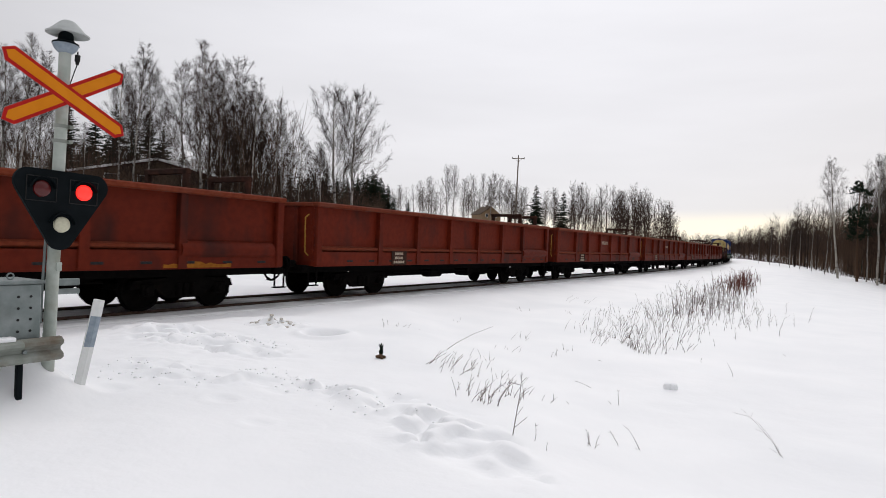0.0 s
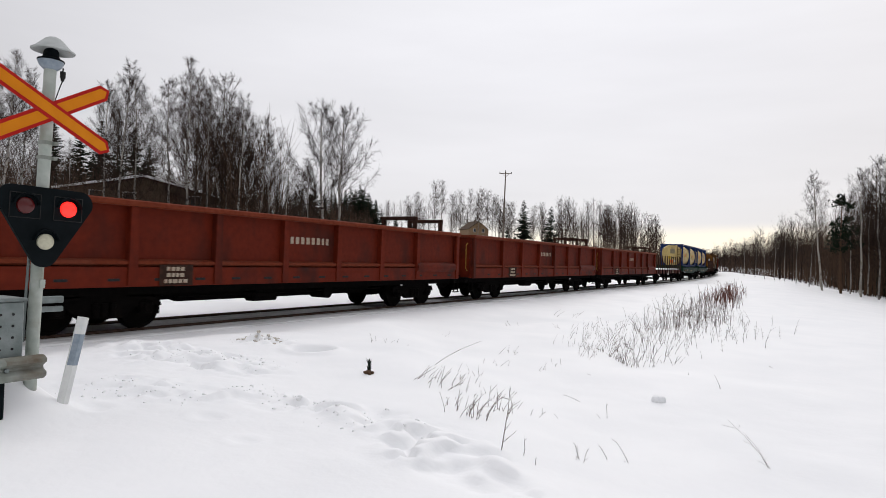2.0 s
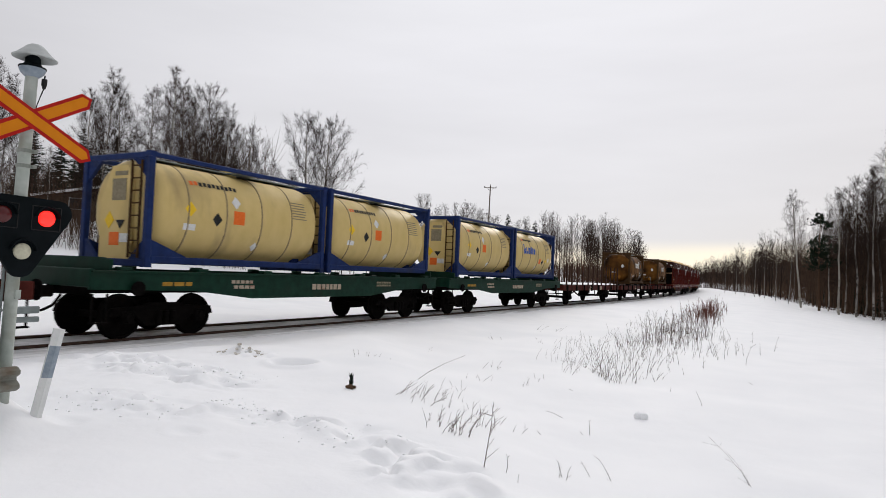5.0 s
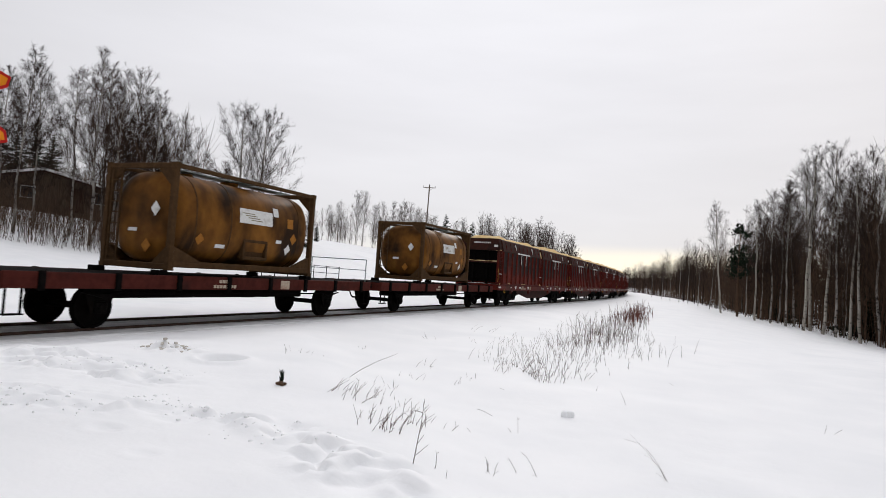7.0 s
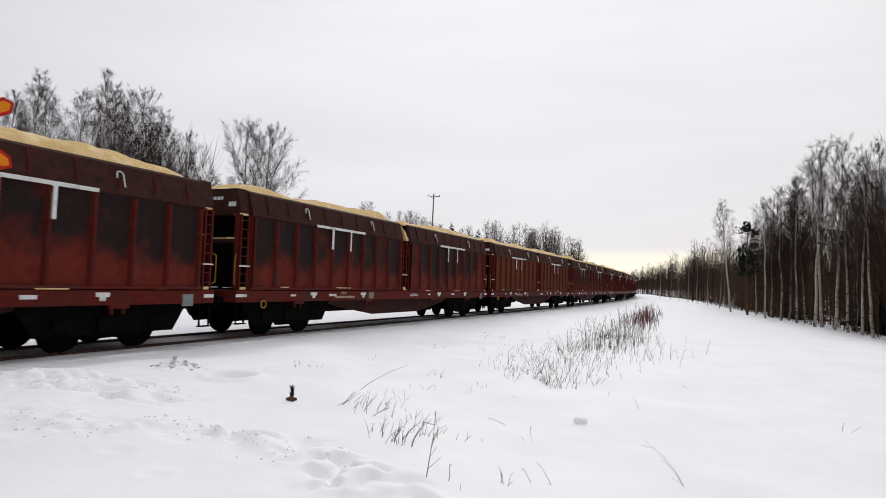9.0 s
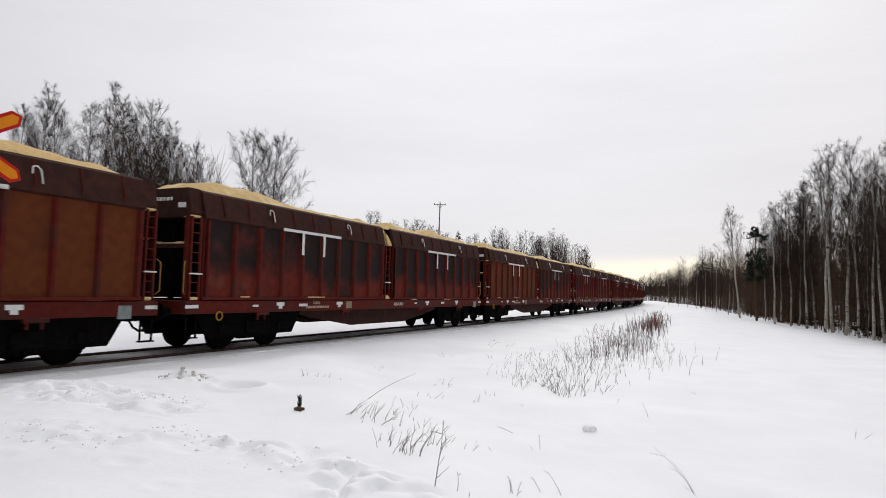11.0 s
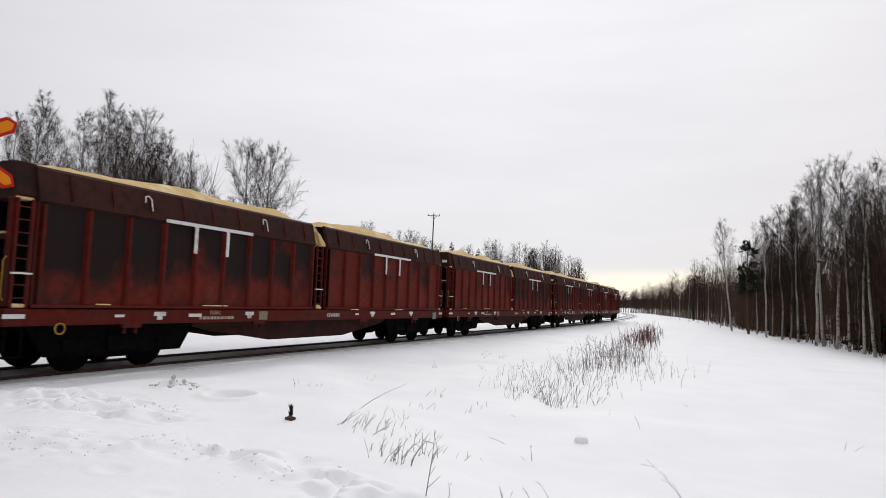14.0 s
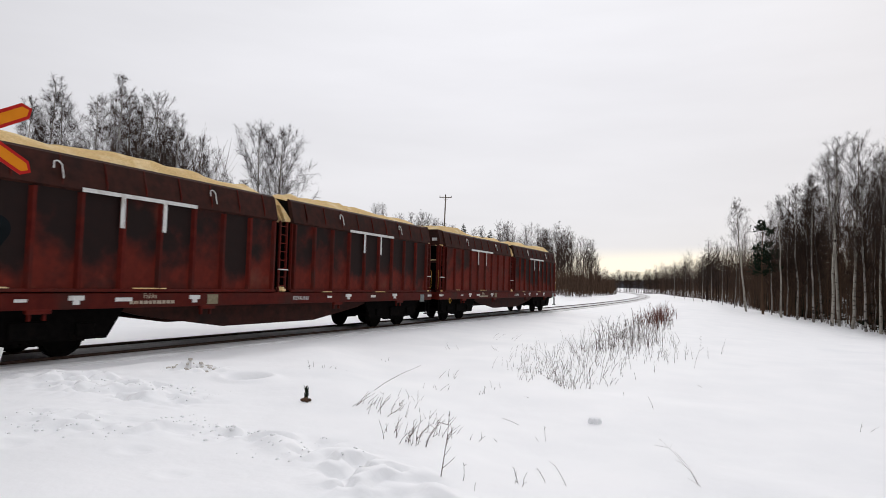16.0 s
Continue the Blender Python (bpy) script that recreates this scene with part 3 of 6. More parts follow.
def pine(seed, height=13.0):
    """A bare reddish stem with a ragged crown of needle tufts."""
    rng = np.random.default_rng(seed)
    zs = np.linspace(0, 1, 7)
    line = np.stack([zs * 0.3, np.sin(zs * 3) * 0.12, zs * height], -1)
    line[0, 2] = -0.4
    rad = 0.16 * (1 - zs) ** 0.8 + 0.03
    a, b, r, q, v, f = list(line[:-1]), list(line[1:]), list(rad[:-1]), list(rad[1:]), [], []
    for i in range(34):
        h = rng.uniform(0.42, 0.99)
        base = np.array([0.3 * h, 0, h * height])
        az = rng.uniform(0, 6.283)
        ln = height * 0.20 * (1.15 - h) ** 0.6 * rng.uniform(0.6, 1.2)
        tip = base + np.array([math.cos(az), math.sin(az), 0.25]) * ln
        a.append(base), b.append(tip), r.append(0.04), q.append(0.012)
        for _ in range(22):
            c = base + (tip - base) * rng.uniform(0.45, 1.1) + rng.normal(0, 0.28, 3)
            e, g = rng.normal(0, 0.19, 3), rng.normal(0, 0.11, 3)
            n = len(v)
            v += [c - e, c + g, c + e, c - g]
            f.append((n, n + 1, n + 2, n + 3))
    return rods(a, b, r, q, 6), (np.array(v), np.array(f))


def stock(kind, arrays, bark, leaf):
    """The two meshes of one tree model."""
    (tv, tf), (cv, cf) = arrays
    return kind, raw_mesh("trunk", tv, tf, bark, True), raw_mesh("crown", cv, cf, leaf)


def plant(model, x, y, size, turn, label, category, group, lean=(0, 0)):
    kind, trunk, crown = model
    z = float(ground_height(x, y))
    t = thing(kind, label, category, group, pose(x, y, z - 0.05, lean[0], lean[1], turn) @ Matrix.Scale(size, 4))
    for name, me in (("trunk", trunk), ("crown", crown)):
        o = new(name, me)
        o.parent = t
    return t


def polar(bearing, dist):
    """A place by its bearing in degrees to the left of the track's heading and its distance from the eye."""
    return -dist * math.sin(radians(bearing)), dist * math.cos(radians(bearing))


BIRCHES = [stock("birch_tree", birch(11 + i, limbs=48, twigs=13, fine=11, spread=0.20 + 0.018 * i, rise=1.25, thick=0.94, low=0.16, stem=0.125, taper=0.75), BARK, TWIG) for i in range(4)]
WHITE_BIRCHES = [stock("birch_tree", birch(91 + i, limbs=38, twigs=12, fine=10, spread=0.21 + 0.02 * i, rise=1.25, thick=0.72, low=0.40, stem=0.15, taper=0.65), WHITE_BARK, PALE_TWIG) for i in range(3)]
WIDE = stock("birch_tree", birch(31, 15, spread=0.27, limbs=32, twigs=15, fine=11, low=0.22, rise=1.1, thick=1.05, stem=0.17, taper=0.5), BARK, TWIG)
LIGHT = [stock("birch_tree", birch(41 + i, limbs=40, twigs=8, fine=6, spread=0.20 + 0.02 * i, rise=1.25, thick=1.6, low=0.22, sides=6, taper=0.5), BARK, PALE_TWIG) for i in range(3)]
SPRUCES = [stock("spruce_tree", spruce(51 + i, 12, 0.21 + 0.06 * i), PBARK, NEEDLE) for i in range(2)]
PINE = stock("pine_tree", pine(61), PBARK, NEEDLE)

# bearing, distance, slope up to the top
LEFT_BIRCHES = [(70.0, 60, 0.23), (68.4, 57, 0.25), (66.9, 60, 0.236), (66.0, 62, 0.241), (65.2, 57, 0.266), (63.9, 60, 0.242), (62.6, 64, 0.19), (60.9, 66, 0.15),
                (58.5, 60, 0.243), (57.4, 57, 0.274), (56.1, 60, 0.254), (53.8, 60, 0.256), (52.3, 57, 0.291), (51.5, 61, 0.27), (50.9, 59, 0.267),
                (50.0, 62, 0.272), (49.3, 60, 0.245), (48.1, 58, 0.246), (47.4, 62, 0.222), (46.6, 60, 0.215), (45.6, 61, 0.19), (44.2, 63, 0.165),
                (42.2, 62, 0.154), (42.9, 66, 0.13)]
rng = np.random.default_rng(5)
for n, (bearing, dist, slope) in enumerate(LEFT_BIRCHES):
    x, y = polar(bearing, dist)
    tall = 1.68 + slope * dist - float(ground_height(x, y))
    plant(BIRCHES[n % 4], x, y, tall / 18.8, rng.uniform(0, 360), "tall bare birch on the snowy slope behind the railway", "tree",
          "birches on the slope", (rng.normal(0, 1.2), rng.normal(0, 1.2)))
for bearing, dist, slope, lean in ((40.9, 62, 0.236, 2), (39.7, 62.5, 0.231, -2)):
    x, y = polar(bearing, dist)
    plant(WIDE, x, y, (1.68 + slope * dist - float(ground_height(x, y))) / 15.9, bearing * 40, "wide-crowned bare birch standing alone on the slope", "tree", "lone birches", (0, lean))
for bearing, dist, slope in ((41.3, 92, 0.085), (40.4, 90, 0.10), (39.5, 95, 0.095), (38.7, 92, 0.108), (37.9, 96, 0.112), (37.2, 94, 0.10), (36.5, 98, 0.09),
                             (35.9, 97, 0.075), (34.6, 130, 0.068), (43.5, 95, 0.10), (45, 96, 0.105), (47, 98, 0.11), (40.9, 96, 0.09), (40.0, 93, 0.092), (39.1, 90, 0.098), (38.3, 95, 0.105), (37.5, 92, 0.105), (36.9, 97, 0.092), (42.2, 96, 0.095), (44.2, 98, 0.10), (46, 97, 0.105), (53.8, 100, 0.12), (55.6, 104, 0.118),
                             (57.5, 100, 0.125), (59.3, 102, 0.13), (61, 100, 0.125), (51, 100, 0.115), (49, 100, 0.11), (63, 104, 0.125), (55.3, 76, 0.155), (56.4, 78, 0.175), (57.6, 77, 0.165), (58.8, 76, 0.18), (60.2, 78, 0.17), (62, 77, 0.175),
                             (36.4, 91, 0.088), (37.1, 93, 0.100), (37.7, 90, 0.106), (38.4, 92, 0.098), (39.2, 91, 0.104), (40.1, 93, 0.096), (41.0, 91, 0.102), (41.9, 92, 0.110), (43, 93, 0.103)):
    x, y = polar(bearing, dist)
    plant(SPRUCES[int(bearing * 10) % 2], x, y, (1.68 + slope * dist - float(ground_height(x, y))) / 12, bearing * 70,
          "dark spruce at the edge of the birches", "tree", "dark spruces")
for bearing, dist, slope in ((23.2, 150, 0.091), (20.8, 155, 0.082), (24.5, 158, 0.055)):
    x, y = polar(bearing, dist)
    plant(SPRUCES[1], x, y, (1.68 + (slope + 0.005) * dist - float(ground_height(x, y))) / 12, bearing * 70, "slender dark spruce standing by itself", "tree", "lone spruces")
for n, (bearing, dist, slope) in enumerate(((33.6, 170, 0.095), (32.8, 172, 0.102), (31.2, 165, 0.118), (30.6, 168, 0.12), (29.6, 175, 0.10), (28.9, 172, 0.105),
                                            (27.9, 178, 0.108), (27.0, 175, 0.11), (26.0, 170, 0.095), (24.2, 172, 0.09), (22.3, 170, 0.085), (21.6, 176, 0.088),
                                            (25.7, 152, 0.10), (25.0, 150, 0.095), (26.4, 154, 0.106), (27.2, 150, 0.10), (24.5, 152, 0.088))):
    x, y = polar(bearing, dist)
    plant(LIGHT[n % 3], x, y, (1.68 + slope * dist - float(ground_height(x, y))) / 18, n * 77, "bare deciduous tree near the farmhouse", "tree", "trees by the farmhouse")

# the wood right of the line: single trees along its edge
RIGHT_EDGE = [(-0.5, 82, 0.139, "w"), (-1.7, 79, 0.098, "p"), (-3.0, 74, 0.137, "w"), (-4.1, 73, 0.156, "b"), (-5.2, 71, 0.172, "b"), (-6.4, 64, 0.218, "w"), (-6.9, 67, 0.20, "w"),
              (-7.7, 64, 0.218, "w"), (-8.6, 62, 0.187, "b"), (-9.5, 61, 0.19, "w"), (-10.2, 58, 0.20, "w"), (-11.4, 58, 0.215, "b"), (-12.4, 57, 0.20, "w"), (-13.6, 56, 0.22, "b"),
              (0.4, 96, 0.062, "l"), (1.3, 104, 0.053, "l"), (2.1, 112, 0.049, "l"), (2.8, 122, 0.047, "l"), (3.5, 135, 0.042, "l"), (4.2, 150, 0.039, "l"), (5.0, 165, 0.034, "l"),
              (-2.3, 86, 0.11, "b"), (-3.4, 84, 0.118, "b"), (-4.6, 78, 0.15, "b"), (-5.8, 76, 0.165, "b"), (-9.0, 70, 0.165, "b"), (-11, 68, 0.17, "b")]
for n, (bearing, dist, slope, kind) in enumerate(RIGHT_EDGE):
    x, y = polar(bearing, dist)
    model, size = {"b": (BIRCHES[n % 4], 18.8), "w": (WHITE_BIRCHES[n % 3], 18.8), "l": (LIGHT[n % 3], 18), "p": (PINE, 13)}[kind]
    what = "pine with a ragged dark crown" if kind == "p" else "bare white-stemmed birch at the edge of the wood"
    plant(model, x, y, (1.68 + slope * dist - float(ground_height(x, y))) / size, n * 67, what, "tree", "trees at the wood's edge",
          (rng.normal(0, 1.2), -5 if n == 0 else rng.normal(-0.5, 1.6)))


def grove(name, label, places, models, material, category="woodland"):
    """Many trees in one mesh: places of x, y, height, model."""
    pieces = []
    for x, y, tall, k, turn in places:
        v, f = models[k % len(models)]
        c, s = math.cos(turn), math.sin(turn)
        size = tall / 18
        p = v * size
        p = np.stack([p[:, 0] * c - p[:, 1] * s + x, p[:, 0] * s + p[:, 1] * c + y, p[:, 2] + float(ground_height(x, y))], -1)
        pieces.append((p, f))
    v, f = joined(pieces)
    return tagged(new(name, raw_mesh(name, v, f, material)), label, category, kind="stuff")


THIN = [birch(71 + i, limbs=26, twigs=6, fine=3, spread=0.19, rise=1.3, thick=1.3, low=0.2, stem=0.09, sides=4) for i in range(4)]
rng = np.random.default_rng(8)
inner = []
for _ in range(340):
    y = rng.uniform(48, 175)
    edge = -13.65 - max(0, y - 45) ** 2 / 1800 + np.interp(y, (45, 60, 80, 120, 200), (25, 23, 18.5, 15.5, 13))
    x = edge + 1.5 + rng.uniform(0, 1) ** 1.6 * 36
    inner.append((x, y, rng.uniform(8.5, 14.5) * (1.0 if y < 100 else 0.74), int(rng.integers(4)), rng.uniform(0, 6.28)))
grove("wood_stems", "slender pale stems inside the birch wood", inner[::8], [t for t, c in THIN], BARK)
grove("wood_stems", "slender brown stems inside the birch wood", [p for k, p in enumerate(inner) if k % 8], [t for t, c in THIN], PBARK)
grove("wood_branches", "dense bare branches of the birch wood", inner, [c for t, c in THIN], ALDER)
far_right = []
for _ in range(260):
    y = rng.uniform(125, 430)
    x = -13.65 - (y - 45) ** 2 / 1800 + 12.5 + rng.uniform(0, 1) ** 1.7 * 40
    far_right.append((x, y, rng.uniform(8, 13), int(rng.integers(4)), rng.uniform(0, 6.28)))
far_left = []
for _ in range(95):
    b, d = rng.uniform(10.5, 20.5), rng.uniform(165, 260)
    x, y = polar(b, d)
    far_left.append((x, y, min(d * np.interp(b, (10.5, 12, 13, 16.5, 20), (0.035, 0.075, 0.09, 0.095, 0.08)) * rng.uniform(0.5, 1.08), 20), int(rng.integers(4)), rng.uniform(0, 6.28)))
for _ in range(60):
    b, d = rng.uniform(21, 36), rng.uniform(190, 280)
    x, y = polar(b, d)
    far_left.append((x, y, d * 0.055 * rng.uniform(0.6, 1.1), int(rng.integers(4)), rng.uniform(0, 6.28)))
for _ in range(110):
    b, d = rng.uniform(4.5, 12.5), rng.uniform(300, 520)
    x, y = polar(b, d)
    far_left.append((x, y, d * rng.uniform(0.018, 0.034), int(rng.integers(4)), rng.uniform(0, 6.28)))
SPARSE = [birch(81 + i, limbs=24, twigs=6, fine=3, spread=0.21, rise=1.25, thick=2.2, low=0.2, stem=0.13, sides=4, taper=0.5) for i in range(4)]
whole = [joined([t, c]) for t, c in SPARSE]
grove("far_wood", "distant leafless wood along the bend of the line", far_right, whole, TWIG)
grove("far_wood", "distant leafless wood behind the railway", far_left, whole, TWIG)


def thicket(name, label, count, place, tall, material, radius=0.012, lean=0.22, fork=3, spread=0.35):
    rng = np.random.default_rng(len(name) * 7 + count)
    a, b, r, q = [], [], [], []
    for _ in range(count):
        x, y = place(rng)
        z = float(ground_height(x, y))
        h = tall(rng)
        p = np.array([x, y, z - 0.05])
        t = p + np.array([rng.normal(0, lean), rng.normal(0, lean), 1.0]) * h
        a.append(p), b.append(t), r.append(radius), q.append(radius * 0.5)
        for _ in range(fork):
            u = rng.uniform(0.3, 0.95)
            c = p + (t - p) * u
            a.append(c), b.append(c + np.array([rng.normal(0, spread), rng.normal(0, spread), 0.75]) * h * rng.uniform(0.2, 0.4))
            r.append(radius * 0.6), q.append(radius * 0.35)
    v, f = rods(a, b, r, q, 3)
    return tagged(new(name, raw_mesh(name, v, f, material)), label, "undergrowth", kind="stuff")


def in_right(rng):
    y = 45 + 285 * rng.uniform(0, 1) ** 1.9
    edge = -13.65 - max(0, y - 45) ** 2 / 1800 + np.interp(y, (45, 60, 80, 120, 200), (25, 23, 18.5, 15.5, 13))
    return edge + 1.0 + rng.uniform(0, 1) ** 1.3 * 30, y


def in_left(rng):
    return polar(rng.uniform(37, 70), 61 + 26 * rng.uniform(0, 1) ** 0.8 + rng.normal(0, 2))


def by_line(rng):
    s = rng.uniform(95, 330)
    x, y, _ = track_point(s, -rng.uniform(5, 22) - 2)
    return x, y


thicket("wood_undergrowth", "brown leafless saplings filling the birch wood", 6800, in_right, lambda r: r.uniform(2.0, 12.5), ALDER, 0.015, 0.11, 9, 0.26)
thicket("slope_undergrowth", "brown leafless brush under the birches", 3400, in_left, lambda r: r.uniform(0.8, 5.0), ALDER, 0.015, 0.14, 6, 0.3)
thicket("slope_brush", "brown leafless brush in front of the house", 1050, lambda r: polar(r.uniform(46, 62), r.uniform(52, 64)), lambda r: r.uniform(0.8, 3.4), ALDER, 0.012, 0.16, 6, 0.35)
thicket("alder_stand", "dark brown alder stand on the slope", 85, lambda r: polar(r.normal(48.4, 1.8), r.uniform(57, 66)), lambda r: r.uniform(5.0, 11.5), ALDER, 0.022, 0.06, 20, 0.22)
thicket("trackside_undergrowth", "reddish-brown brush along the railway bend", 4200, by_line, lambda r: r.uniform(1.5, 5), ALDER, 0.03, 0.15, 4)


def distant_hills():
    """Low wooded ridges all round, far behind the rest."""
    v, n = [], 240
    for i in range(n):
        t = 2 * math.pi * i / n
        r = 1500 + 300 * math.sin(t * 3 + 1)
        top = 14 + 16 * float(lattice(np.array(i * 0.21 % 50.4), np.array(0.5), 9)) + 5 * float(lattice(np.array(i * 1.3), np.array(2.5), 4))
        for d, h in ((0, -15), (40, top * 0.8), (260, top), (900, -20)):
            v.append(((r + d) * math.cos(t), (r + d) * math.sin(t), h))
    f = [(4 * i + k, 4 * ((i + 1) % n) + k, 4 * ((i + 1) % n) + k + 1, 4 * i + k + 1) for i in range(n) for k in range(3)]
    tagged(new("distant_hills", raw_mesh("distant_hills", v, f, FAR, True)), "low blue-grey wooded hills on the horizon", "hills", kind="structure")


distant_hills()
rng = np.random.default_rng(77)
for n in range(26):
    y = rng.uniform(58, 150)
    edge = -13.65 - max(0, y - 45) ** 2 / 1800 + np.interp(y, (45, 60, 80, 120, 200), (25, 23, 18.5, 15.5, 13))
    plant(SPRUCES[n % 2], edge + rng.uniform(5, 26), y, rng.uniform(0.6, 0.95), n * 50, "dark spruce inside the birch wood", "tree", "spruces in the wood")


# ---- the train ----
# seconds and metres that the train has run since the start
RUN = ((0.0, 0.0), (1.0, 22.10), (2.0, 44.33), (3.0, 66.65), (5.5, 122.11), (6.5, 144.31), (7.5, 166.51), (8.0, 178.0), (8.5, 188.95), (9.0, 199.90), (11.3, 250.35),
       (12.1, 267.95), (13.3, 295.10), (14.5, 321.74), (16.0, 354.99))
TRAIN = []                                            # things on the line: the object, its place on the line at 0 s


def wheel_mesh():
    g = Geo().turned([(0.09, -0.10), (0.10, -0.07), (0.40, -0.045), (0.41, -0.07), (0.475, -0.07), (0.475, 0.03), (0.505, 0.04), (0.505, 0.07), (0.42, 0.07), (0.40, 0.03), (0.10, 0.06), (0.09, 0.09)], "x", 20)
    return g.mesh("wheel", [UNDER], True)


WHEEL = wheel_mesh()
BOX = Geo().box(0, 0, 0, 0.20, 0.30, 0.28, 0, 0.03).tube((0.08, 0, 0), (0.14, 0, 0), 0.10, 0.09, 12).mesh("axle_box", [UNDER])
AXLE = Geo().tube((-0.95, 0, 0), (0.95, 0, 0), 0.08, 0.08, 10).mesh("axle", [UNDER])


def wheelset(parent, y):
    """An axle with its two wheels and axle boxes under a bogie or a two-axled wagon."""
    for me, x, z, flip in ((AXLE, 0, 0.475, 0), (WHEEL, 0.79, 0.475, 180), (WHEEL, -0.79, 0.475, 0), (BOX, 1.02, 0.475, 0), (BOX, -1.02, 0.475, 180)):
        o = new(me.name.split(".")[0], me)
        o.parent, o.matrix_basis = parent, pose(x, y, z, 0, 0, flip)


BOGIE_FRAME = Geo()
for s in (-1, 1):
    BOGIE_FRAME.slab([(-1.35, 0.50), (-1.28, 0.68), (-0.55, 0.72), (-0.35, 0.78), (0.35, 0.78), (0.55, 0.72), (1.28, 0.68), (1.35, 0.50), (0.75, 0.50), (0.45, 0.27), (-0.45, 0.27), (-0.75, 0.50)],
                     "x", s * 0.98 - 0.07, s * 0.98 + 0.07)
    for y in (-0.18, 0, 0.18):
        BOGIE_FRAME.tube((s * 1.08, y, 0.32), (s * 1.08, y, 0.60), 0.075, 0.075, 10)
    BOGIE_FRAME.box(s * 0.6, 0.95 * 1.62, 0.42, 0.1, 0.1, 0.3)
BOGIE_FRAME.box(0, 0, 0.55, 1.9, 0.4, 0.25, 0, 0.03).tube((0, 0, 0.6), (0, 0, 0.86), 0.3, 0.3, 14)
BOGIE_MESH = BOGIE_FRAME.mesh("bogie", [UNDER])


def bogie(parent, y):
    b = new("bogie", BOGIE_MESH)
    b.parent, b.matrix_basis = parent, pose(0, y, 0)
    b["label"] = "grimy two-axle bogie"
    for d in (-0.95, 0.95):
        wheelset(b, d)


def ends(parent, half, z=0.95, buffers=True):
    """Couplings, brake hoses and buffers at both ends."""
    for s in (-1, 1):
        g = Geo().box(0, s * (half + 0.12), z - 0.05, 0.22, 0.36, 0.24, 0, 0.03).box(0, s * (half + 0.32), z - 0.05, 0.34, 0.16, 0.30, 0, 0.05)
        part("coupler", g, UNDER, parent)
        pts = [(0.45, s * half, z - 0.1), (0.45, s * (half + 0.16), z - 0.32), (0.43, s * (half + 0.36), z - 0.42), (0.38, s * (half + 0.5), z - 0.40)]
        part("brake_hose", Geo().pipe(pts, 0.028), UNDER, parent)
        if buffers:
            for x in (-0.88, 0.88):
                b = Geo().tube((x, s * half, z + 0.06), (x, s * (half + 0.30), z + 0.06), 0.10, 0.09, 12).tube((x, s * (half + 0.30), z + 0.06), (x, s * (half + 0.34), z + 0.06), 0.21, 0.21, 16)
                part("buffer", b, UNDER, parent)
        step_y = s * (half - 0.25)
        g = Geo().bar((1.36, step_y - 0.16, z - 0.05), (1.36, step_y - 0.16, 0.42), 0.035).bar((1.36, step_y + 0.16, z - 0.05), (1.36, step_y + 0.16, 0.42), 0.035)
        g.box(1.36, step_y, 0.42, 0.14, 0.38, 0.03)
        part("shunter_step", g, UNDER, parent)


def bars(parent, name, rows, y, z, x, material, label="", width=0.09, height=0.1, gap=0.035, seed=1):
    """Unreadable writing as rows of plain bars on a side."""
    rng = random.Random(seed)
    g = Geo()
    for r, count in enumerate(rows):
        p = y - count * (width + gap) / 2
        for _ in range(count):
            w = width * rng.uniform(0.75, 1.2)
            g.box(x, p + w / 2, z - r * height * 1.6, 0.006, w, height)
            p += w + gap
    return part(name, g, material, parent, label)


def lettering(parent, body, size, x, y, z, material, label, face=1):
    """Readable words in the built-in font, as a thin mesh on a side that faces +x."""
    c = bpy.data.curves.new("lettering", "FONT")
    c.body, c.size, c.extrude = body, size, 0.002
    tmp = bpy.data.objects.new("lettering", c)
    scene.collection.objects.link(tmp)
    bpy.context.view_layer.update()
    me = bpy.data.meshes.new_from_object(tmp.evaluated_get(bpy.context.evaluated_depsgraph_get()))
    bpy.data.objects.remove(tmp)
    me.materials.clear()
    me.materials.append(material)
    o = new("lettering", me)
    o.parent, o.matrix_basis = parent, pose(x, y, z, 90, 0, 90)
    o["label"] = label
    return o


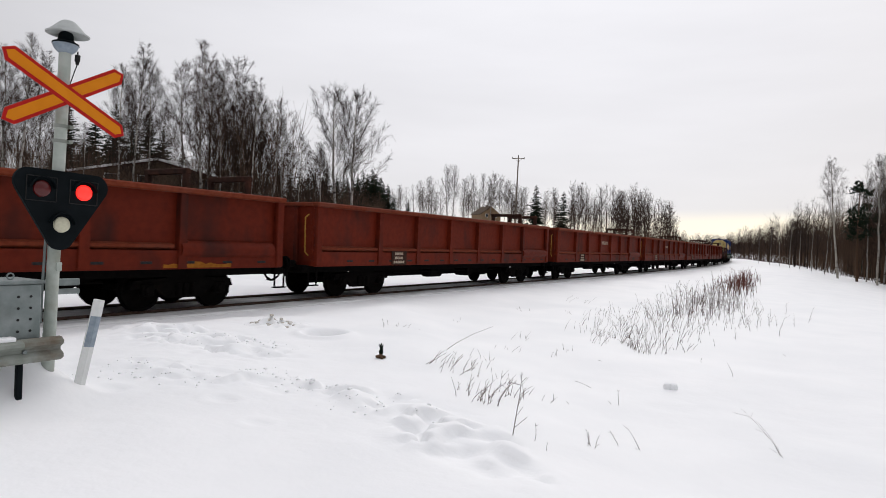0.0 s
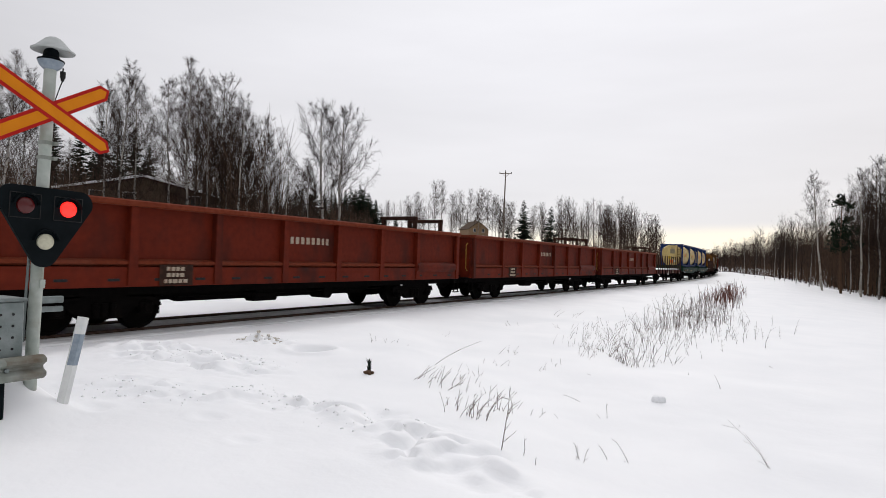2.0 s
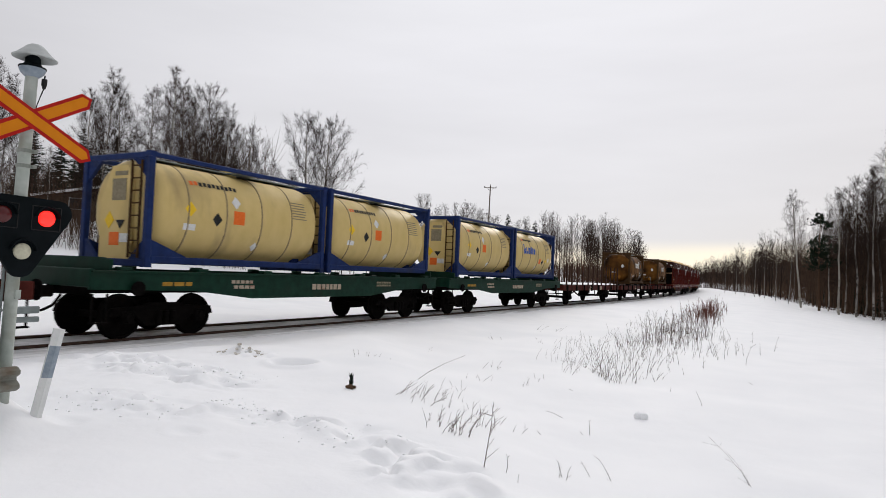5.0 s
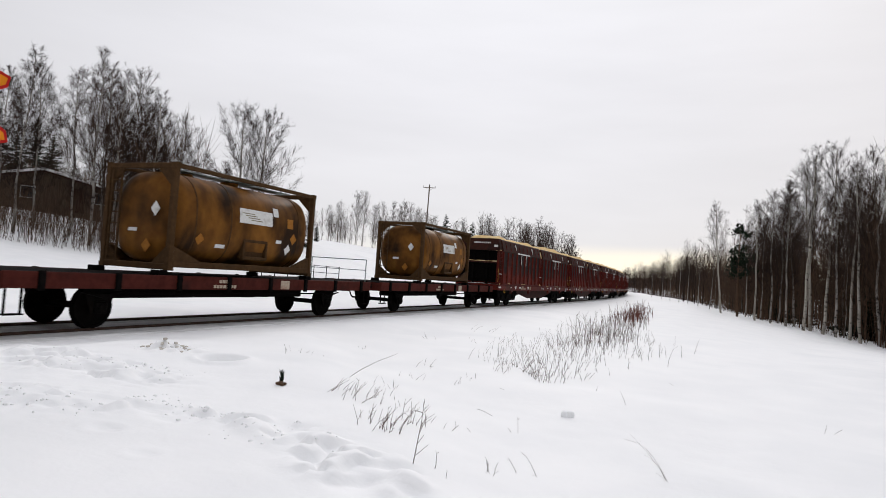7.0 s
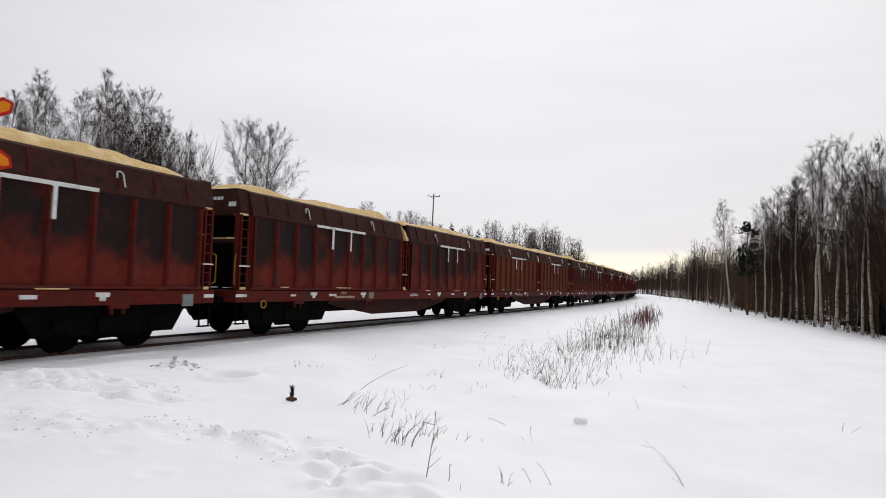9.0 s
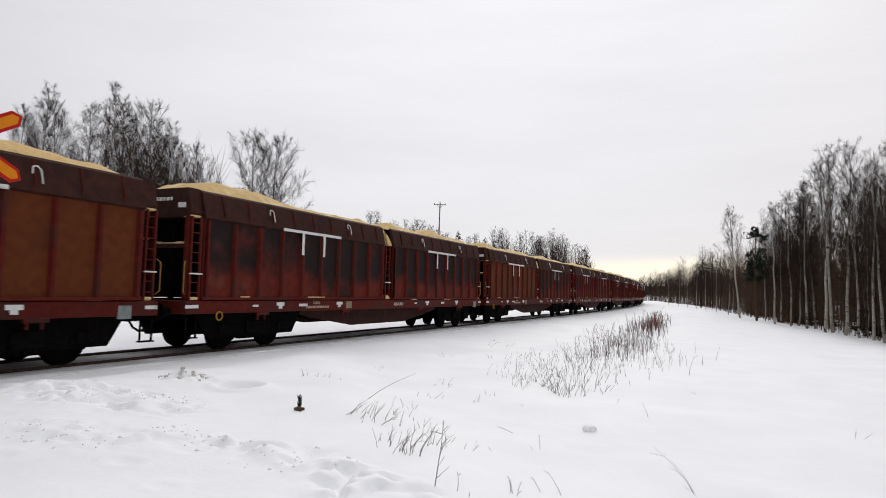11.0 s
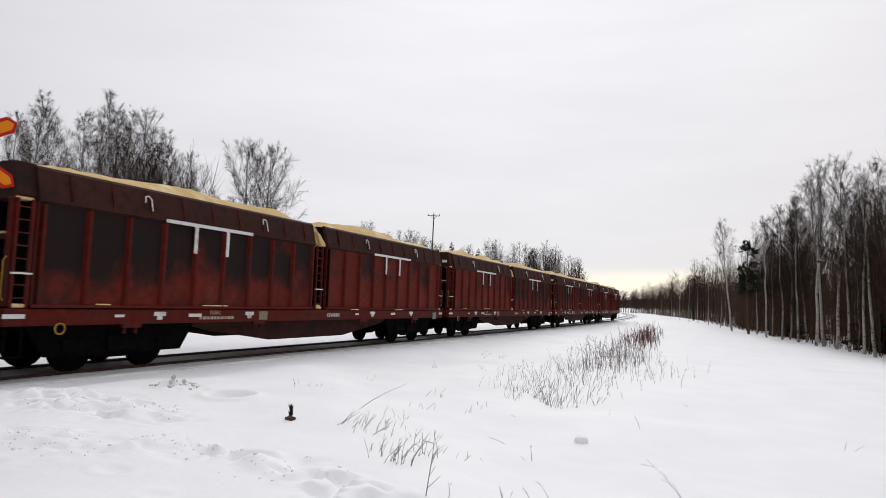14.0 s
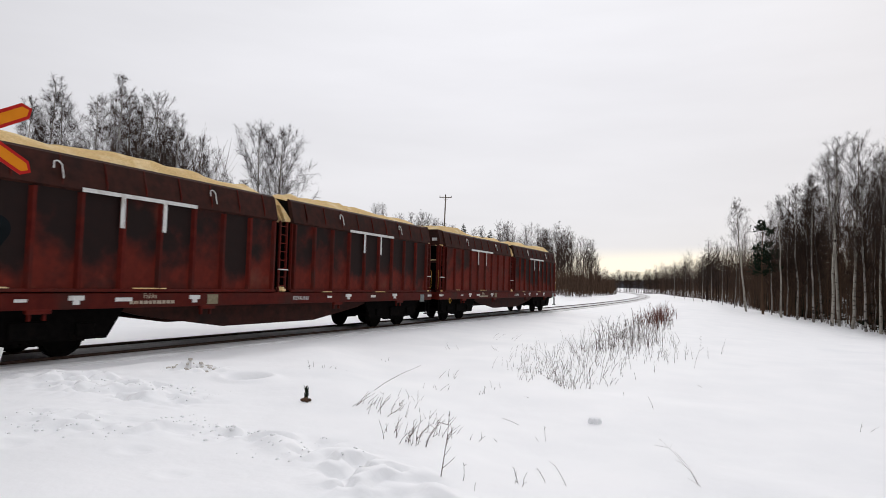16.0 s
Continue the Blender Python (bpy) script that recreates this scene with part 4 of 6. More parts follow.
def open_wagon():
    """A long low-sided open wagon: ribbed steel sides, rounded end panels, a floor, end racks and two bogies. Half length 8.45 m."""
    w = thing("open_wagon", "rust-red open freight wagon with low ribbed steel sides", "freight wagon", "open wagons of the train")
    H, X, lo, hi = 8.45, 1.45, 0.95, 2.66
    part("floor", Geo().box(0, 0, lo + 0.03, 2 * X - 0.1, 2 * H - 0.1, 0.08), UNDER, w)
    for s in (-1, 1):
        side = part("side_wall", Geo().box(s * (X - 0.15), 0, (lo + hi) / 2, 0.05, 2 * H, hi - lo, 0, 0.01), RED, w)
        part("top_rail", Geo().box(s * (X - 0.04), 0, hi + 0.02, 0.26, 2 * H + 0.06, 0.13, 0, 0.03), RUST, side, "scuffed lighter top rail")
        part("bottom_rail", Geo().box(s * (X - 0.045), 0, lo + 0.20, 0.07, 2 * H, 0.42, 0, 0.015), RED, side)
        part("side_rib", Geo().slab([(s * (X - 0.13), 1.52), (s * (X + 0.01), 1.48), (s * (X + 0.01), 1.42), (s * (X - 0.13), 1.36)], "y", -H + 0.1, H - 3.2), RUST, side)
        post = None
        for y in (-5.5, -3.32, -1.1, 1.1, 3.28, 5.45):
            if post is None:
                g = Geo().slab([(-0.11, lo + 0.02), (0.11, lo + 0.02), (0.085, hi - 0.05), (-0.085, hi - 0.05)], "x", s * (X - 0.14), s * (X + 0.035))
                post = part("side_post", g, RED, side, at=pose(0, y, 0))
            else:
                same_part(post, side, pose(0, y, 0))
        for y in (-H + 0.12, H - 0.12):
            part("corner_post", Geo().box(s * (X - 0.03), y, (lo + hi) / 2, 0.14, 0.22, hi - lo, 0, 0.02), RED, side)
        part("folding_panel", Geo().turned([(0.0, H - 3.05), (0.2, H - 3.05), (0.2, H - 0.35), (0.0, H - 0.35)], "y", 18, at=(s * (X - 0.10), 0, 1.38), caps=False), RED, side, "rounded lower panel", True)
        slot = part("drain_slot", Geo().box(0, 0, 0, 0.012, 0.26, 0.055), BLACK, side, at=pose(s * (X - 0.006), -6.95, lo + 0.14))
        for k in range(-6, 8):
            same_part(slot, side, pose(s * (X - 0.006), k * 1.05 + 0.4, lo + 0.14))
        if s > 0:
            pl = part("number_plate", Geo().box(X + 0.012, -4.45, 1.18, 0.012, 0.85, 0.46), SHEDRUST, side, "dark plate with faded lettering")
            bars(pl, "plate_lettering", (4, 4, 5), -4.45, 1.32, X + 0.022, LETTER, seed=3, height=0.085)
            bars(side, "operator_mark", (8,), 0.0, 2.10, X - 0.121, LETTER, "faded operator name", 0.11, 0.19, 0.09, 5)
    for s in (-1, 1):
        e = part("end_wall", Geo().box(0, s * (H - 0.06), (lo + hi) / 2, 2 * X - 0.2, 0.07, hi - lo, 0, 0.01), RED, w)
        part("end_rail", Geo().box(0, s * (H - 0.02), hi + 0.02, 2 * X - 0.24, 0.16, 0.12, 0, 0.03), RUST, e)
        for x in (-0.7, 0.0, 0.7):
            part("end_post", Geo().box(x, s * (H + 0.0), (lo + hi) / 2, 0.14, 0.10, hi - lo - 0.1, 0, 0.015), RED, e)
        part("grab_rail", Geo().pipe([(X - 0.25, s * (H + 0.04), 1.25), (X - 0.25, s * (H + 0.16), 1.35), (X - 0.25, s * (H + 0.18), 2.3), (X - 0.25, s * (H + 0.04), 2.4)], 0.016), YPAINT, e, "thin yellow grab rail")
    for y in (H - 2.7, H - 0.9):
        g = Geo().bar((-0.3, y, 0.98), (-0.3, y, 3.17), 0.16, 0.12, 0, 0.02).bar((1.1, y, 0.98), (1.1, y, 3.17), 0.16, 0.12, 0, 0.02).bar((-0.4, y, 3.15), (1.2, y, 3.15), 0.12, 0.14, 0, 0.02)
        part("stake_bunk", g, SHEDRUST, w, "dark rusty upright rack")
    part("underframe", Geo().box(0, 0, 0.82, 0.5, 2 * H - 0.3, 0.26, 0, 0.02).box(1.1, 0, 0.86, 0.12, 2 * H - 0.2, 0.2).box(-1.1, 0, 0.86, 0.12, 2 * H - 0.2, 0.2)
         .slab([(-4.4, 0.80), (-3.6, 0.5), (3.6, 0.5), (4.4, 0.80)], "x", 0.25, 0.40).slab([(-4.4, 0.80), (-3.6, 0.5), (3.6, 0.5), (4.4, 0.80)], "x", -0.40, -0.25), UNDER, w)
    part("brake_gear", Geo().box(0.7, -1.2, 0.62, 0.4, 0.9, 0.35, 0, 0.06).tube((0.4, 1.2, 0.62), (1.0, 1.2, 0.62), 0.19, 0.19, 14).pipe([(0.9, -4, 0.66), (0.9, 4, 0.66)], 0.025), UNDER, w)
    for y in (-H + 2.6, H - 2.6):
        bogie(w, y)
    part("end_beam", Geo().box(0, H + 0.12, 0.86, 2.5, 0.3, 0.22, 0, 0.03), UNDER, w)
    part("end_beam", Geo().box(0, -H - 0.12, 0.86, 2.5, 0.3, 0.22, 0, 0.03), UNDER, w)
    ends(w, H + 0.25)
    return w


SHEDRUST = surface("dark_rusty_steel", ((0.024, 0.012, 0.009), (0.05, 0.022, 0.015)), 7, rough=0.8, stain=(0.08, 0.03, 0.018), stain_scale=2)


SOOT = surface("sooty_brown_paint", ((0.0240, 0.0096, 0.0072), (0.0520, 0.0152, 0.0104)), 5, rough=0.7, stain=(0.015, 0.010, 0.009), stain_scale=1.0)


def sooted(name, tones, soot, reach):
    """Hopper paint with a burnt-on soot patch of its own on each panel, and pale rubbed spots."""
    m = surface(name, tones, 5, rough=0.55, stain=(0.15, 0.050, 0.032), stain_at=(0.60, 0.78), stain_scale=0.9, vary=0.16)
    t = m.node_tree
    b = t.nodes["Principled BSDF"]
    clean = b.inputs["Base Color"].links[0].from_socket
    co, sp, nz, info = (t.nodes.new("ShaderNode" + k) for k in ("TexCoord", "SeparateXYZ", "TexNoise", "ObjectInfo"))
    nz.noise_dimensions = "4D"
    nz.inputs["Scale"].default_value, nz.inputs["Detail"].default_value, nz.inputs["Roughness"].default_value = 0.9, 5, 0.6
    t.links.new(co.outputs["Object"], sp.inputs[0])
    t.links.new(co.outputs["Object"], nz.inputs["Vector"])

    def math_node(kind, a, c):
        n = t.nodes.new("ShaderNodeMath")
        n.operation = kind
        for k, v in enumerate((a, c)):
            if isinstance(v, (int, float)):
                n.inputs[k].default_value = v
            else:
                t.links.new(v, n.inputs[k])
        return n.outputs[0]

    def span(v, low, high, start, end):
        n = t.nodes.new("ShaderNodeMapRange")
        n.interpolation_type = "SMOOTHSTEP"
        for k, value in zip(("From Min", "From Max", "To Min", "To Max"), (low, high, start, end)):
            n.inputs[k].default_value = value
        t.links.new(v, n.inputs[0])
        return n.outputs[0]
    t.links.new(math_node("MULTIPLY", info.outputs["Random"], 61.0), nz.inputs["W"])
    side = span(math_node("ABSOLUTE", sp.outputs[1], 0.0), 0.30, 0.52, 0.0, -0.10)
    tall = span(sp.outputs[2], 1.5, 2.7, -0.30, 0.06)
    own = math_node("MULTIPLY", math_node("SUBTRACT", info.outputs["Random"], 0.5), 0.30)
    total = math_node("ADD", math_node("ADD", nz.outputs[0], side), math_node("ADD", tall, own))
    mix = t.nodes.new("ShaderNodeMix")
    mix.data_type = "RGBA"
    mix.inputs[7].default_value = (*soot, 1)
    t.links.new(span(total, 0.32 - reach, 0.64 - reach, 0.0, 0.95), mix.inputs[0])
    t.links.new(clean, mix.inputs[6])
    t.links.new(mix.outputs[2], b.inputs["Base Color"])
    return m


HOPPER = sooted("stained_hopper_paint", ((0.100, 0.0110, 0.0065), (0.150, 0.019, 0.010)), (0.009, 0.007, 0.0065), 0.13)


def chip_wagon():
    """A tall wood-chip wagon: two ribbed hoppers on one long frame with a fish belly. Half length 10.04 m."""
    w = thing("wood_chip_wagon", "tall oxide-red chip wagon with two ribbed sooty hoppers", "freight wagon", "wood chip wagons of the train")
    H = 10.04
    for c in (-1, 1):
        y0, y1 = (0.36, H - 0.49) if c > 0 else (-H + 0.49, -0.36)
        hop = part("hopper", Geo().box(0, (y0 + y1) / 2, 1.45, 2.7, y1 - y0, 0.08), FRAME_RED, w, "ribbed steel hopper with soot-black stains")
        for s in (-1, 1):
            part("top_flare", Geo().slab([(s * 1.34, 3.42), (s * 1.40, 3.42), (s * 1.47, 3.46), (s * 1.31, 4.11), (s * 1.23, 4.17), (s * 1.18, 4.17), (s * 1.18, 4.10)], "y", y0, y1), SOOT, hop, "dark brown sloping top band")
        # end walls in near-black: the shade of the recess is painted on
        for y in (y0 + 0.03, y1 - 0.03):
            part("end_wall", Geo().slab([(-1.34, 1.42), (1.34, 1.42), (1.34, 3.40), (1.20, 4.12), (-1.20, 4.12), (-1.34, 3.40)], "y", y - 0.03, y + 0.03), UNDER, hop)
        n = 9
        rib = panel = None
        pitch = (y1 - y0 - 0.24) / n
        for s in (-1, 1):
            for k in range(n):
                at = pose(s * 1.37, y0 + 0.12 + pitch * (k + 0.5), 0)
                if panel is None:
                    panel = part("side_panel", Geo().slab([(0.03, 1.42), (0.03, 3.42), (-0.03, 3.42), (-0.03, 1.42)], "y", -pitch / 2, pitch / 2), HOPPER, hop, "sooty red side sheet", at=at)
                else:
                    same_part(panel, hop, at)
            for y in (y0 + 0.06, y1 - 0.06):
                part("corner_post", Geo().box(s * 1.37, y, 2.42, 0.08, 0.12, 2.0), FRAME_RED, hop)
        for s in (-1, 1):
            part("lower_rail", Geo().box(s * 1.43, (y0 + y1) / 2, 1.40, 0.10, y1 - y0, 0.07, 0, 0.015), FRAME_RED, hop)
            for k in range(n + 1):
                y = y0 + 0.12 + (y1 - y0 - 0.24) * k / n
                if rib is None:
                    rib = part("side_rib", Geo().slab([(-0.075, 0), (0.075, 0), (0.035, 0.085), (-0.035, 0.085)], "z", 1.42, 3.40), FRAME_RED, hop, at=pose(1.40, y, 0, 0, 0, -90))
                else:
                    same_part(rib, hop, pose(s * 1.40, y, 0, 0, 0, -90 * s))
        fin = None
        for s in (-1, 1):
            for k in range(n):
                y = y0 + 0.12 + (y1 - y0 - 0.24) * (k + 0.55) / n
                if fin is None:
                    fin = part("top_gusset", Geo().slab([(1.46, 3.46), (1.46, 3.66), (1.33, 4.11), (1.31, 4.11)], "y", -0.012, 0.012), FRAME_RED, hop, at=pose(0, y, 0))
                else:
                    same_part(fin, hop, pose(0, y, 0, 0, 0, 0 if s > 0 else 180))
        mid = (y0 + y1) / 2
        part("limit_mark", Geo().box(1.484, mid, 3.46, 0.012, 3.05, 0.085), WHITE, hop, "white painted loading limit line")
        for d in (-0.55, 0.56):
            part("limit_mark", Geo().box(1.478, mid + d, 3.09, 0.014, 0.115, 0.68), WHITE, hop, "white painted upright mark")
        for d in (-2.05, 2.05):
            p = [(1.475, mid + d - 0.10, 3.80), (1.43, mid + d - 0.07, 3.94), (1.41, mid + d + 0.02, 3.97), (1.45, mid + d + 0.08, 3.90), (1.50, mid + d + 0.10, 3.62)]
            part("lifting_hook", Geo().pipe(p, 0.014), WHITE, hop, "white rod hook")
        bars(hop, "capacity_mark", (1,), mid - 2.6, 1.2, 1.502, WHITE, "", 0.3, 0.06)
    # frame with ticks, lettering and the fish belly
    frame = part("frame", Geo().box(1.38, 0, 1.18, 0.12, 2 * H, 0.34, 0, 0.02).box(-1.38, 0, 1.18, 0.12, 2 * H, 0.34, 0, 0.02).box(0, H - 0.08, 1.18, 2.7, 0.16, 0.34, 0, 0.02)
                 .box(0, -H + 0.08, 1.18, 2.7, 0.16, 0.34, 0, 0.02).box(0, 0, 1.25, 2.6, 2 * H - 0.2, 0.12), FRAME_RED, w)
    belly = [(-5.6, 1.04), (-4.6, 0.80), (-2.0, 0.44), (2.0, 0.44), (4.6, 0.80), (5.6, 1.04)]
    for s in (-1, 1):
        part("belly_plate", Geo().slab(belly, "x", s * 1.05 - 0.05, s * 1.05 + 0.05), SOOT, frame, "deep fish-belly girder")
        for y in (-7.2, -2.9, 2.9, 7.2):
            part("door_latch", Geo().box(s * 1.40, y, 0.98, 0.12, 0.5, 0.10, 0, 0.02).box(s * 1.36, y - 0.15, 0.9, 0.06, 0.06, 0.2).box(s * 1.36, y + 0.15, 0.9, 0.06, 0.06, 0.2), FRAME_RED, frame)
    for y in (-6.46, -3.35, 3.5, 6.75):
        part("jack_mark", Geo().box(1.452, y, 1.24, 0.03, 0.34, 0.10, 0, 0.01).box(1.45, y, 1.15, 0.03, 0.14, 0.09), WHITE, frame, "white lifting mark")
    bars(frame, "data_lettering", (10,), -4.55, 1.13, 1.446, LETTER, "faded wagon data", 0.10, 0.075, 0.03, 8)
    lettering(frame, "Fakks", 0.17, 1.444, -4.85, 1.22, LETTER, "wagon type lettering")
    part("label_frame", Geo().box(1.445, -2.75, 1.18, 0.008, 0.36, 0.24), GREY_MARK, frame)
    part("cover_plate", Geo().box(1.43, H - 0.9, 1.10, 0.06, 0.34, 0.30, 0, 0.02), GALV, frame, "grey metal box")
    lettering(frame, "KEVAUNU", 0.17, 1.444, 0.5, 1.12, WHITE, "white stencilled lettering")
    # plain white tags on the frame
    for y, wide in ((-H + 0.18, 0.42), (-5.35, 0.42), (5.15, 0.34), (H - 0.2, 0.34)):
        part("frame_tag", Geo().box(1.446, y, 1.20, 0.012, wide, 0.085), WHITE, frame, "white painted tag")
    # ladders in the gap between the hoppers and at the ends
    for y, wide in ((0.0, 0.30), (-H + 0.27, 0.30), (H - 0.27, 0.24)):
        g = Geo()
        for d in (-wide / 2, wide / 2):
            g.bar((1.38, y + d, 1.36), (1.38, y + d, 3.46), 0.07, 0.06, 0, 0.012)
        for k in range(8):
            g.bar((1.38, y - wide / 2, 1.55 + k * 0.25), (1.38, y + wide / 2, 1.55 + k * 0.25), 0.026)
        part("ladder", g, FRAME_RED, w)
        part("white_step", Geo().box(1.42, y, 2.02, 0.05, wide + 0.10, 0.035), WHITE, w)
    spill = Geo().slab([(-0.34, 4.06), (-0.20, 4.10), (0.0, 3.96), (0.36, 3.56), (0.36, 3.47), (0.05, 3.47), (-0.34, 3.86)], "x", 0.5, 1.24)
    part("chip_spill", spill.slab([(-0.20, 3.92), (-0.02, 3.86), (0.33, 3.54), (0.33, 3.46), (0.10, 3.46)], "x", 1.24, 1.36), CHIPS, w, "spilt pale wood chips")
    part("chip_spill", Geo().box(1.34, 0, 1.45, 0.16, 0.24, 0.13, 0, 0.05).box(1.36, 0.08, 1.41, 0.14, 0.2, 0.07, 0, 0.03), CHIPS, w, "spilt pale wood chips")
    for s in (-1, 1):
        # the hollow end: a deep header with a ledge above, corner columns, a crossbeam strewn with chips
        part("end_header", Geo().slab([(-1.30, 3.46), (1.30, 3.46), (1.36, 3.56), (1.22, 4.19), (-1.22, 4.19), (-1.36, 3.56)], "y", s * (H - 0.48), s * (H - 0.10)), SOOT, w, "dark overhanging end header")
        for x in (-1.27, 1.27):
            part("end_column", Geo().box(x, s * (H - 0.10), 2.42, 0.14, 0.12, 2.10, 0, 0.02), FRAME_RED, w)
        # ribs in the same near-black, painted as if in the recess's shade
        for x in (-0.45, 0.45):
            part("end_rib", Geo().box(x, s * (H - 0.42), 2.42, 0.12, 0.14, 2.05, 0, 0.02), UNDER, w)
        part("end_beam", Geo().box(0, s * (H - 0.14), 2.72, 2.5, 0.16, 0.10, 0, 0.02), SOOT, w)
        ridge = Geo()
        for k in range(9):
            ridge.box(-1.05 + 0.26 * k, s * (H - 0.14), 2.785, 0.27, 0.12 + 0.03 * math.sin(k * 2.3), 0.05 + 0.025 * math.sin(k * 1.7), 0, 0.02, Matrix.Rotation(0.2 * math.sin(k), 3, "Z"))
        part("chip_spill", ridge, CHIPS, w, "pale chips lying along the end beam")
        part("chip_spill", Geo().box(1.22, s * (H - 0.28), 3.47, 0.26, 0.34, 0.06, 0, 0.025).box(1.30, s * (H - 0.28), 1.40, 0.20, 0.26, 0.08, 0, 0.03), CHIPS, w, "spilt pale wood chips")
        rail = [(1.33, s * (H - 0.02), 1.5), (1.38, s * (H + 0.06), 1.58), (1.38, s * (H + 0.06), 2.25), (1.33, s * (H - 0.02), 2.33)]
        part("grab_rail", Geo().pipe(rail, 0.011), YPAINT, w, "thin yellow grab rail")
    part("door_plate", Geo().box(1.10, -H + 0.03, 3.74, 0.24, 0.02, 0.13), WHITE, w, "small white plate")
    bars(w, "end_number", (9,), 0.0, 3.92, 0, WHITE, "", 0.09, 0.09).matrix_basis = pose(0.2, -H + 0.085, 0, 0, 0, -90)
    ring = Geo().pipe([(1.47, -H + 1.10 + 0.11 * math.cos(t), 0.95 + 0.11 * math.sin(t)) for t in np.linspace(0, 6.29, 11)], 0.018)
    part("release_ring", ring, YPAINT, w, "yellow brake release ring")
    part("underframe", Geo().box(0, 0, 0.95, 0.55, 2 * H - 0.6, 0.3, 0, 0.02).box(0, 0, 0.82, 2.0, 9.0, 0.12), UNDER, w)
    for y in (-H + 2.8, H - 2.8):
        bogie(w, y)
        # added black plates fill the dark mass round the bogie, partly shade
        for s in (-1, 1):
            part("bogie_side_plate", Geo().slab([(y - 2.15, 1.0), (y - 1.75, 0.36), (y + 1.75, 0.36), (y + 2.15, 1.0)], "x", s * 1.10 - 0.04, s * 1.10 + 0.04), UNDER, w, "black plate standing in for the bogie's side and its shade")
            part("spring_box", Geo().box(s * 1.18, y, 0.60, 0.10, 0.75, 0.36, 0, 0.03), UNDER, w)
            for d in (-1.2, 1.2):
                part("axle_box", Geo().box(s * 1.17, y + d, 0.58, 0.10, 0.42, 0.26, 0, 0.03), UNDER, w)
    for y, ln in ((-4.7, 0.9), (-8.0, 0.35), (2.2, 0.5), (5.6, 0.7)):
        part("chip_spill", Geo().box(1.46, y, 1.365 if y > 0 else 1.445, 0.05, ln, 0.03, 0, 0.012), CHIPS, w, "spilt pale wood chips")
    ends(w, H, 1.0)
    return w


def chip_load(seed):
    """The heaped chips of both hoppers of one wagon."""
    g = Geo()
    for c in (-1, 1):
        y0, y1 = (0.40, 9.52) if c > 0 else (-9.52, -0.40)
        nx, ny = 11, 44
        xs, ys = np.linspace(-1.2, 1.2, nx), np.linspace(y0, y1, ny)
        gx, gy = np.meshgrid(xs, ys)
        rim = np.minimum(1, (1.2 - np.abs(gx)) / 0.4) * np.minimum(1, 0.25 + np.minimum(gy - y0, y1 - gy) / 0.9)
        z = 4.11 + rim * (0.21 + 0.24 * lattice(gy / 1.7 + seed * 9, gx * 0.2, seed)) + (lattice(gx * 4, gy * 4, seed + 3) - 0.5) * 0.07
        top = np.stack([gx, gy, z], -1).reshape(-1, 3)
        i = (np.arange(ny - 1)[:, None] * nx + np.arange(nx - 1)[None]).ravel()
        g.add(top, np.stack([i, i + 1, i + nx + 1, i + nx], -1).tolist())
        g.box(0, (y0 + y1) / 2, 3.8, 2.36, y1 - y0, 0.4)
    me = g.mesh("wood_chip_load", [CHIPS])
    return tagged(new("wood_chip_load", me), "heaped pale yellow wood chips filling a wagon", "wood chips", "chip loads", "stuff")


def container_wagon():
    """A green bogie flat wagon with a fish-bellied side sill. Half length 6.95 m."""
    w = thing("container_wagon", "dark green bogie flat wagon carrying tank containers", "freight wagon", "green flat wagons")
    H = 6.95
    sill = [(-H, 1.46), (-H, 1.10), (-4.4, 1.06), (-2.6, 0.86), (2.6, 0.86), (4.4, 1.06), (H, 1.10), (H, 1.46)]
    for s in (-1, 1):
        side = part("side_sill", Geo().slab(sill, "x", s * 1.38 - 0.05, s * 1.38 + 0.05).box(s * 1.40, 0, 1.47, 0.16, 2 * H, 0.05, 0, 0.01), GREEN, w)
        for y in (-6.2, -4.2, -2.1, 0.1, 2.1, 4.2, 6.2):
            part("corner_fitting", Geo().box(s * 1.34, y, 1.53, 0.22, 0.3, 0.09, 0, 0.02), GREEN, side)
    bars(w, "sill_lettering", (5, 4), -2.9, 1.28, 1.432, LETTER, "faded sill lettering", 0.13, 0.08, 0.04, 4)
    bars(w, "sill_lettering", (7,), 0.4, 1.16, 1.432, LETTER, "faded sill lettering", 0.15, 0.16, 0.05, 6)
    bars(w, "sill_mark", (3,), -4.9, 1.22, 1.432, YPAINT, "faded yellow sill marks", 0.22, 0.09, 0.05, 2)
    bars(w, "sill_lettering", (6, 6), 3.4, 1.30, 1.432, GREY_MARK, "", 0.12, 0.06, 0.03, 9)
    g = Geo()
    for k in range(9):
        g.box(0, -6.4 + k * 1.6, 1.38, 2.7, 0.16, 0.10)
    part("cross_frame", g.box(0, 0, 1.16, 0.6, 2 * H - 0.2, 0.4, 0, 0.02), UNDER, w)
    for s in (-1, 1):
        part("end_platform", Geo().box(0, s * (H - 0.02), 1.33, 2.86, 0.10, 0.38, 0, 0.02).slab([(-1.42, 1.5), (1.42, 1.5), (1.42, 1.72), (1.1, 1.76), (-1.1, 1.76), (-1.42, 1.72)], "y", s * (H - 0.42) - 0.04, s * (H - 0.42) + 0.04), GREEN, w)
        part("hand_wheel", Geo().tube((1.5, s * (H - 1.0), 1.12), (1.54, s * (H - 1.0), 1.12), 0.16, 0.16, 14), UNDER, w)
    for y in (-H + 2.05, H - 2.05):
        bogie(w, y)
    ends(w, H, 1.06, False)
    return w


FADED = surface("faded_orange_placard", ((0.26, 0.10, 0.014), (0.34, 0.14, 0.022)), 12, rough=0.6, bump=0)


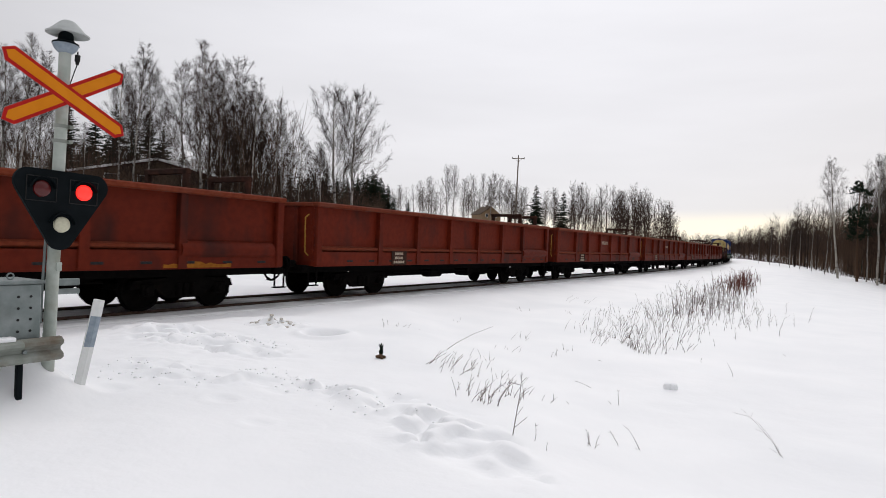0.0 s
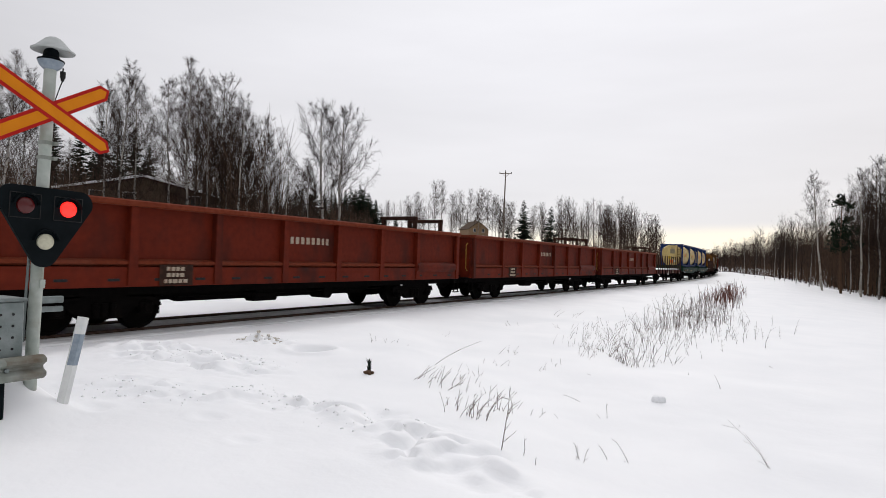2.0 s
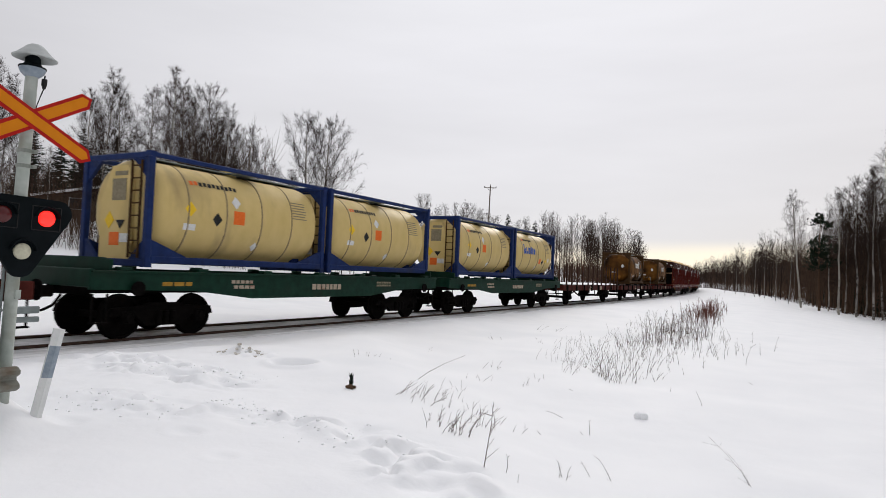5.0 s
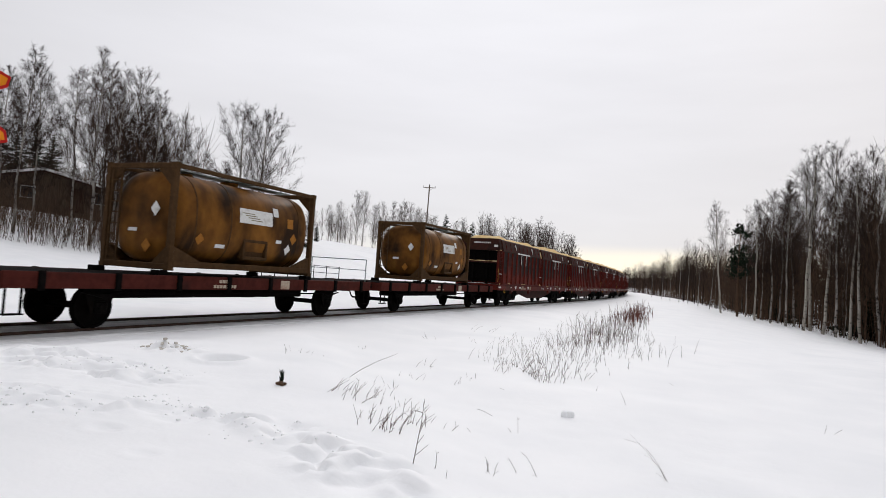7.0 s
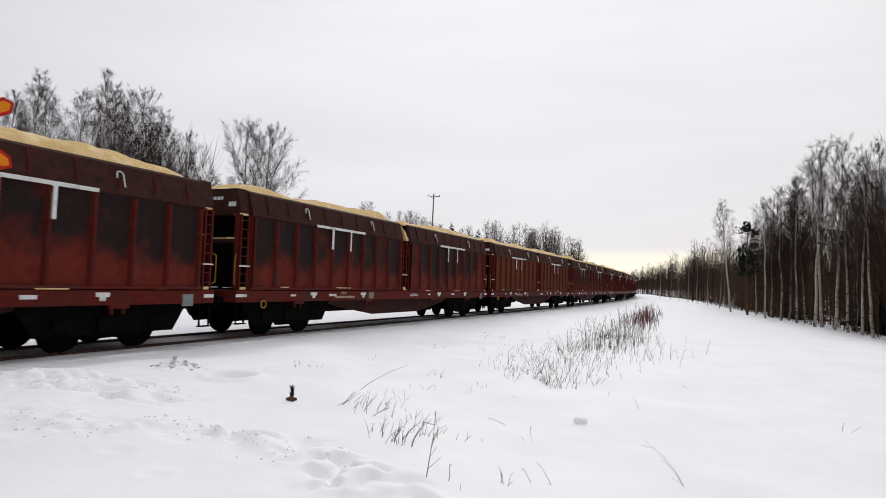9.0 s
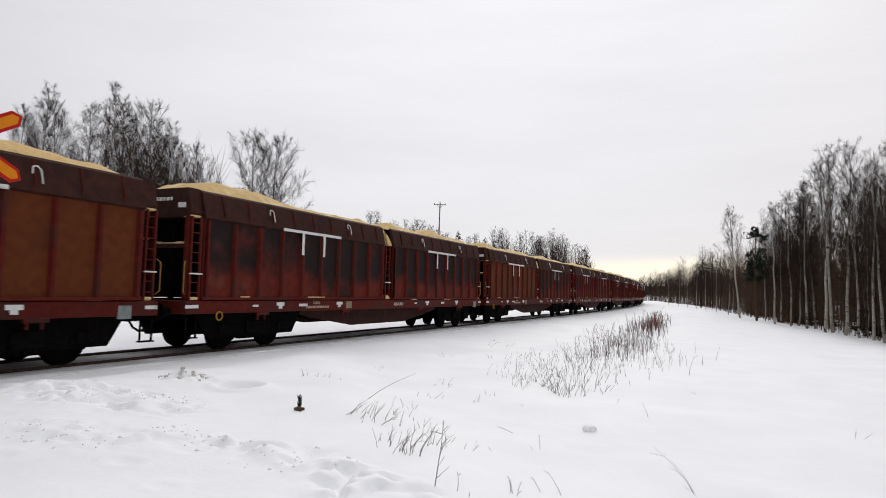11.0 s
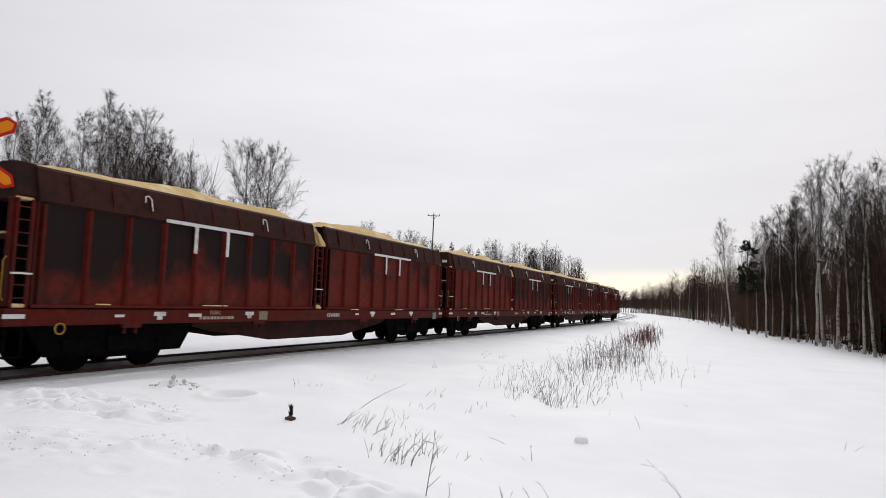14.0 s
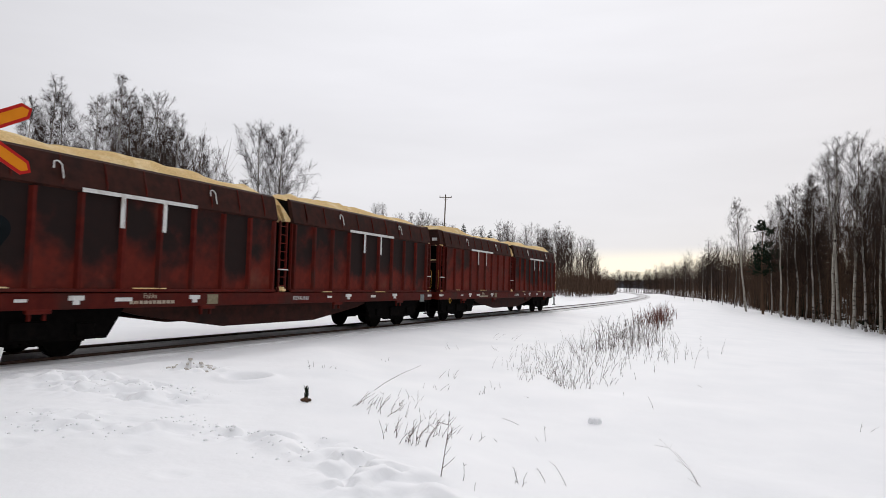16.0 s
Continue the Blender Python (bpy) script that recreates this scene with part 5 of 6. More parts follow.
def tank_container(frame_mat, shell_mat, brown, variant):
    """A 20-foot frame container with a cylindrical tank, its foot at z = 0."""
    if brown:
        w = thing("tank_container", "rust-brown tank container with white placards on a flat wagon", "tank container", "brown tank containers")
    else:
        w = thing("tank_container", "cream chemical tank in a blue steel container frame", "tank container", "cream tank containers")
    L, X, Z = 3.03, 1.22, 2.72 if brown else 2.58
    for s in (-1, 1):
        e = part("end_sill", Geo().box(0, s * (L - 0.08), 0.09, 2 * X - 0.3, 0.14, 0.16, 0, 0.02), frame_mat, w)
        part("end_header", Geo().box(0, s * (L - 0.08), Z - 0.08, 2 * X - 0.3, 0.14, 0.14, 0, 0.02), frame_mat, e)
        for x in (-1, 1):
            part("corner_post", Geo().box(x * (X - 0.08), s * (L - 0.08), Z / 2, 0.155, 0.155, Z, 0, 0.02).box(x * (X - 0.085), s * (L - 0.085), 0.06, 0.175, 0.175, 0.12).box(x * (X - 0.085), s * (L - 0.085), Z - 0.06, 0.175, 0.175, 0.12), frame_mat, e)
            for z0, z1 in ((0.16, 0.62), (Z - 0.14, Z - 0.6)):
                part("corner_gusset", Geo().slab([(x * (X - 0.15), z0), (x * (X - 0.15), z1), (x * (X - 0.65), z0)], "y", s * (L - 0.08) - 0.04, s * (L - 0.08) + 0.04), frame_mat, e)
    for x in (-1, 1):
        part("bottom_rail", Geo().box(x * (X - 0.07), 0, 0.17, 0.12, 2 * L - 0.3, 0.17, 0, 0.02), frame_mat, w)
        part("top_rail", Geo().box(x * (X - 0.06), 0, Z - 0.07, 0.10, 2 * L - 0.3, 0.11, 0, 0.02), frame_mat, w)
        for s in (-1, 1):
            part("rail_gusset", Geo().slab([(s * (L - 0.15), 0.24), (s * (L - 1.15), 0.24), (s * (L - 1.0), 0.30), (s * (L - 0.15), 0.62)], "x", x * (X - 0.07) - 0.04, x * (X - 0.07) + 0.04), frame_mat, w)
    R, C = (1.175, 1.33) if not brown else (1.20, 1.37)
    half = [(0.0, 2.92), (0.5, 2.90), (0.85, 2.85), (1.03, 2.77), (R - 0.03, 2.64), (R, 2.48)]
    ring = [(r, -y) for r, y in half] + [(r, y) for r, y in half[::-1]]
    power = 2.7 if brown else 2.25                       # a rounded square section rather than a circle

    def fuller(x, z):
        r = math.hypot(x, z)
        return 1.0 if r < 1e-6 else 1 / ((abs(x) / r) ** power + (abs(z) / r) ** power) ** (1 / power)
    shell = Geo().turned(ring, "y", 40, caps=False)
    shell.v = [(x * fuller(x, z), y, C + z * fuller(x, z)) for x, y, z in shell.v]
    tank = part("tank_shell", shell, shell_mat, w, "rust-brown tank shell" if brown else "cream insulated tank shell", True)
    band = None
    for y in ((-1.9, -0.75, 0.45, 1.6) if not brown else (-2.2, -0.9, 2.2)):
        if band is None:
            hoop = Geo().turned([(R + 0.001, -0.025), (R + 0.012, -0.015), (R + 0.012, 0.015), (R + 0.001, 0.025)], "y", 40, caps=False)
            hoop.v = [(x * fuller(x, z), y, z * fuller(x, z)) for x, y, z in hoop.v]
            band = part("tank_band", hoop, BAND if not brown else OCHRE_FRAME, tank, "grimy seam band", True, pose(0, y, C))
        else:
            same_part(band, tank, pose(0, y, C))
    part("saddle", Geo().box(0, -2.3, 0.28, 1.5, 0.3, 0.4, 0, 0.03).box(0, 2.3, 0.28, 1.5, 0.3, 0.4, 0, 0.03), frame_mat, w)
    part("walkway", Geo().box(0.1, 0, Z - 0.03, 0.5, 2 * L - 0.6, 0.03).box(0.6, 0.3, Z - 0.03, 0.5, 0.8, 0.03), GALV, w)
    part("manhole", Geo().tube((0, 0.2, C + R - 0.05), (0, 0.2, C + R + 0.12), 0.28, 0.26, 20), shell_mat, w)
    part("valve_cover", Geo().tube((0, -1.5, C + R - 0.05), (0, -1.5, C + R + 0.09), 0.18, 0.17, 16), shell_mat, w)
    for s in (-1,):
        g = Geo()
        for d in (0.62, 0.95):
            g.bar((d if not brown else -d, s * (L - 0.0), 0.2), (d if not brown else -d, s * (L - 0.0), Z - 0.2), 0.04)
        for k in range(8):
            z = 0.3 + k * 0.28
            g.bar((0.62 if not brown else -0.62, s * L, z), (0.95 if not brown else -0.95, s * L, z), 0.03)
        part("ladder", g, frame_mat if brown else OCHRE_FRAME, w)

    def curved(name, y, z, wd, ht, material, diamond=False, label="", lift=0.006):
        """A flat label bent round the shell, seen from the +x side."""
        n = 6
        g, v, f = Geo(), [], []
        for i in range(n + 1):
            for j in (0, 1):
                p = (i / n - 0.5)
                half = wd / 2 * (1 - abs(p) * 2 if diamond else 1) + 0.002
                zz = z + p * ht
                dz = max(-0.99, min(0.99, (zz - C) / (R + lift)))
                v.append(((R + lift) * (1 - abs(dz) ** power) ** (1 / power), y + (half if j else -half), zz))
        f = [(2 * i, 2 * i + 1, 2 * i + 3, 2 * i + 2) for i in range(n)]
        g.add(v, f)
        return part(name, g, material, tank, label)
    if brown:
        curved("placard", 0.15, 1.66, 1.45, 0.42, WHITE, label="large white lettering panel")
        curved("placard", 1.05, 1.90, 0.24, 0.26, WHITE)
        curved("placard", 1.75, 1.62, 0.28, 0.30, FADED, label="faded orange placard")
        curved("placard", 1.95, 1.15, 0.34, 0.36, FADED, True, "faded diamond placard")
        curved("placard", 1.75, 0.80, 0.30, 0.34, WHITE, True)
        curved("placard", 1.25, 1.02, 0.26, 0.10, WHITE)
        curved("placard", -1.2, 0.72, 0.36, 0.10, WHITE)
        curved("placard", -2.0, 0.86, 0.32, 0.32, FADED, True)
        for k in range(4):
            curved("panel_lettering", -0.2 + 0.12 * k, 1.74 - 0.06 * k, 0.5, 0.025, GREY_MARK, lift=0.011)
        part("valve_box", Geo().box(1.12, 0.2, 0.45, 0.16, 1.05, 0.10, 0, 0.02).box(1.12, 0.2, 0.95, 0.16, 1.05, 0.08, 0, 0.02).box(1.12, -0.3, 0.7, 0.16, 0.08, 0.55, 0, 0.02).box(1.12, 0.7, 0.7, 0.16, 0.08, 0.55, 0, 0.02).box(1.02, 0.2, 0.7, 0.1, 1.0, 0.5), [OCHRE_FRAME], w)
        g = Geo()
        for x, z, half in ((0.55, 1.55, 0.19),):
            g.slab([(x, z - half), (x + half * 0.8, z), (x, z + half), (x - half * 0.8, z)], "y", -2.955, -2.94)
        part("end_placard", g.box(-0.2, -2.945, 1.0, 0.3, 0.012, 0.09), WHITE, w, "white diamond placard")
        part("end_placard", Geo().slab([(0.3, 0.42), (0.46, 0.6), (0.3, 0.78), (0.14, 0.6)], "y", -2.945, -2.93), FADED, w)
    else:
        for k in range(11):
            curved("maker_lettering", -1.75 + 0.135 * k, 2.04 + 0.012 * (k % 2), 0.095, 0.10, BLACK if k > 1 else ORANGE)
        for k in range(7):
            curved("data_lettering", 1.9, 1.95 - 0.075 * k, 0.62 - 0.06 * (k % 3), 0.028, GREY_MARK)
        curved("warning_disc", 0.35, 0.62, 0.24, 0.24, WHITE, True)
        if variant == 0:
            curved("placard", -1.85, 1.40, 0.32, 0.36, YELLOW, True, "yellow diamond placard")
            curved("placard", -1.85, 0.98, 0.34, 0.15, WHITE)
            curved("placard", -1.05, 1.22, 0.30, 0.34, BLACK, True)
            curved("placard", -0.35, 1.32, 0.36, 0.34, ORANGE, label="orange hazard plate")
            curved("placard", -0.45, 1.70, 0.30, 0.32, WHITE, True)
        else:
            # the owner's name as plain upright and slanted strokes
            for k, (d, tall) in enumerate(((-0.95, 0.44), (-0.80, 0.24), (-0.62, 0.30), (-0.50, 0.10), (-0.33, 0.30), (-0.20, 0.30), (-0.06, 0.30), (0.10, 0.36), (0.26, 0.30), (0.46, 0.28), (0.58, 0.28))):
                curved("owner_mark", d - 0.7, 1.50 + (tall - 0.30) / 2, 0.105, tall * 1.15, KBLUE, label="blue owner lettering")
            curved("placard", 0.75, 0.98, 0.28, 0.26, ORANGE, label="orange hazard plate")
            curved("placard", 1.15, 0.94, 0.26, 0.28, BLACK, True)
            curved("placard", 1.62, 1.00, 0.28, 0.32, YELLOW, True)
            curved("placard", 2.05, 1.08, 0.24, 0.28, WHITE, True)
        g = Geo().slab([(-0.55, 0.12), (-0.55, 1.5), (-0.2, 2.3), (0.35, 2.3), (0.55, 1.9), (0.55, 0.12)], "y", -2.96, -2.90)
        part("end_panel", g, CREAM, w, "flat cream end panel with placards")
        part("end_placard", Geo().box(0.1, -2.966, 1.75, 0.5, 0.008, 0.5).box(0.15, -2.966, 2.12, 0.45, 0.008, 0.10), GREY_MARK, w)
        part("end_placard", Geo().slab([(-0.2, 0.85), (-0.03, 1.05), (-0.2, 1.25), (-0.37, 1.05)], "y", -2.975, -2.965), YELLOW, w)
        part("end_placard", Geo().slab([(0.2, 0.85), (0.36, 1.05), (0.04, 1.05)], "y", -2.975, -2.965), BLACK, w)
        part("end_placard", Geo().box(0.0, -2.97, 0.62, 0.34, 0.01, 0.3), ORANGE, w)
        part("end_placard", Geo().box(0.36, -2.97, 0.64, 0.32, 0.01, 0.2), WHITE, w)
    return w


def flat_wagon(stakes):
    """A two-axled flat wagon, with or without side stakes. Half length 6.95 m."""
    if stakes:
        w = thing("stake_wagon", "brown flat wagon with upright stakes and snow on its deck", "freight wagon", "empty stake wagons")
    else:
        w = thing("flat_wagon", "brown two-axle flat wagon carrying a tank container", "freight wagon", "two-axle flat wagons")
    H = 6.95
    for s in (-1, 1):
        side = part("side_sill", Geo().box(s * 1.36, 0, 1.09, 0.09, 2 * H, 0.34, 0, 0.02), FLAT_RED, w)
        tag = None
        for k in range(8):
            y = -6.2 + k * 1.77
            if tag is None:
                tag = part("stake_pocket", Geo().box(0, 0, 1.08, 0.10, 0.14, 0.40, 0, 0.02), UNDER, side, at=pose(s * 1.42, y, 0))
            else:
                same_part(tag, side, pose(s * 1.42, y, 0))
    for k in range(30):
        ob = part("deck_plank", Geo().box(0, 0, 1.22, 2.66, 0.445, 0.06), UNDER, w, at=pose(0, -6.73 + k * 0.4641, 0)) if k == 0 else same_part(ob, w, pose(0, -6.73 + k * 0.4641, 0))
    for s in (-1, 1):
        part("end_sill", Geo().box(0, s * (H - 0.04), 1.08, 2.72, 0.10, 0.34, 0, 0.02), FLAT_RED, w)
    bars(w, "wagon_data", (4, 7), -1.0, 1.14, 1.41, LETTER, "faded wagon data", 0.10, 0.085, 0.03, 12)
    part("data_panel", Geo().box(1.41, 1.6, 1.08, 0.008, 0.42, 0.26), LETTER, w)
    if stakes:
        pole = None
        for s in (-1, 1):
            for k in range(12):
                y = -6.45 + k * 1.173
                if pole is None:
                    pole = part("stake", Geo().slab([(-0.04, -0.045), (0.04, -0.045), (0.04, 0.045), (-0.04, 0.045)], "z", 0.9, 2.62), SHEDRUST, w, "dark rusty stake", at=pose(s * 1.40, y, 0))
                else:
                    same_part(pole, w, pose(s * 1.40, y, 0, 0.6 * math.sin(k * 7), 0.8 * math.sin(k * 5 + s), 0))
        nx, ny = 9, 60
        gx, gy = np.meshgrid(np.linspace(-1.30, 1.30, nx), np.linspace(-6.72, 6.72, ny))
        gz = 1.30 + np.minimum(1, (1.30 - np.abs(gx)) / 0.25) * (0.05 + 0.06 * lattice(gx * 1.5, gy * 0.9, 4))
        i = (np.arange(ny - 1)[:, None] * nx + np.arange(nx - 1)[None]).ravel()
        me = raw_mesh("snow_cover", np.stack([gx, gy, gz], -1).reshape(-1, 3), np.stack([i, i + 1, i + nx + 1, i + nx], -1), SNOWCAP, True)
        o = new("snow_cover", me)
        o.parent = w
        o["label"] = "thin snow on the deck"
    else:
        lock = part("container_lock", Geo().box(0, 0, 1.31, 0.3, 0.3, 0.14, 0, 0.02), UNDER, w, at=pose(-1.1, -3.03, 0))
        for x, y in ((1.1, -3.03), (-1.1, 3.03), (1.1, 3.03)):
            same_part(lock, w, pose(x, y, 0))
        part("end_handrail", Geo().pipe([(-1.25, H - 0.2, 1.25), (-1.25, H - 0.2, 2.1), (1.25, H - 0.2, 2.1), (1.25, H - 0.2, 1.25)], 0.02).pipe([(-1.25, H - 0.2, 1.7), (1.25, H - 0.2, 1.7)], 0.016), GALV, w, "thin grey end handrail")
    truss = Geo()
    for x in (-1.12, 1.12):
        truss.bar((x, -4.2, 0.92), (x, -2.8, 0.55), 0.06).bar((x, -2.8, 0.55), (x, 2.8, 0.55), 0.06).bar((x, 2.8, 0.55), (x, 4.2, 0.92), 0.06)
        for y in (-2.8, -1, 1, 2.8):
            truss.bar((x, y, 0.55), (x, y, 0.95), 0.05)
    if stakes:
        part("truss", truss, UNDER, w)
    else:
        part("centre_sill", Geo().box(0, 0, 0.80, 0.5, 8.2, 0.36, 0, 0.04).box(0.95, -1.4, 0.82, 0.3, 1.6, 0.22, 0, 0.04).pipe([(1.15, -3.9, 0.80), (1.15, 3.9, 0.80)], 0.025), UNDER, w)
    part("underframe", Geo().box(0, 0, 1.02, 0.5, 2 * H - 0.3, 0.26).box(0.85, 0, 1.02, 0.12, 2 * H - 0.3, 0.24).box(-0.85, 0, 1.02, 0.12, 2 * H - 0.3, 0.24).box(0.5, 0.8, 0.8, 0.5, 0.5, 0.3, 0, 0.05), UNDER, w)
    for y in (-4.55, 4.55):
        wheelset(w, y)
        for x in (-1.02, 1.02):
            part("axle_guard", Geo().slab([(y - 0.42, 0.95), (y - 0.2, 0.32), (y + 0.2, 0.32), (y + 0.42, 0.95)], "x", x - 0.02, x + 0.02).slab([(y - 0.62, 0.84), (y, 0.70), (y + 0.62, 0.84), (y, 0.78)], "x", x + 0.04, x + 0.12), UNDER, w)
    ends(w, H, 1.02)
    return w


def on_line(ob, place, lift=0.0):
    TRAIN.append((ob, place, lift))
    return ob


def repaint(wagon, paints):
    """Gives the side sheets of the front and rear hopper of one wagon their own paint."""
    if paints:
        for o in wagon.children_recursive:
            if o.name.startswith("side_panel"):
                o.material_slots[0].link = "OBJECT"
                o.material_slots[0].material = paints[min(v.co.y for v in o.parent.data.vertices) > -1]


BROWN = surface("brown_hopper_paint", ((0.0864, 0.0194, 0.0043), (0.1152, 0.0288, 0.0065)), 5, rough=0.6, stain=(0.05, 0.016, 0.008), stain_scale=0.7)
CLEAN = sooted("clean_oxide_paint", ((0.105, 0.0120, 0.0075), (0.150, 0.020, 0.011)), (0.016, 0.010, 0.008), -0.12)
first = open_wagon()
for k in range(6):
    on_line(first if k == 0 else copy_thing(first, Matrix()), 3.55 + 18.147 * k)
for o in [o for o in TRAIN[1][0].children_recursive if o.name.startswith("operator_mark")]:
    bpy.data.objects.remove(o)
rng = random.Random(4)
ragged = [(5.0 + 0.12 * k, 1.06 + rng.uniform(-0.03, 0.07)) for k in range(16)]
front = TRAIN[0][0]
part("peeled_strip", Geo().slab([(5.0, 0.97)] + ragged + [(6.8, 0.97)], "x", 1.442, 1.446), surface("peeled_orange_rust", ((0.22, 0.075, 0.008), (0.32, 0.12, 0.015)), 12, rough=0.8), front, "peeled orange rusty strip")
stake = flat_wagon(True)
on_line(stake, 110.75), on_line(copy_thing(stake, Matrix()), 155.4)
green = container_wagon()
on_line(green, 125.70), on_line(copy_thing(green, Matrix()), 140.74)
cream = [tank_container(BLUE, CREAM, False, k) for k in (0, 1)]
for ob, place in ((cream[0], 123.1), (copy_thing(cream[0], Matrix()), 129.34), (copy_thing(cream[0], Matrix()), 137.84), (cream[1], 144.10)):
    on_line(ob, place, 1.575)
flat = flat_wagon(False)
second = copy_thing(flat, Matrix())
for o in [o for o in second.children if o.name.startswith("end_handrail")]:
    bpy.data.objects.remove(o)
on_line(flat, 170.1), on_line(second, 184.85)
brown = tank_container(OCHRE_FRAME, OCHRE, True, 0)
on_line(brown, 170.25, 1.375), on_line(copy_thing(brown, Matrix()), 185.0, 1.38)
chips = chip_wagon()
for k in range(10):
    place = 202.77 + 20.914 * k
    one = on_line(chips if k == 0 else copy_thing(chips, Matrix()), place)
    repaint(one, {2: (BROWN, BROWN), 4: (BROWN, HOPPER), 5: (HOPPER, CLEAN), 6: (HOPPER, CLEAN), 7: (CLEAN, HOPPER), 9: (CLEAN, HOPPER)}.get(k))
    on_line(chip_load(k), place)


# ---- level crossing furniture ----
PX, PY = -6.2, 3.2


def crossing_signal():
    """The signal post: cross, dark lamp board with three lamps, bell and pole, facing the road along +x."""
    w = thing("crossing_signal", "level crossing signal with amber cross and red flashing lamps", "crossing signal", m=pose(PX, PY - 0.04, 0, -1.4, 0, 0))
    part("pole", Geo().tube((0, 0, -0.3), (0, 0, 3.33), 0.056, 0.052, 18), POST, w, "weathered grey-green pole", True)
    for z in (2.50, 2.64):
        part("clamp", Geo().tube((0, 0, z - 0.016), (0, 0, z + 0.016), 0.064, 0.064, 16).box(0.05, 0.06, z, 0.05, 0.035, 0.03), MOSSY, w)
    cross = new("cross_sign")
    cross.parent, cross.matrix_basis = w, pose(0.075, 0, 2.93)
    for s, x in ((1, 0.0), (-1, 0.012)):
        m = pose(x, 0, 0, s * 29 + 3)
        arm = part("cross_arm", Geo().slab([(-0.63, 0), (-0.56, 0.078), (0.56, 0.078), (0.63, 0), (0.56, -0.078), (-0.56, -0.078)], "x", -0.006, 0.006), SIGN_R, cross, "red-bordered amber arm", at=m)
        part("arm_face", Geo().slab([(-0.595, 0), (-0.548, 0.047), (0.548, 0.047), (0.595, 0), (0.548, -0.047), (-0.548, -0.047)], "x", 0.0062, 0.009), SIGN_Y, arm)
    # lamp board: a triangle with round corners, standing on its point
    hull = []
    for cy, cz, r, a0, a1 in ((0.30, 2.09, 0.125, -30, 90), (-0.30, 2.09, 0.125, 90, 210), (0.0, 1.61, 0.125, 210, 330)):
        for t in np.linspace(radians(a0), radians(a1), 9):
            hull.append((cy + r * math.cos(t), cz + r * math.sin(t)))
    board = part("lamp_board", Geo().slab(hull, "x", 0.07, 0.10).slab([(p * 0.9, 1.9 + (q - 1.9) * 0.9) for p, q in hull], "x", 0.0, 0.07), BOARD, w, "dark triangular backing board")
    for y, z, mat, name, text in ((-0.19, 2.035, DIM_RED, "red_lamp", "unlit red lamp"), (0.19, 2.035, LIT_RED, "red_lamp", "glowing red lamp"), (0.0, 1.72, LENS, "white_lamp", "unlit milky lamp")):
        r = 0.10
        lamp = part(name, Geo().turned([(r * 0.75, 0.10), (r * 0.72, 0.118), (r * 0.5, 0.132), (0.0, 0.14)], "x", 24, at=(0, y, z)), mat, board, text, True)
        if name == "red_lamp":
            part("frame", Geo().box(0.103, y, z + 0.11, 0.008, 0.26, 0.008).box(0.103, y, z - 0.11, 0.008, 0.26, 0.008).box(0.103, y + 0.13, z, 0.008, 0.008, 0.22).box(0.103, y - 0.13, z, 0.008, 0.008, 0.22), BLACK, board)
        arc = np.linspace(radians(5), radians(175), 14)
        hood = Geo().slab([(y + (r + 0.012) * math.cos(a), z + (r + 0.012) * math.sin(a)) for a in arc] + [(y + (r + 0.004) * math.cos(a), z + (r + 0.004) * math.sin(a)) for a in arc[::-1]], "x", 0.10, 0.15)
        part("hood", hood, BOARD, board)
    bell = part("bell", Geo().turned([(0.055, 3.53), (0.062, 3.50), (0.066, 3.455), (0.085, 3.432), (0.112, 3.422), (0.114, 3.408), (0.05, 3.40)], "z", 28), BOARD, w, "dark warning bell housing", True)
    part("bell_bowl", Geo().turned([(0.109, 3.409), (0.106, 3.390), (0.092, 3.362), (0.070, 3.340), (0.056, 3.328), (0.03, 3.322)], "z", 28), REFLEX, bell, "pale bell bowl", True)
    hat = [(0.0, 3.600), (0.045, 3.598), (0.070, 3.582), (0.100, 3.550), (0.150, 3.500), (0.182, 3.478), (0.178, 3.468), (0.11, 3.512), (0.0, 3.545)]
    part("bell_hat", Geo().turned(hat, "z", 32, caps=False), HAT, w, "wide pale grey hat over the bell", True, pose(0.0, 0.012, 0, 1, 2, 0))
    part("cable_plug", Geo().tube((0.03, 0.10, 3.275), (0.03, 0.10, 3.335), 0.024, 0.024, 10).tube((0.03, 0.10, 3.245), (0.03, 0.10, 3.275), 0.014, 0.018, 10).pipe([(0.03, 0.1, 3.37), (0.03, 0.1, 3.335)], 0.006).pipe([(0.03, 0.1, 3.245), (0.03, 0.075, 3.16), (0.02, 0.05, 3.05)], 0.005), BLACK, w)
    part("cable", Geo().pipe([(-0.02, -0.075, 0.8), (-0.02, -0.075, 1.2), (-0.02, -0.07, 1.6)], 0.012), GALV, w)
    part("small_box", Geo().box(0.06, 0.02, 1.33, 0.02, 0.05, 0.08, 0, 0.008), POST, w)


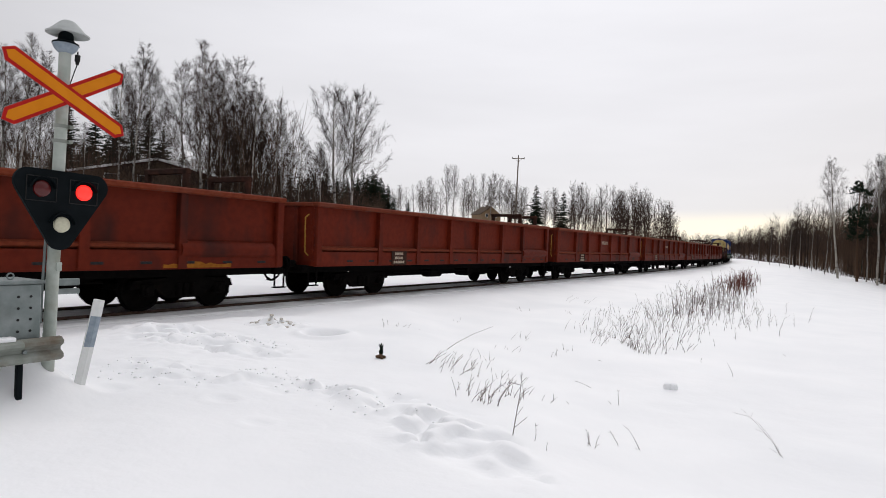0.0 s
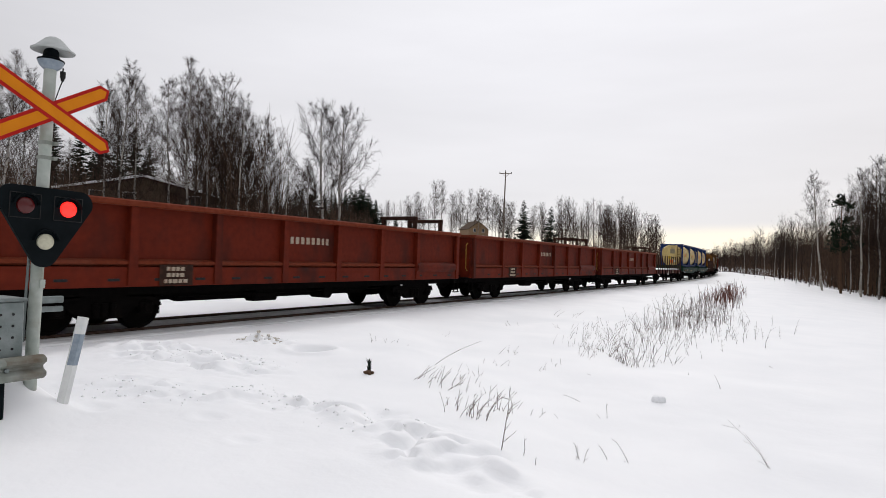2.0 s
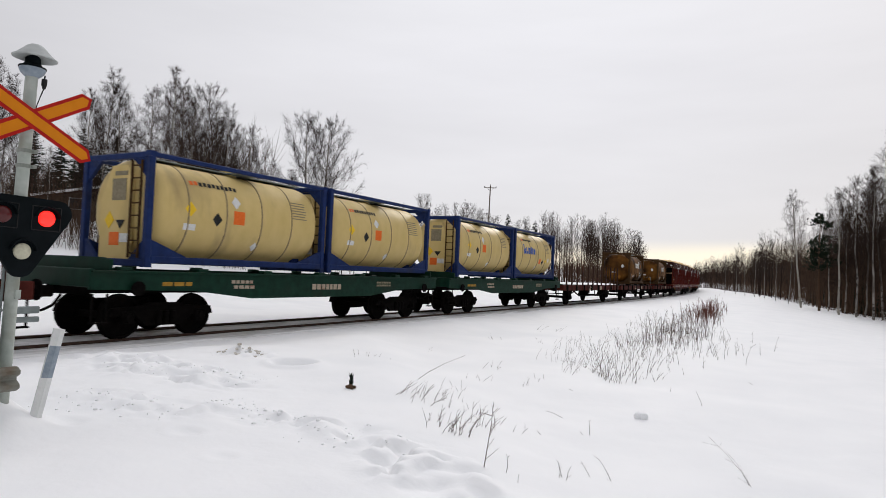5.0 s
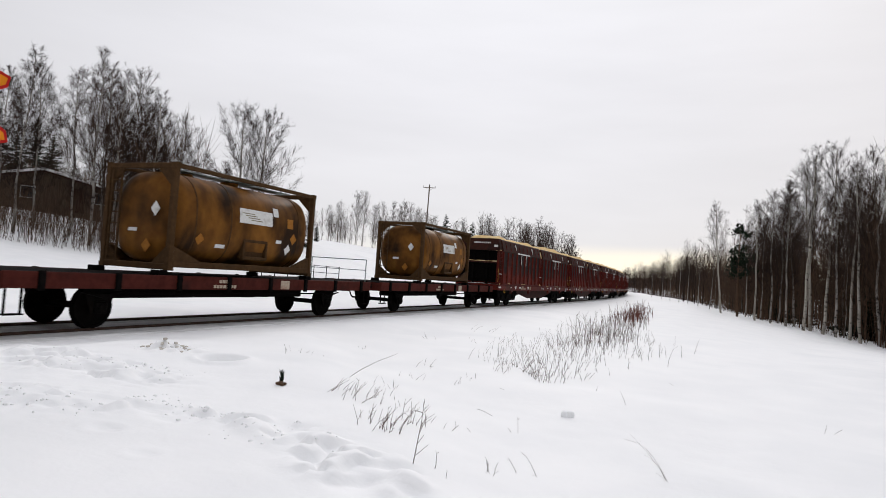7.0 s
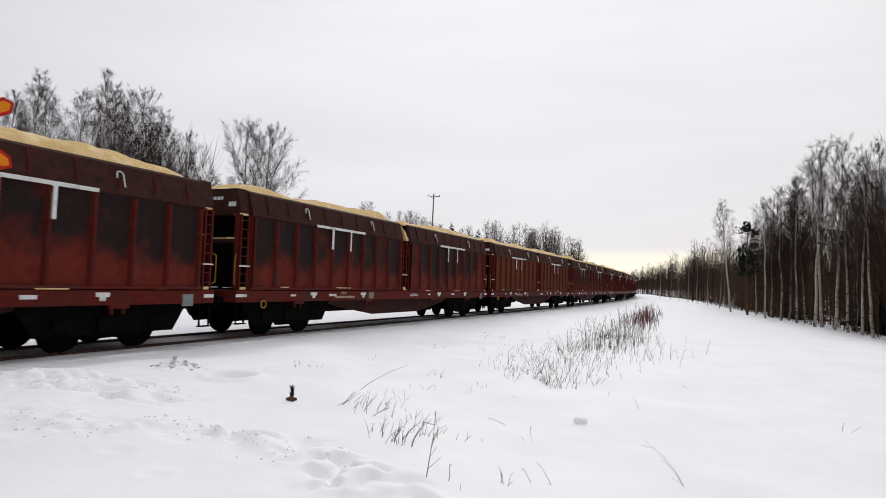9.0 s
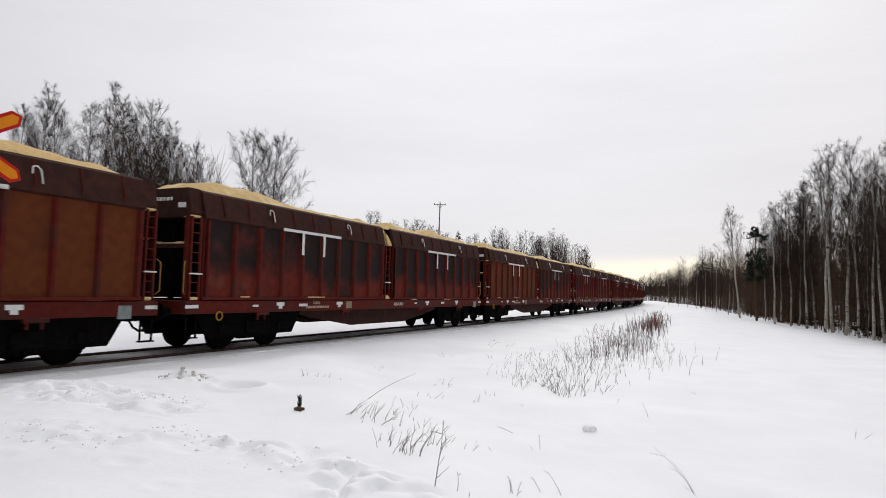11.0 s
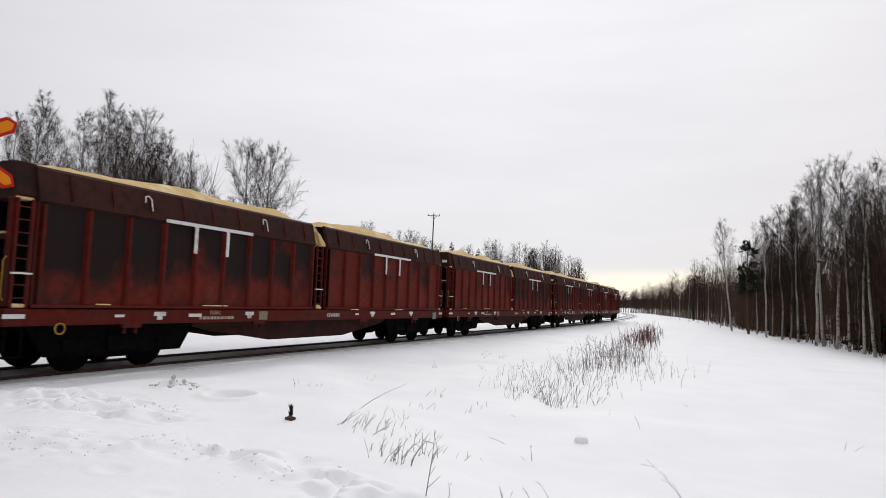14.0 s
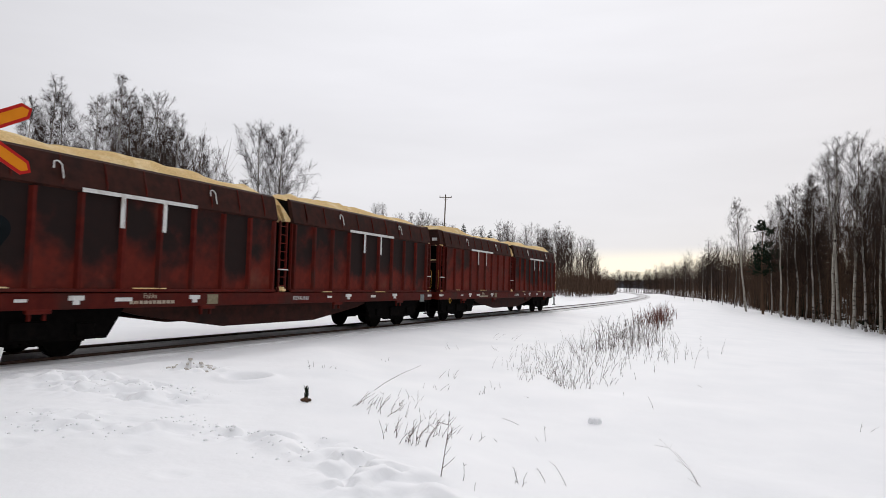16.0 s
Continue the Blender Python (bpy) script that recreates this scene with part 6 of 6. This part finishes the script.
def relay_cabinet():
    w = thing("relay_cabinet", "grey galvanised steel relay cabinet beside the signal post", "cabinet", m=pose(PX - 0.02, PY - 0.745, -0.05))
    part("body", Geo().box(0, 0.2, 0.94, 0.5, 0.66, 0.60, 0, 0.012), GALV, w)
    part("lid", Geo().box(0, 0.2, 1.255, 0.54, 0.70, 0.03, 0, 0.01), GALV, w)
    part("base", Geo().box(-0.16, 0.2, 0.45, 0.16, 0.5, 0.44), GALV, w)
    holes = Geo()
    for r in range(5):
        for c in range(2):
            holes.tube((0.25, 0.34 + c * 0.10, 1.13 - r * 0.1), (0.254, 0.34 + c * 0.10, 1.13 - r * 0.1), 0.012, 0.012, 8)
    part("vent_holes", holes, BLACK, w)
    part("sticker", Geo().box(0.252, 0.05, 1.16, 0.004, 0.09, 0.10), KBLUE, w, "small blue sticker")
    for y in (0.10, 0.34):
        part("eye_bolt", Geo().pipe([(0.1, y + 0.028 * math.cos(t), 1.30 + 0.028 * math.sin(t)) for t in np.linspace(0, 6.29, 9)], 0.007), GALV, w)


def guard_rail():
    """The end of a W-profile guard rail in front of the cabinet."""
    w = thing("guard_rail", "weathered steel guard rail end on a post in the snow", "guard rail", m=pose(PX + 0.27, 3.08, 0.05))
    prof = [(x, 0.45 + (z - 0.42) * 0.72) for x, z in [(0.0, 0.42), (0.03, 0.43), (0.075, 0.47), (0.075, 0.51), (0.02, 0.56), (0.02, 0.59), (0.075, 0.64), (0.075, 0.68), (0.03, 0.715), (0.0, 0.72)]]
    outline = prof + [(x - 0.006, z) for x, z in prof[::-1]]
    rail = part("rail", Geo().slab(outline, "y", -3.4, 0.05), MOSSY, w, "mossy corrugated steel rail")
    part("lap_plate", Geo().slab([(x + 0.006, z) for x, z in outline], "y", -0.62, -0.28), MOSSY, rail, "brown-stained joint plate")
    for y in (-0.26, -2.3):
        part("rail_post", Geo().box(-0.05, y, 0.15, 0.05, 0.05, 0.9, 0, 0.008), BOARD, w)
        part("bolt", Geo().tube((0.03, y, 0.56), (0.05, y, 0.56), 0.018, 0.018, 8), GALV, rail)
    part("snow_cap", Geo().box(0.0, -0.5, 0.675, 0.1, 0.34, 0.04, 0, 0.018), SNOWCAP, w)


def far_rail():
    """The short grey plate of the barrier beyond the post."""
    x, y = -8.4, 4.45
    w = thing("barrier_plate", "short pale grey guard rail plate by the track", "guard rail", m=pose(x, y, 0))
    part("plate", Geo().box(0, 0, 1.00, 0.05, 0.42, 0.09, 0, 0.012).box(0, 0, 0.88, 0.05, 0.42, 0.07, 0, 0.012), GALV, w)
    part("plate_post", Geo().box(-0.03, -0.12, 0.45, 0.05, 0.08, 1.1), GALV, w)


def delineator():
    w = thing("road_delineator", "leaning white plastic road marker post with grey reflector", "marker post", m=pose(-6.15, 3.42, 0.12, -9, 5, 0))
    part("post", Geo().slab([(-0.035, -0.03), (0.02, -0.055), (0.035, 0.0), (0.02, 0.055), (-0.035, 0.03)], "z", -0.2, 0.90), MAT_WHITE, w)
    part("reflector", Geo().slab([(0.023, -0.052), (0.039, 0.0), (0.023, 0.052), (0.018, 0.05), (0.018, -0.05)], "z", 0.44, 0.74), REFLEX, w, "grey reflector band")


crossing_signal()
relay_cabinet()
guard_rail()
far_rail()
delineator()


# ---- buildings and the power line on the slope ----
def window(parent, x, y, z, wd, ht, axis):
    g, p = Geo(), Geo()
    if axis == "y":
        g.box(x, y, z, wd + 0.16, 0.08, ht + 0.16, 0, 0.01)
        p.box(x, y - 0.045, z, wd, 0.02, ht)
    else:
        g.box(x, y, z, 0.08, wd + 0.16, ht + 0.16, 0, 0.01)
        p.box(x + 0.045, y, z, 0.02, wd, ht)
    fr = part("window", g, MAT_WHITE, parent)
    part("pane", p, GLASS, fr, "dark window pane")


def farmhouse():
    x, y = polar(27.6, 155)
    z = float(ground_height(x, y))
    w = thing("farmhouse", "yellow-brown wooden house with a snowy gable roof on the hill", "house", m=pose(x, y, z + 0.3, 0, 0, 50) @ Matrix.Scale(0.62, 4))
    body = part("wall", Geo().slab([(-4, -2.5), (4, -2.5), (4, 4.6), (0, 7.4), (-4, 4.6)], "y", -5, 5), PLASTER, w)
    for s in (-1, 1):
        m = Geo().slab([(s * 4.6, 4.35), (s * 4.5, 4.15), (0, 7.35), (0, 7.7)], "y", -5.5, 5.5)
        part("roof", m, SNOWCAP if s > 0 else SHED, w, "snow-covered roof slope" if s > 0 else "")
    for dx in (-1.8, 1.8):
        for dz in (1.4, 3.9):
            window(body, dx, -5.02, dz, 0.9, 1.2, "y")
    for dy in (-3, 0, 3):
        window(body, 4.02, dy, 1.6, 0.9, 1.2, "x")
    part("chimney", Geo().box(0.8, 1, 7.6, 0.7, 0.7, 1.4, 0, 0.02), SHED, w)


def shed():
    """A wide low-gabled house, its gable to the railway, half hidden by the birches."""
    x, y = polar(55.7, 72)
    z = float(ground_height(x, y))
    top = 1.68 + 0.103 * 72 - z
    eave = top - 1.55
    w = thing("long_shed", "long brown timber shed with snow on its low roof", "shed", m=pose(x, y, z, 0, 0, 56))
    body = part("wall", Geo().slab([(-7.1, -1.5), (7.1, -1.5), (7.1, eave), (0, top - 0.25), (-7.1, eave)], "y", 0, 12), SHED, w)
    for s in (-1, 1):
        part("roof", Geo().slab([(s * 7.9, eave - 0.30), (s * 7.9, eave - 0.46), (0, top - 0.24), (0, top - 0.06)], "y", -0.8, 12.6), SHEDRUST, w)
        part("roof_snow", Geo().slab([(s * 7.95, eave - 0.08), (s * 7.9, eave - 0.29), (0, top - 0.05), (0, top + 0.2)], "y", -0.82, 12.6), SNOWCAP, w, "snow on the roof")
    part("door", Geo().box(2.9, -0.03, 1.3, 1.3, 0.06, 2.4, 0, 0.02), SHEDRUST, body)
    for dx in (-4.2, -1.2, 5.0):
        window(body, dx, -0.02, 1.7, 1.1, 1.0, "y")


def power_pole():
    x, y = polar(25.0, 150)
    z = float(ground_height(x, y))
    top = 1.68 + 0.139 * 150 - z
    w = thing("power_pole", "tall wooden power pole with one crossarm and insulators", "utility pole", m=pose(x, y, z, 0, 0.8, 20))
    part("mast", Geo().tube((0, 0, -0.5), (0, 0, top), 0.20, 0.13, 12), WOODPOLE, w)
    part("crossarm", Geo().box(0, 0, top - 0.5, 2.9, 0.14, 0.16, 0, 0.02).bar((-0.8, 0, top - 0.55), (0, 0, top - 1.3), 0.07).bar((0.8, 0, top - 0.55), (0, 0, top - 1.3), 0.07), WOODPOLE, w)
    for dx in (-1.35, 0.0, 1.35):
        part("insulator", Geo().turned([(0.03, 0), (0.09, 0.05), (0.06, 0.12), (0.09, 0.18), (0.05, 0.28), (0.0, 0.33)], "z", 10, at=(dx, 0, top - 0.42 + (0.42 if dx == 0 else 0))), BOARD, w)
    return Vector((x, y, z + top))


def farm_fence():
    """A thin wire-and-pipe enclosure on the slope."""
    w = thing("pipe_fence", "thin dark pipe fence standing in the snow on the slope", "fence")
    for k in range(7):
        x, y = polar(39.0 - k * 1.1, 46 + k * 0.8)
        z = float(ground_height(x, y))
        part("fence_post", Geo().tube((x, y, z - 0.3), (x, y, z + 1.5), 0.03, 0.03, 8), BOARD, w)
        if k:
            for h in (0.5, 0.95, 1.45):
                part("fence_rail", Geo().tube((px, py, pz + h), (x, y, z + h), 0.02, 0.02, 6), BOARD, w)
        px, py, pz = x, y, z


farmhouse()
shed()
power_pole()
farm_fence()


# ---- dry stems in the snow ----
def stems(name, label, places, material, rng, thick=0.004):
    """One clump: stems of (x, y, height, lean east, lean north, side shoots)."""
    a, b, r, q = [], [], [], []
    for x, y, h, lx, ly, shoots in places:
        p = np.array([x, y, float(ground_height(x, y)) - 0.03])
        way = np.array([lx, ly, 1.0])
        for k in range(3):
            e = p + way * h / 3
            a.append(p), b.append(e), r.append(thick * (1 - 0.22 * k)), q.append(thick * (0.78 - 0.22 * k))
            for _ in range(shoots):
                c = p + (e - p) * rng.uniform(0.2, 1)
                d = np.array([rng.normal(lx, 0.45), rng.normal(ly, 0.45), rng.uniform(0.2, 0.9)])
                a.append(c), b.append(c + d * h * rng.uniform(0.12, 0.3)), r.append(thick * 0.6), q.append(thick * 0.35)
            way = way + np.array([rng.normal(lx * 0.3, 0.10), rng.normal(ly * 0.3, 0.10), -0.05])
            p = e
    v, f = rods(a, b, r, q, 4)
    return tagged(new(name, raw_mesh(name, v, f, material)), label, "dry plant", "dry plants in the snow")


rng = np.random.default_rng(21)


# reeds in the ditch: the near ones singly, the far ones together; x, y, count, scatter, height, lean to the right
for x, y, n, sp, h, lean in ((-3.13, 5.9, 10, 0.12, 0.30, 0.15), (-3.02, 6.05, 9, 0.14, 0.32, 0.40), (-3.13, 6.63, 8, 0.15, 0.28, 0.25), (-3.3, 6.2, 8, 0.14, 0.27, 0.10), (-4.56, 7.44, 9, 0.13, 0.26, 0.6),
                             (-4.2, 7.3, 9, 0.16, 0.26, 0.6), (-4.19, 7.7, 9, 0.18, 0.22, 0.4), (-3.75, 7.5, 7, 0.2, 0.2, 0.4), (-4.36, 8.81, 7, 0.15, 0.2, 0.2), (-4.85, 10.36, 5, 0.14, 0.18, 0.4), (-5.47, 12.18, 5, 0.16, 0.22, 0.3),
                             (-4.04, 10.46, 4, 0.08, 0.19, 0.1), (-4.04, 10.94, 4, 0.10, 0.16, -0.3), (-3.0, 7.0, 4, 0.2, 0.15, 0.1), (-7.15, 9.78, 5, 0.10, 0.17, -0.2), (-6.84, 10.03, 4, 0.12, 0.13, 0.3), (-7.94, 13.7, 4, 0.12, 0.13, 0.3),
                             (-6.81, 18.76, 5, 0.2, 0.2, -0.2), (-7.88, 22.61, 5, 0.25, 0.34, 0.6), (-8.02, 17.93, 4, 0.15, 0.22, -0.4), (-5.79, 18.93, 8, 0.25, 0.42, 0.35), (-4.7, 14.6, 12, 0.3, 0.36, 0.1), (-5.2, 17.0, 12, 0.35, 0.4, 0.15), (-4.2, 13.3, 12, 0.3, 0.36, 0.1)):
    for _ in range(n):
        stems("dry_reed", "short dry reed stalk poking out of the snow", [(x + rng.normal(0, sp), y + rng.normal(0, sp), rng.uniform(0.4, 1.0) * h, rng.normal(lean, 0.3), rng.normal(0, 0.3), int(rng.integers(2)) if h > 0.21 else 0)], REED, rng, 0.0036)
far_stalks, far_willow, far_russet = [], [], []
for k in range(560):
    u, s = rng.uniform(0, 1) ** 1.2, rng.normal(0, 1)
    y = 12.0 + u * 17
    x = np.interp(y, (12, 14, 19, 23, 29), (-2.95, -3.5, -4.0, -3.6, -4.3)) + s * np.interp(y, (12, 14, 20, 29), (0.3, 0.75, 1.0, 0.8))
    far_stalks.append((x, y + abs(s) * 0.6, rng.uniform(0.3, 1.0) * (0.30 + 0.026 * (y - 12)), rng.normal(0.05, 0.22), rng.normal(0, 0.2), int(rng.integers(2))))
for k in range(46):
    x, y = rng.normal(-2.4, 0.7), rng.uniform(17, 26)
    far_stalks.append((x, y, rng.uniform(0.2, 0.55), rng.normal(0.05, 0.12), rng.normal(0, 0.12), 1))
for k in range(110):
    u = rng.uniform(0, 1)
    far_willow.append((-3.8 - 0.5 * u + rng.normal(0, 0.55), 20 + u * 17, rng.uniform(0.45, 1.0) * 1.15, rng.normal(0, 0.10), rng.normal(0, 0.10), 2))
for k in range(150):
    u = rng.uniform(0, 1)
    far_russet.append((-4.6 - 0.9 * u + rng.normal(0, 0.5), 37 + u * 17, rng.uniform(0.5, 1.1) * 0.95, rng.normal(0, 0.15), rng.normal(0, 0.15), 2))
for name, label, rows, mat, th in (("dry_stalks", "dry brown stalks in the snowy ditch", far_stalks, REED, 0.0042), ("willow_scrub", "leafless grey-brown willow scrub by the ditch", far_willow, REED, 0.0065),
                                   ("russet_scrub", "russet leafless twigs at the end of the ditch", far_russet, RUSSET, 0.013)):
    tagged(stems(name, label, rows, mat, rng, th), kind="stuff")
# single twigs in the foreground
for x, y, h, lx, ly, n, th in ((-2.29, 5.02, 0.60, 0.12, 0.05, 3, 0.0046), (-1.76, 5.55, 0.17, -0.3, 0, 2, 0.0028), (-1.72, 5.5, 0.16, 0.25, 0, 1, 0.0026), (-1.80, 5.58, 0.15, 0.0, 0.1, 1, 0.0026), (-1.64, 6.03, 0.16, -0.5, 0, 1, 0.003),
                               (-1.46, 6.11, 0.22, -0.5, 0, 1, 0.003), (-0.30, 6.77, 0.44, -0.72, 0.1, 2, 0.0019), (-0.33, 6.80, 0.34, -0.45, 0.1, 1, 0.0017), (-2.16, 7.82, 0.23, -0.05, 0, 1, 0.003), (-2.22, 7.78, 0.08, -0.6, 0, 0, 0.003),
                               (-2.69, 8.56, 0.10, -2.2, 0, 1, 0.003), (-3.12, 10.48, 0.05, -2.4, 0, 0, 0.0035), (-1.21, 10.66, 0.25, -0.25, 0, 0, 0.003), (-0.65, 14.25, 0.08, -1.2, 0, 1, 0.0035), (-2.81, 7.32, 0.13, -0.05, 0, 0, 0.003),
                               (-2.62, 7.4, 0.08, -0.7, 0, 0, 0.0028), (-2.12, 5.1, 0.20, 0.2, 0, 1, 0.003), (-1.95, 4.95, 0.1, 0.1, 0.1, 1, 0.0026), (1.6, 11.0, 0.16, 0.1, 0.2, 1, 0.003), (1.72, 11.1, 0.12, 0.8, 0.2, 0, 0.003), (-1.9, 12.0, 0.12, 0.1, 0, 0, 0.003)):
    stems("dry_twig", "single thin leafless twig standing in the snow", [(x, y, h, lx, ly, n)], REED, rng, th)
stems("bent_reed", "long bent dry reed arching over the snow", [(-5.06, 8.47, 0.42, 1.1, 0.9, 0)], REED, rng, 0.0045)
# the little spruce top in its melted hollow
g = Geo()
sx, sy = -5.36, 7.22
sz = float(ground_height(sx, sy))
for k in range(46):
    t, h = rng.uniform(0, 6.28), rng.uniform(0.0, 0.15)
    g.tube((sx, sy, sz + h), (sx + 0.035 * math.cos(t), sy + 0.035 * math.sin(t), sz + h + 0.05), 0.006, 0.003, 4)
part("spruce_sapling", g.tube((sx, sy, sz - 0.1), (sx, sy, sz + 0.17), 0.006, 0.004, 6), NEEDLE, None)
tagged(bpy.data.objects["spruce_sapling"], "tiny spruce sapling sticking out of the snow", "sapling")
lump = Geo()
for k in range(16):
    lump.box(sx + 0.03 + rng.normal(0, 0.03), sy - 0.05 + rng.normal(0, 0.03), sz + 0.01 + rng.uniform(0, 0.02), 0.05, 0.04, 0.035, 0, 0.012, Matrix.Rotation(rng.uniform(0, 3), 3, "Z"))
tagged(part("bare_earth", lump, PBARK), "patch of brown earth beside the sapling", "earth", kind="stuff")
balls = Geo()
for k in range(4):
    x, y = -1.87 + rng.normal(0, 0.05), 9.25 + rng.normal(0, 0.05)
    balls.turned([(0.0, -0.06), (0.05, -0.03), (0.06, 0.02), (0.04, 0.055), (0.0, 0.07)], "z", 9, at=(x, y, float(ground_height(x, y)) + 0.02))
tagged(part("snow_lump", balls, SNOWCAP, smooth=True), "small heap of fallen snow lumps", "snow lump", kind="stuff")
# crumbled snow on the ploughed heap and the trodden trail
crumbs, cf = [], []
for cx, cy, sx2, sy2, turn, count in ((-7.8, 6.5, 0.75, 0.32, 0.2, 130), (-4.7, 5.25, 0.75, 0.22, -0.1, 110), (-3.6, 4.9, 0.35, 0.2, 0.0, 40), (-8.7, 8.4, 0.4, 0.25, 0.0, 70), (-6.3, 4.4, 0.5, 0.25, 0.2, 60)):
    for _ in range(count):
        u, w = np.clip(rng.normal(0, sx2), -1.6 * sx2, 1.6 * sx2), np.clip(rng.normal(0, sy2), -1.6 * sy2, 1.6 * sy2)
        x, y = cx + u * math.cos(turn) - w * math.sin(turn), cy + u * math.sin(turn) + w * math.cos(turn)
        r = 0.008 + 0.020 * rng.uniform(0, 1) ** 3
        z = float(ground_height(x, y)) - r * 0.1
        base, a0 = len(crumbs), rng.uniform(0, 6.28)
        for level, wide in ((-0.7, 0.6), (0.1, 1.0), (0.65, 0.6)):
            for k in range(6):
                q = r * wide * rng.uniform(0.75, 1.25)
                crumbs.append((x + q * math.cos(a0 + k * 1.047), y + q * math.sin(a0 + k * 1.047), z + r * level))
        crumbs.append((x, y, z + r * 0.85))
        for ring in (0, 6):
            cf += [(base + ring + k, base + ring + (k + 1) % 6, base + ring + 6 + (k + 1) % 6, base + ring + 6 + k) for k in range(6)]
        cf += [(base + 12 + k, base + 12 + (k + 1) % 6, base + 18) for k in range(6)]
me = bpy.data.meshes.new("snow_crumbs")
me.from_pydata(crumbs, [], cf)
me.materials.append(SNOWCAP)
me.polygons.foreach_set("use_smooth", [True] * len(me.polygons))
tagged(new("snow_crumbs", me), "crumbled lumps of snow on the ploughed bank", "snow crumbs", kind="stuff")
dirt = Geo()
for k in range(26):
    x, y = -8.75 + rng.normal(0, 0.28), 8.43 + rng.normal(0, 0.16)
    dirt.box(x, y, float(ground_height(x, y)) + 0.005, 0.07, 0.05, 0.04, 0, 0.012, Matrix.Rotation(rng.uniform(0, 3), 3, "Z"))
tagged(part("dirty_clods", dirt, surface("dirty_snow", ((0.45, 0.41, 0.35), (0.70, 0.67, 0.62)), 9, rough=0.9)), "dirty snow clods beside the track", "snow clods", kind="stuff")


# ---- the moving train ----
def motions():
    """Every wagon and its load runs along the line, round the bend and down the straight."""
    times, run = zip(*RUN)
    for ob, place, lift in TRAIN:
        rows = []
        for k in range(33):
            x, y, a = track_point(place - float(np.interp(k / 2, times, run)))
            rows.append((k / 2, pose(x, y, RAIL_Z + lift, 0, 0, math.degrees(a))))
        walk(ob, rows)


motions()
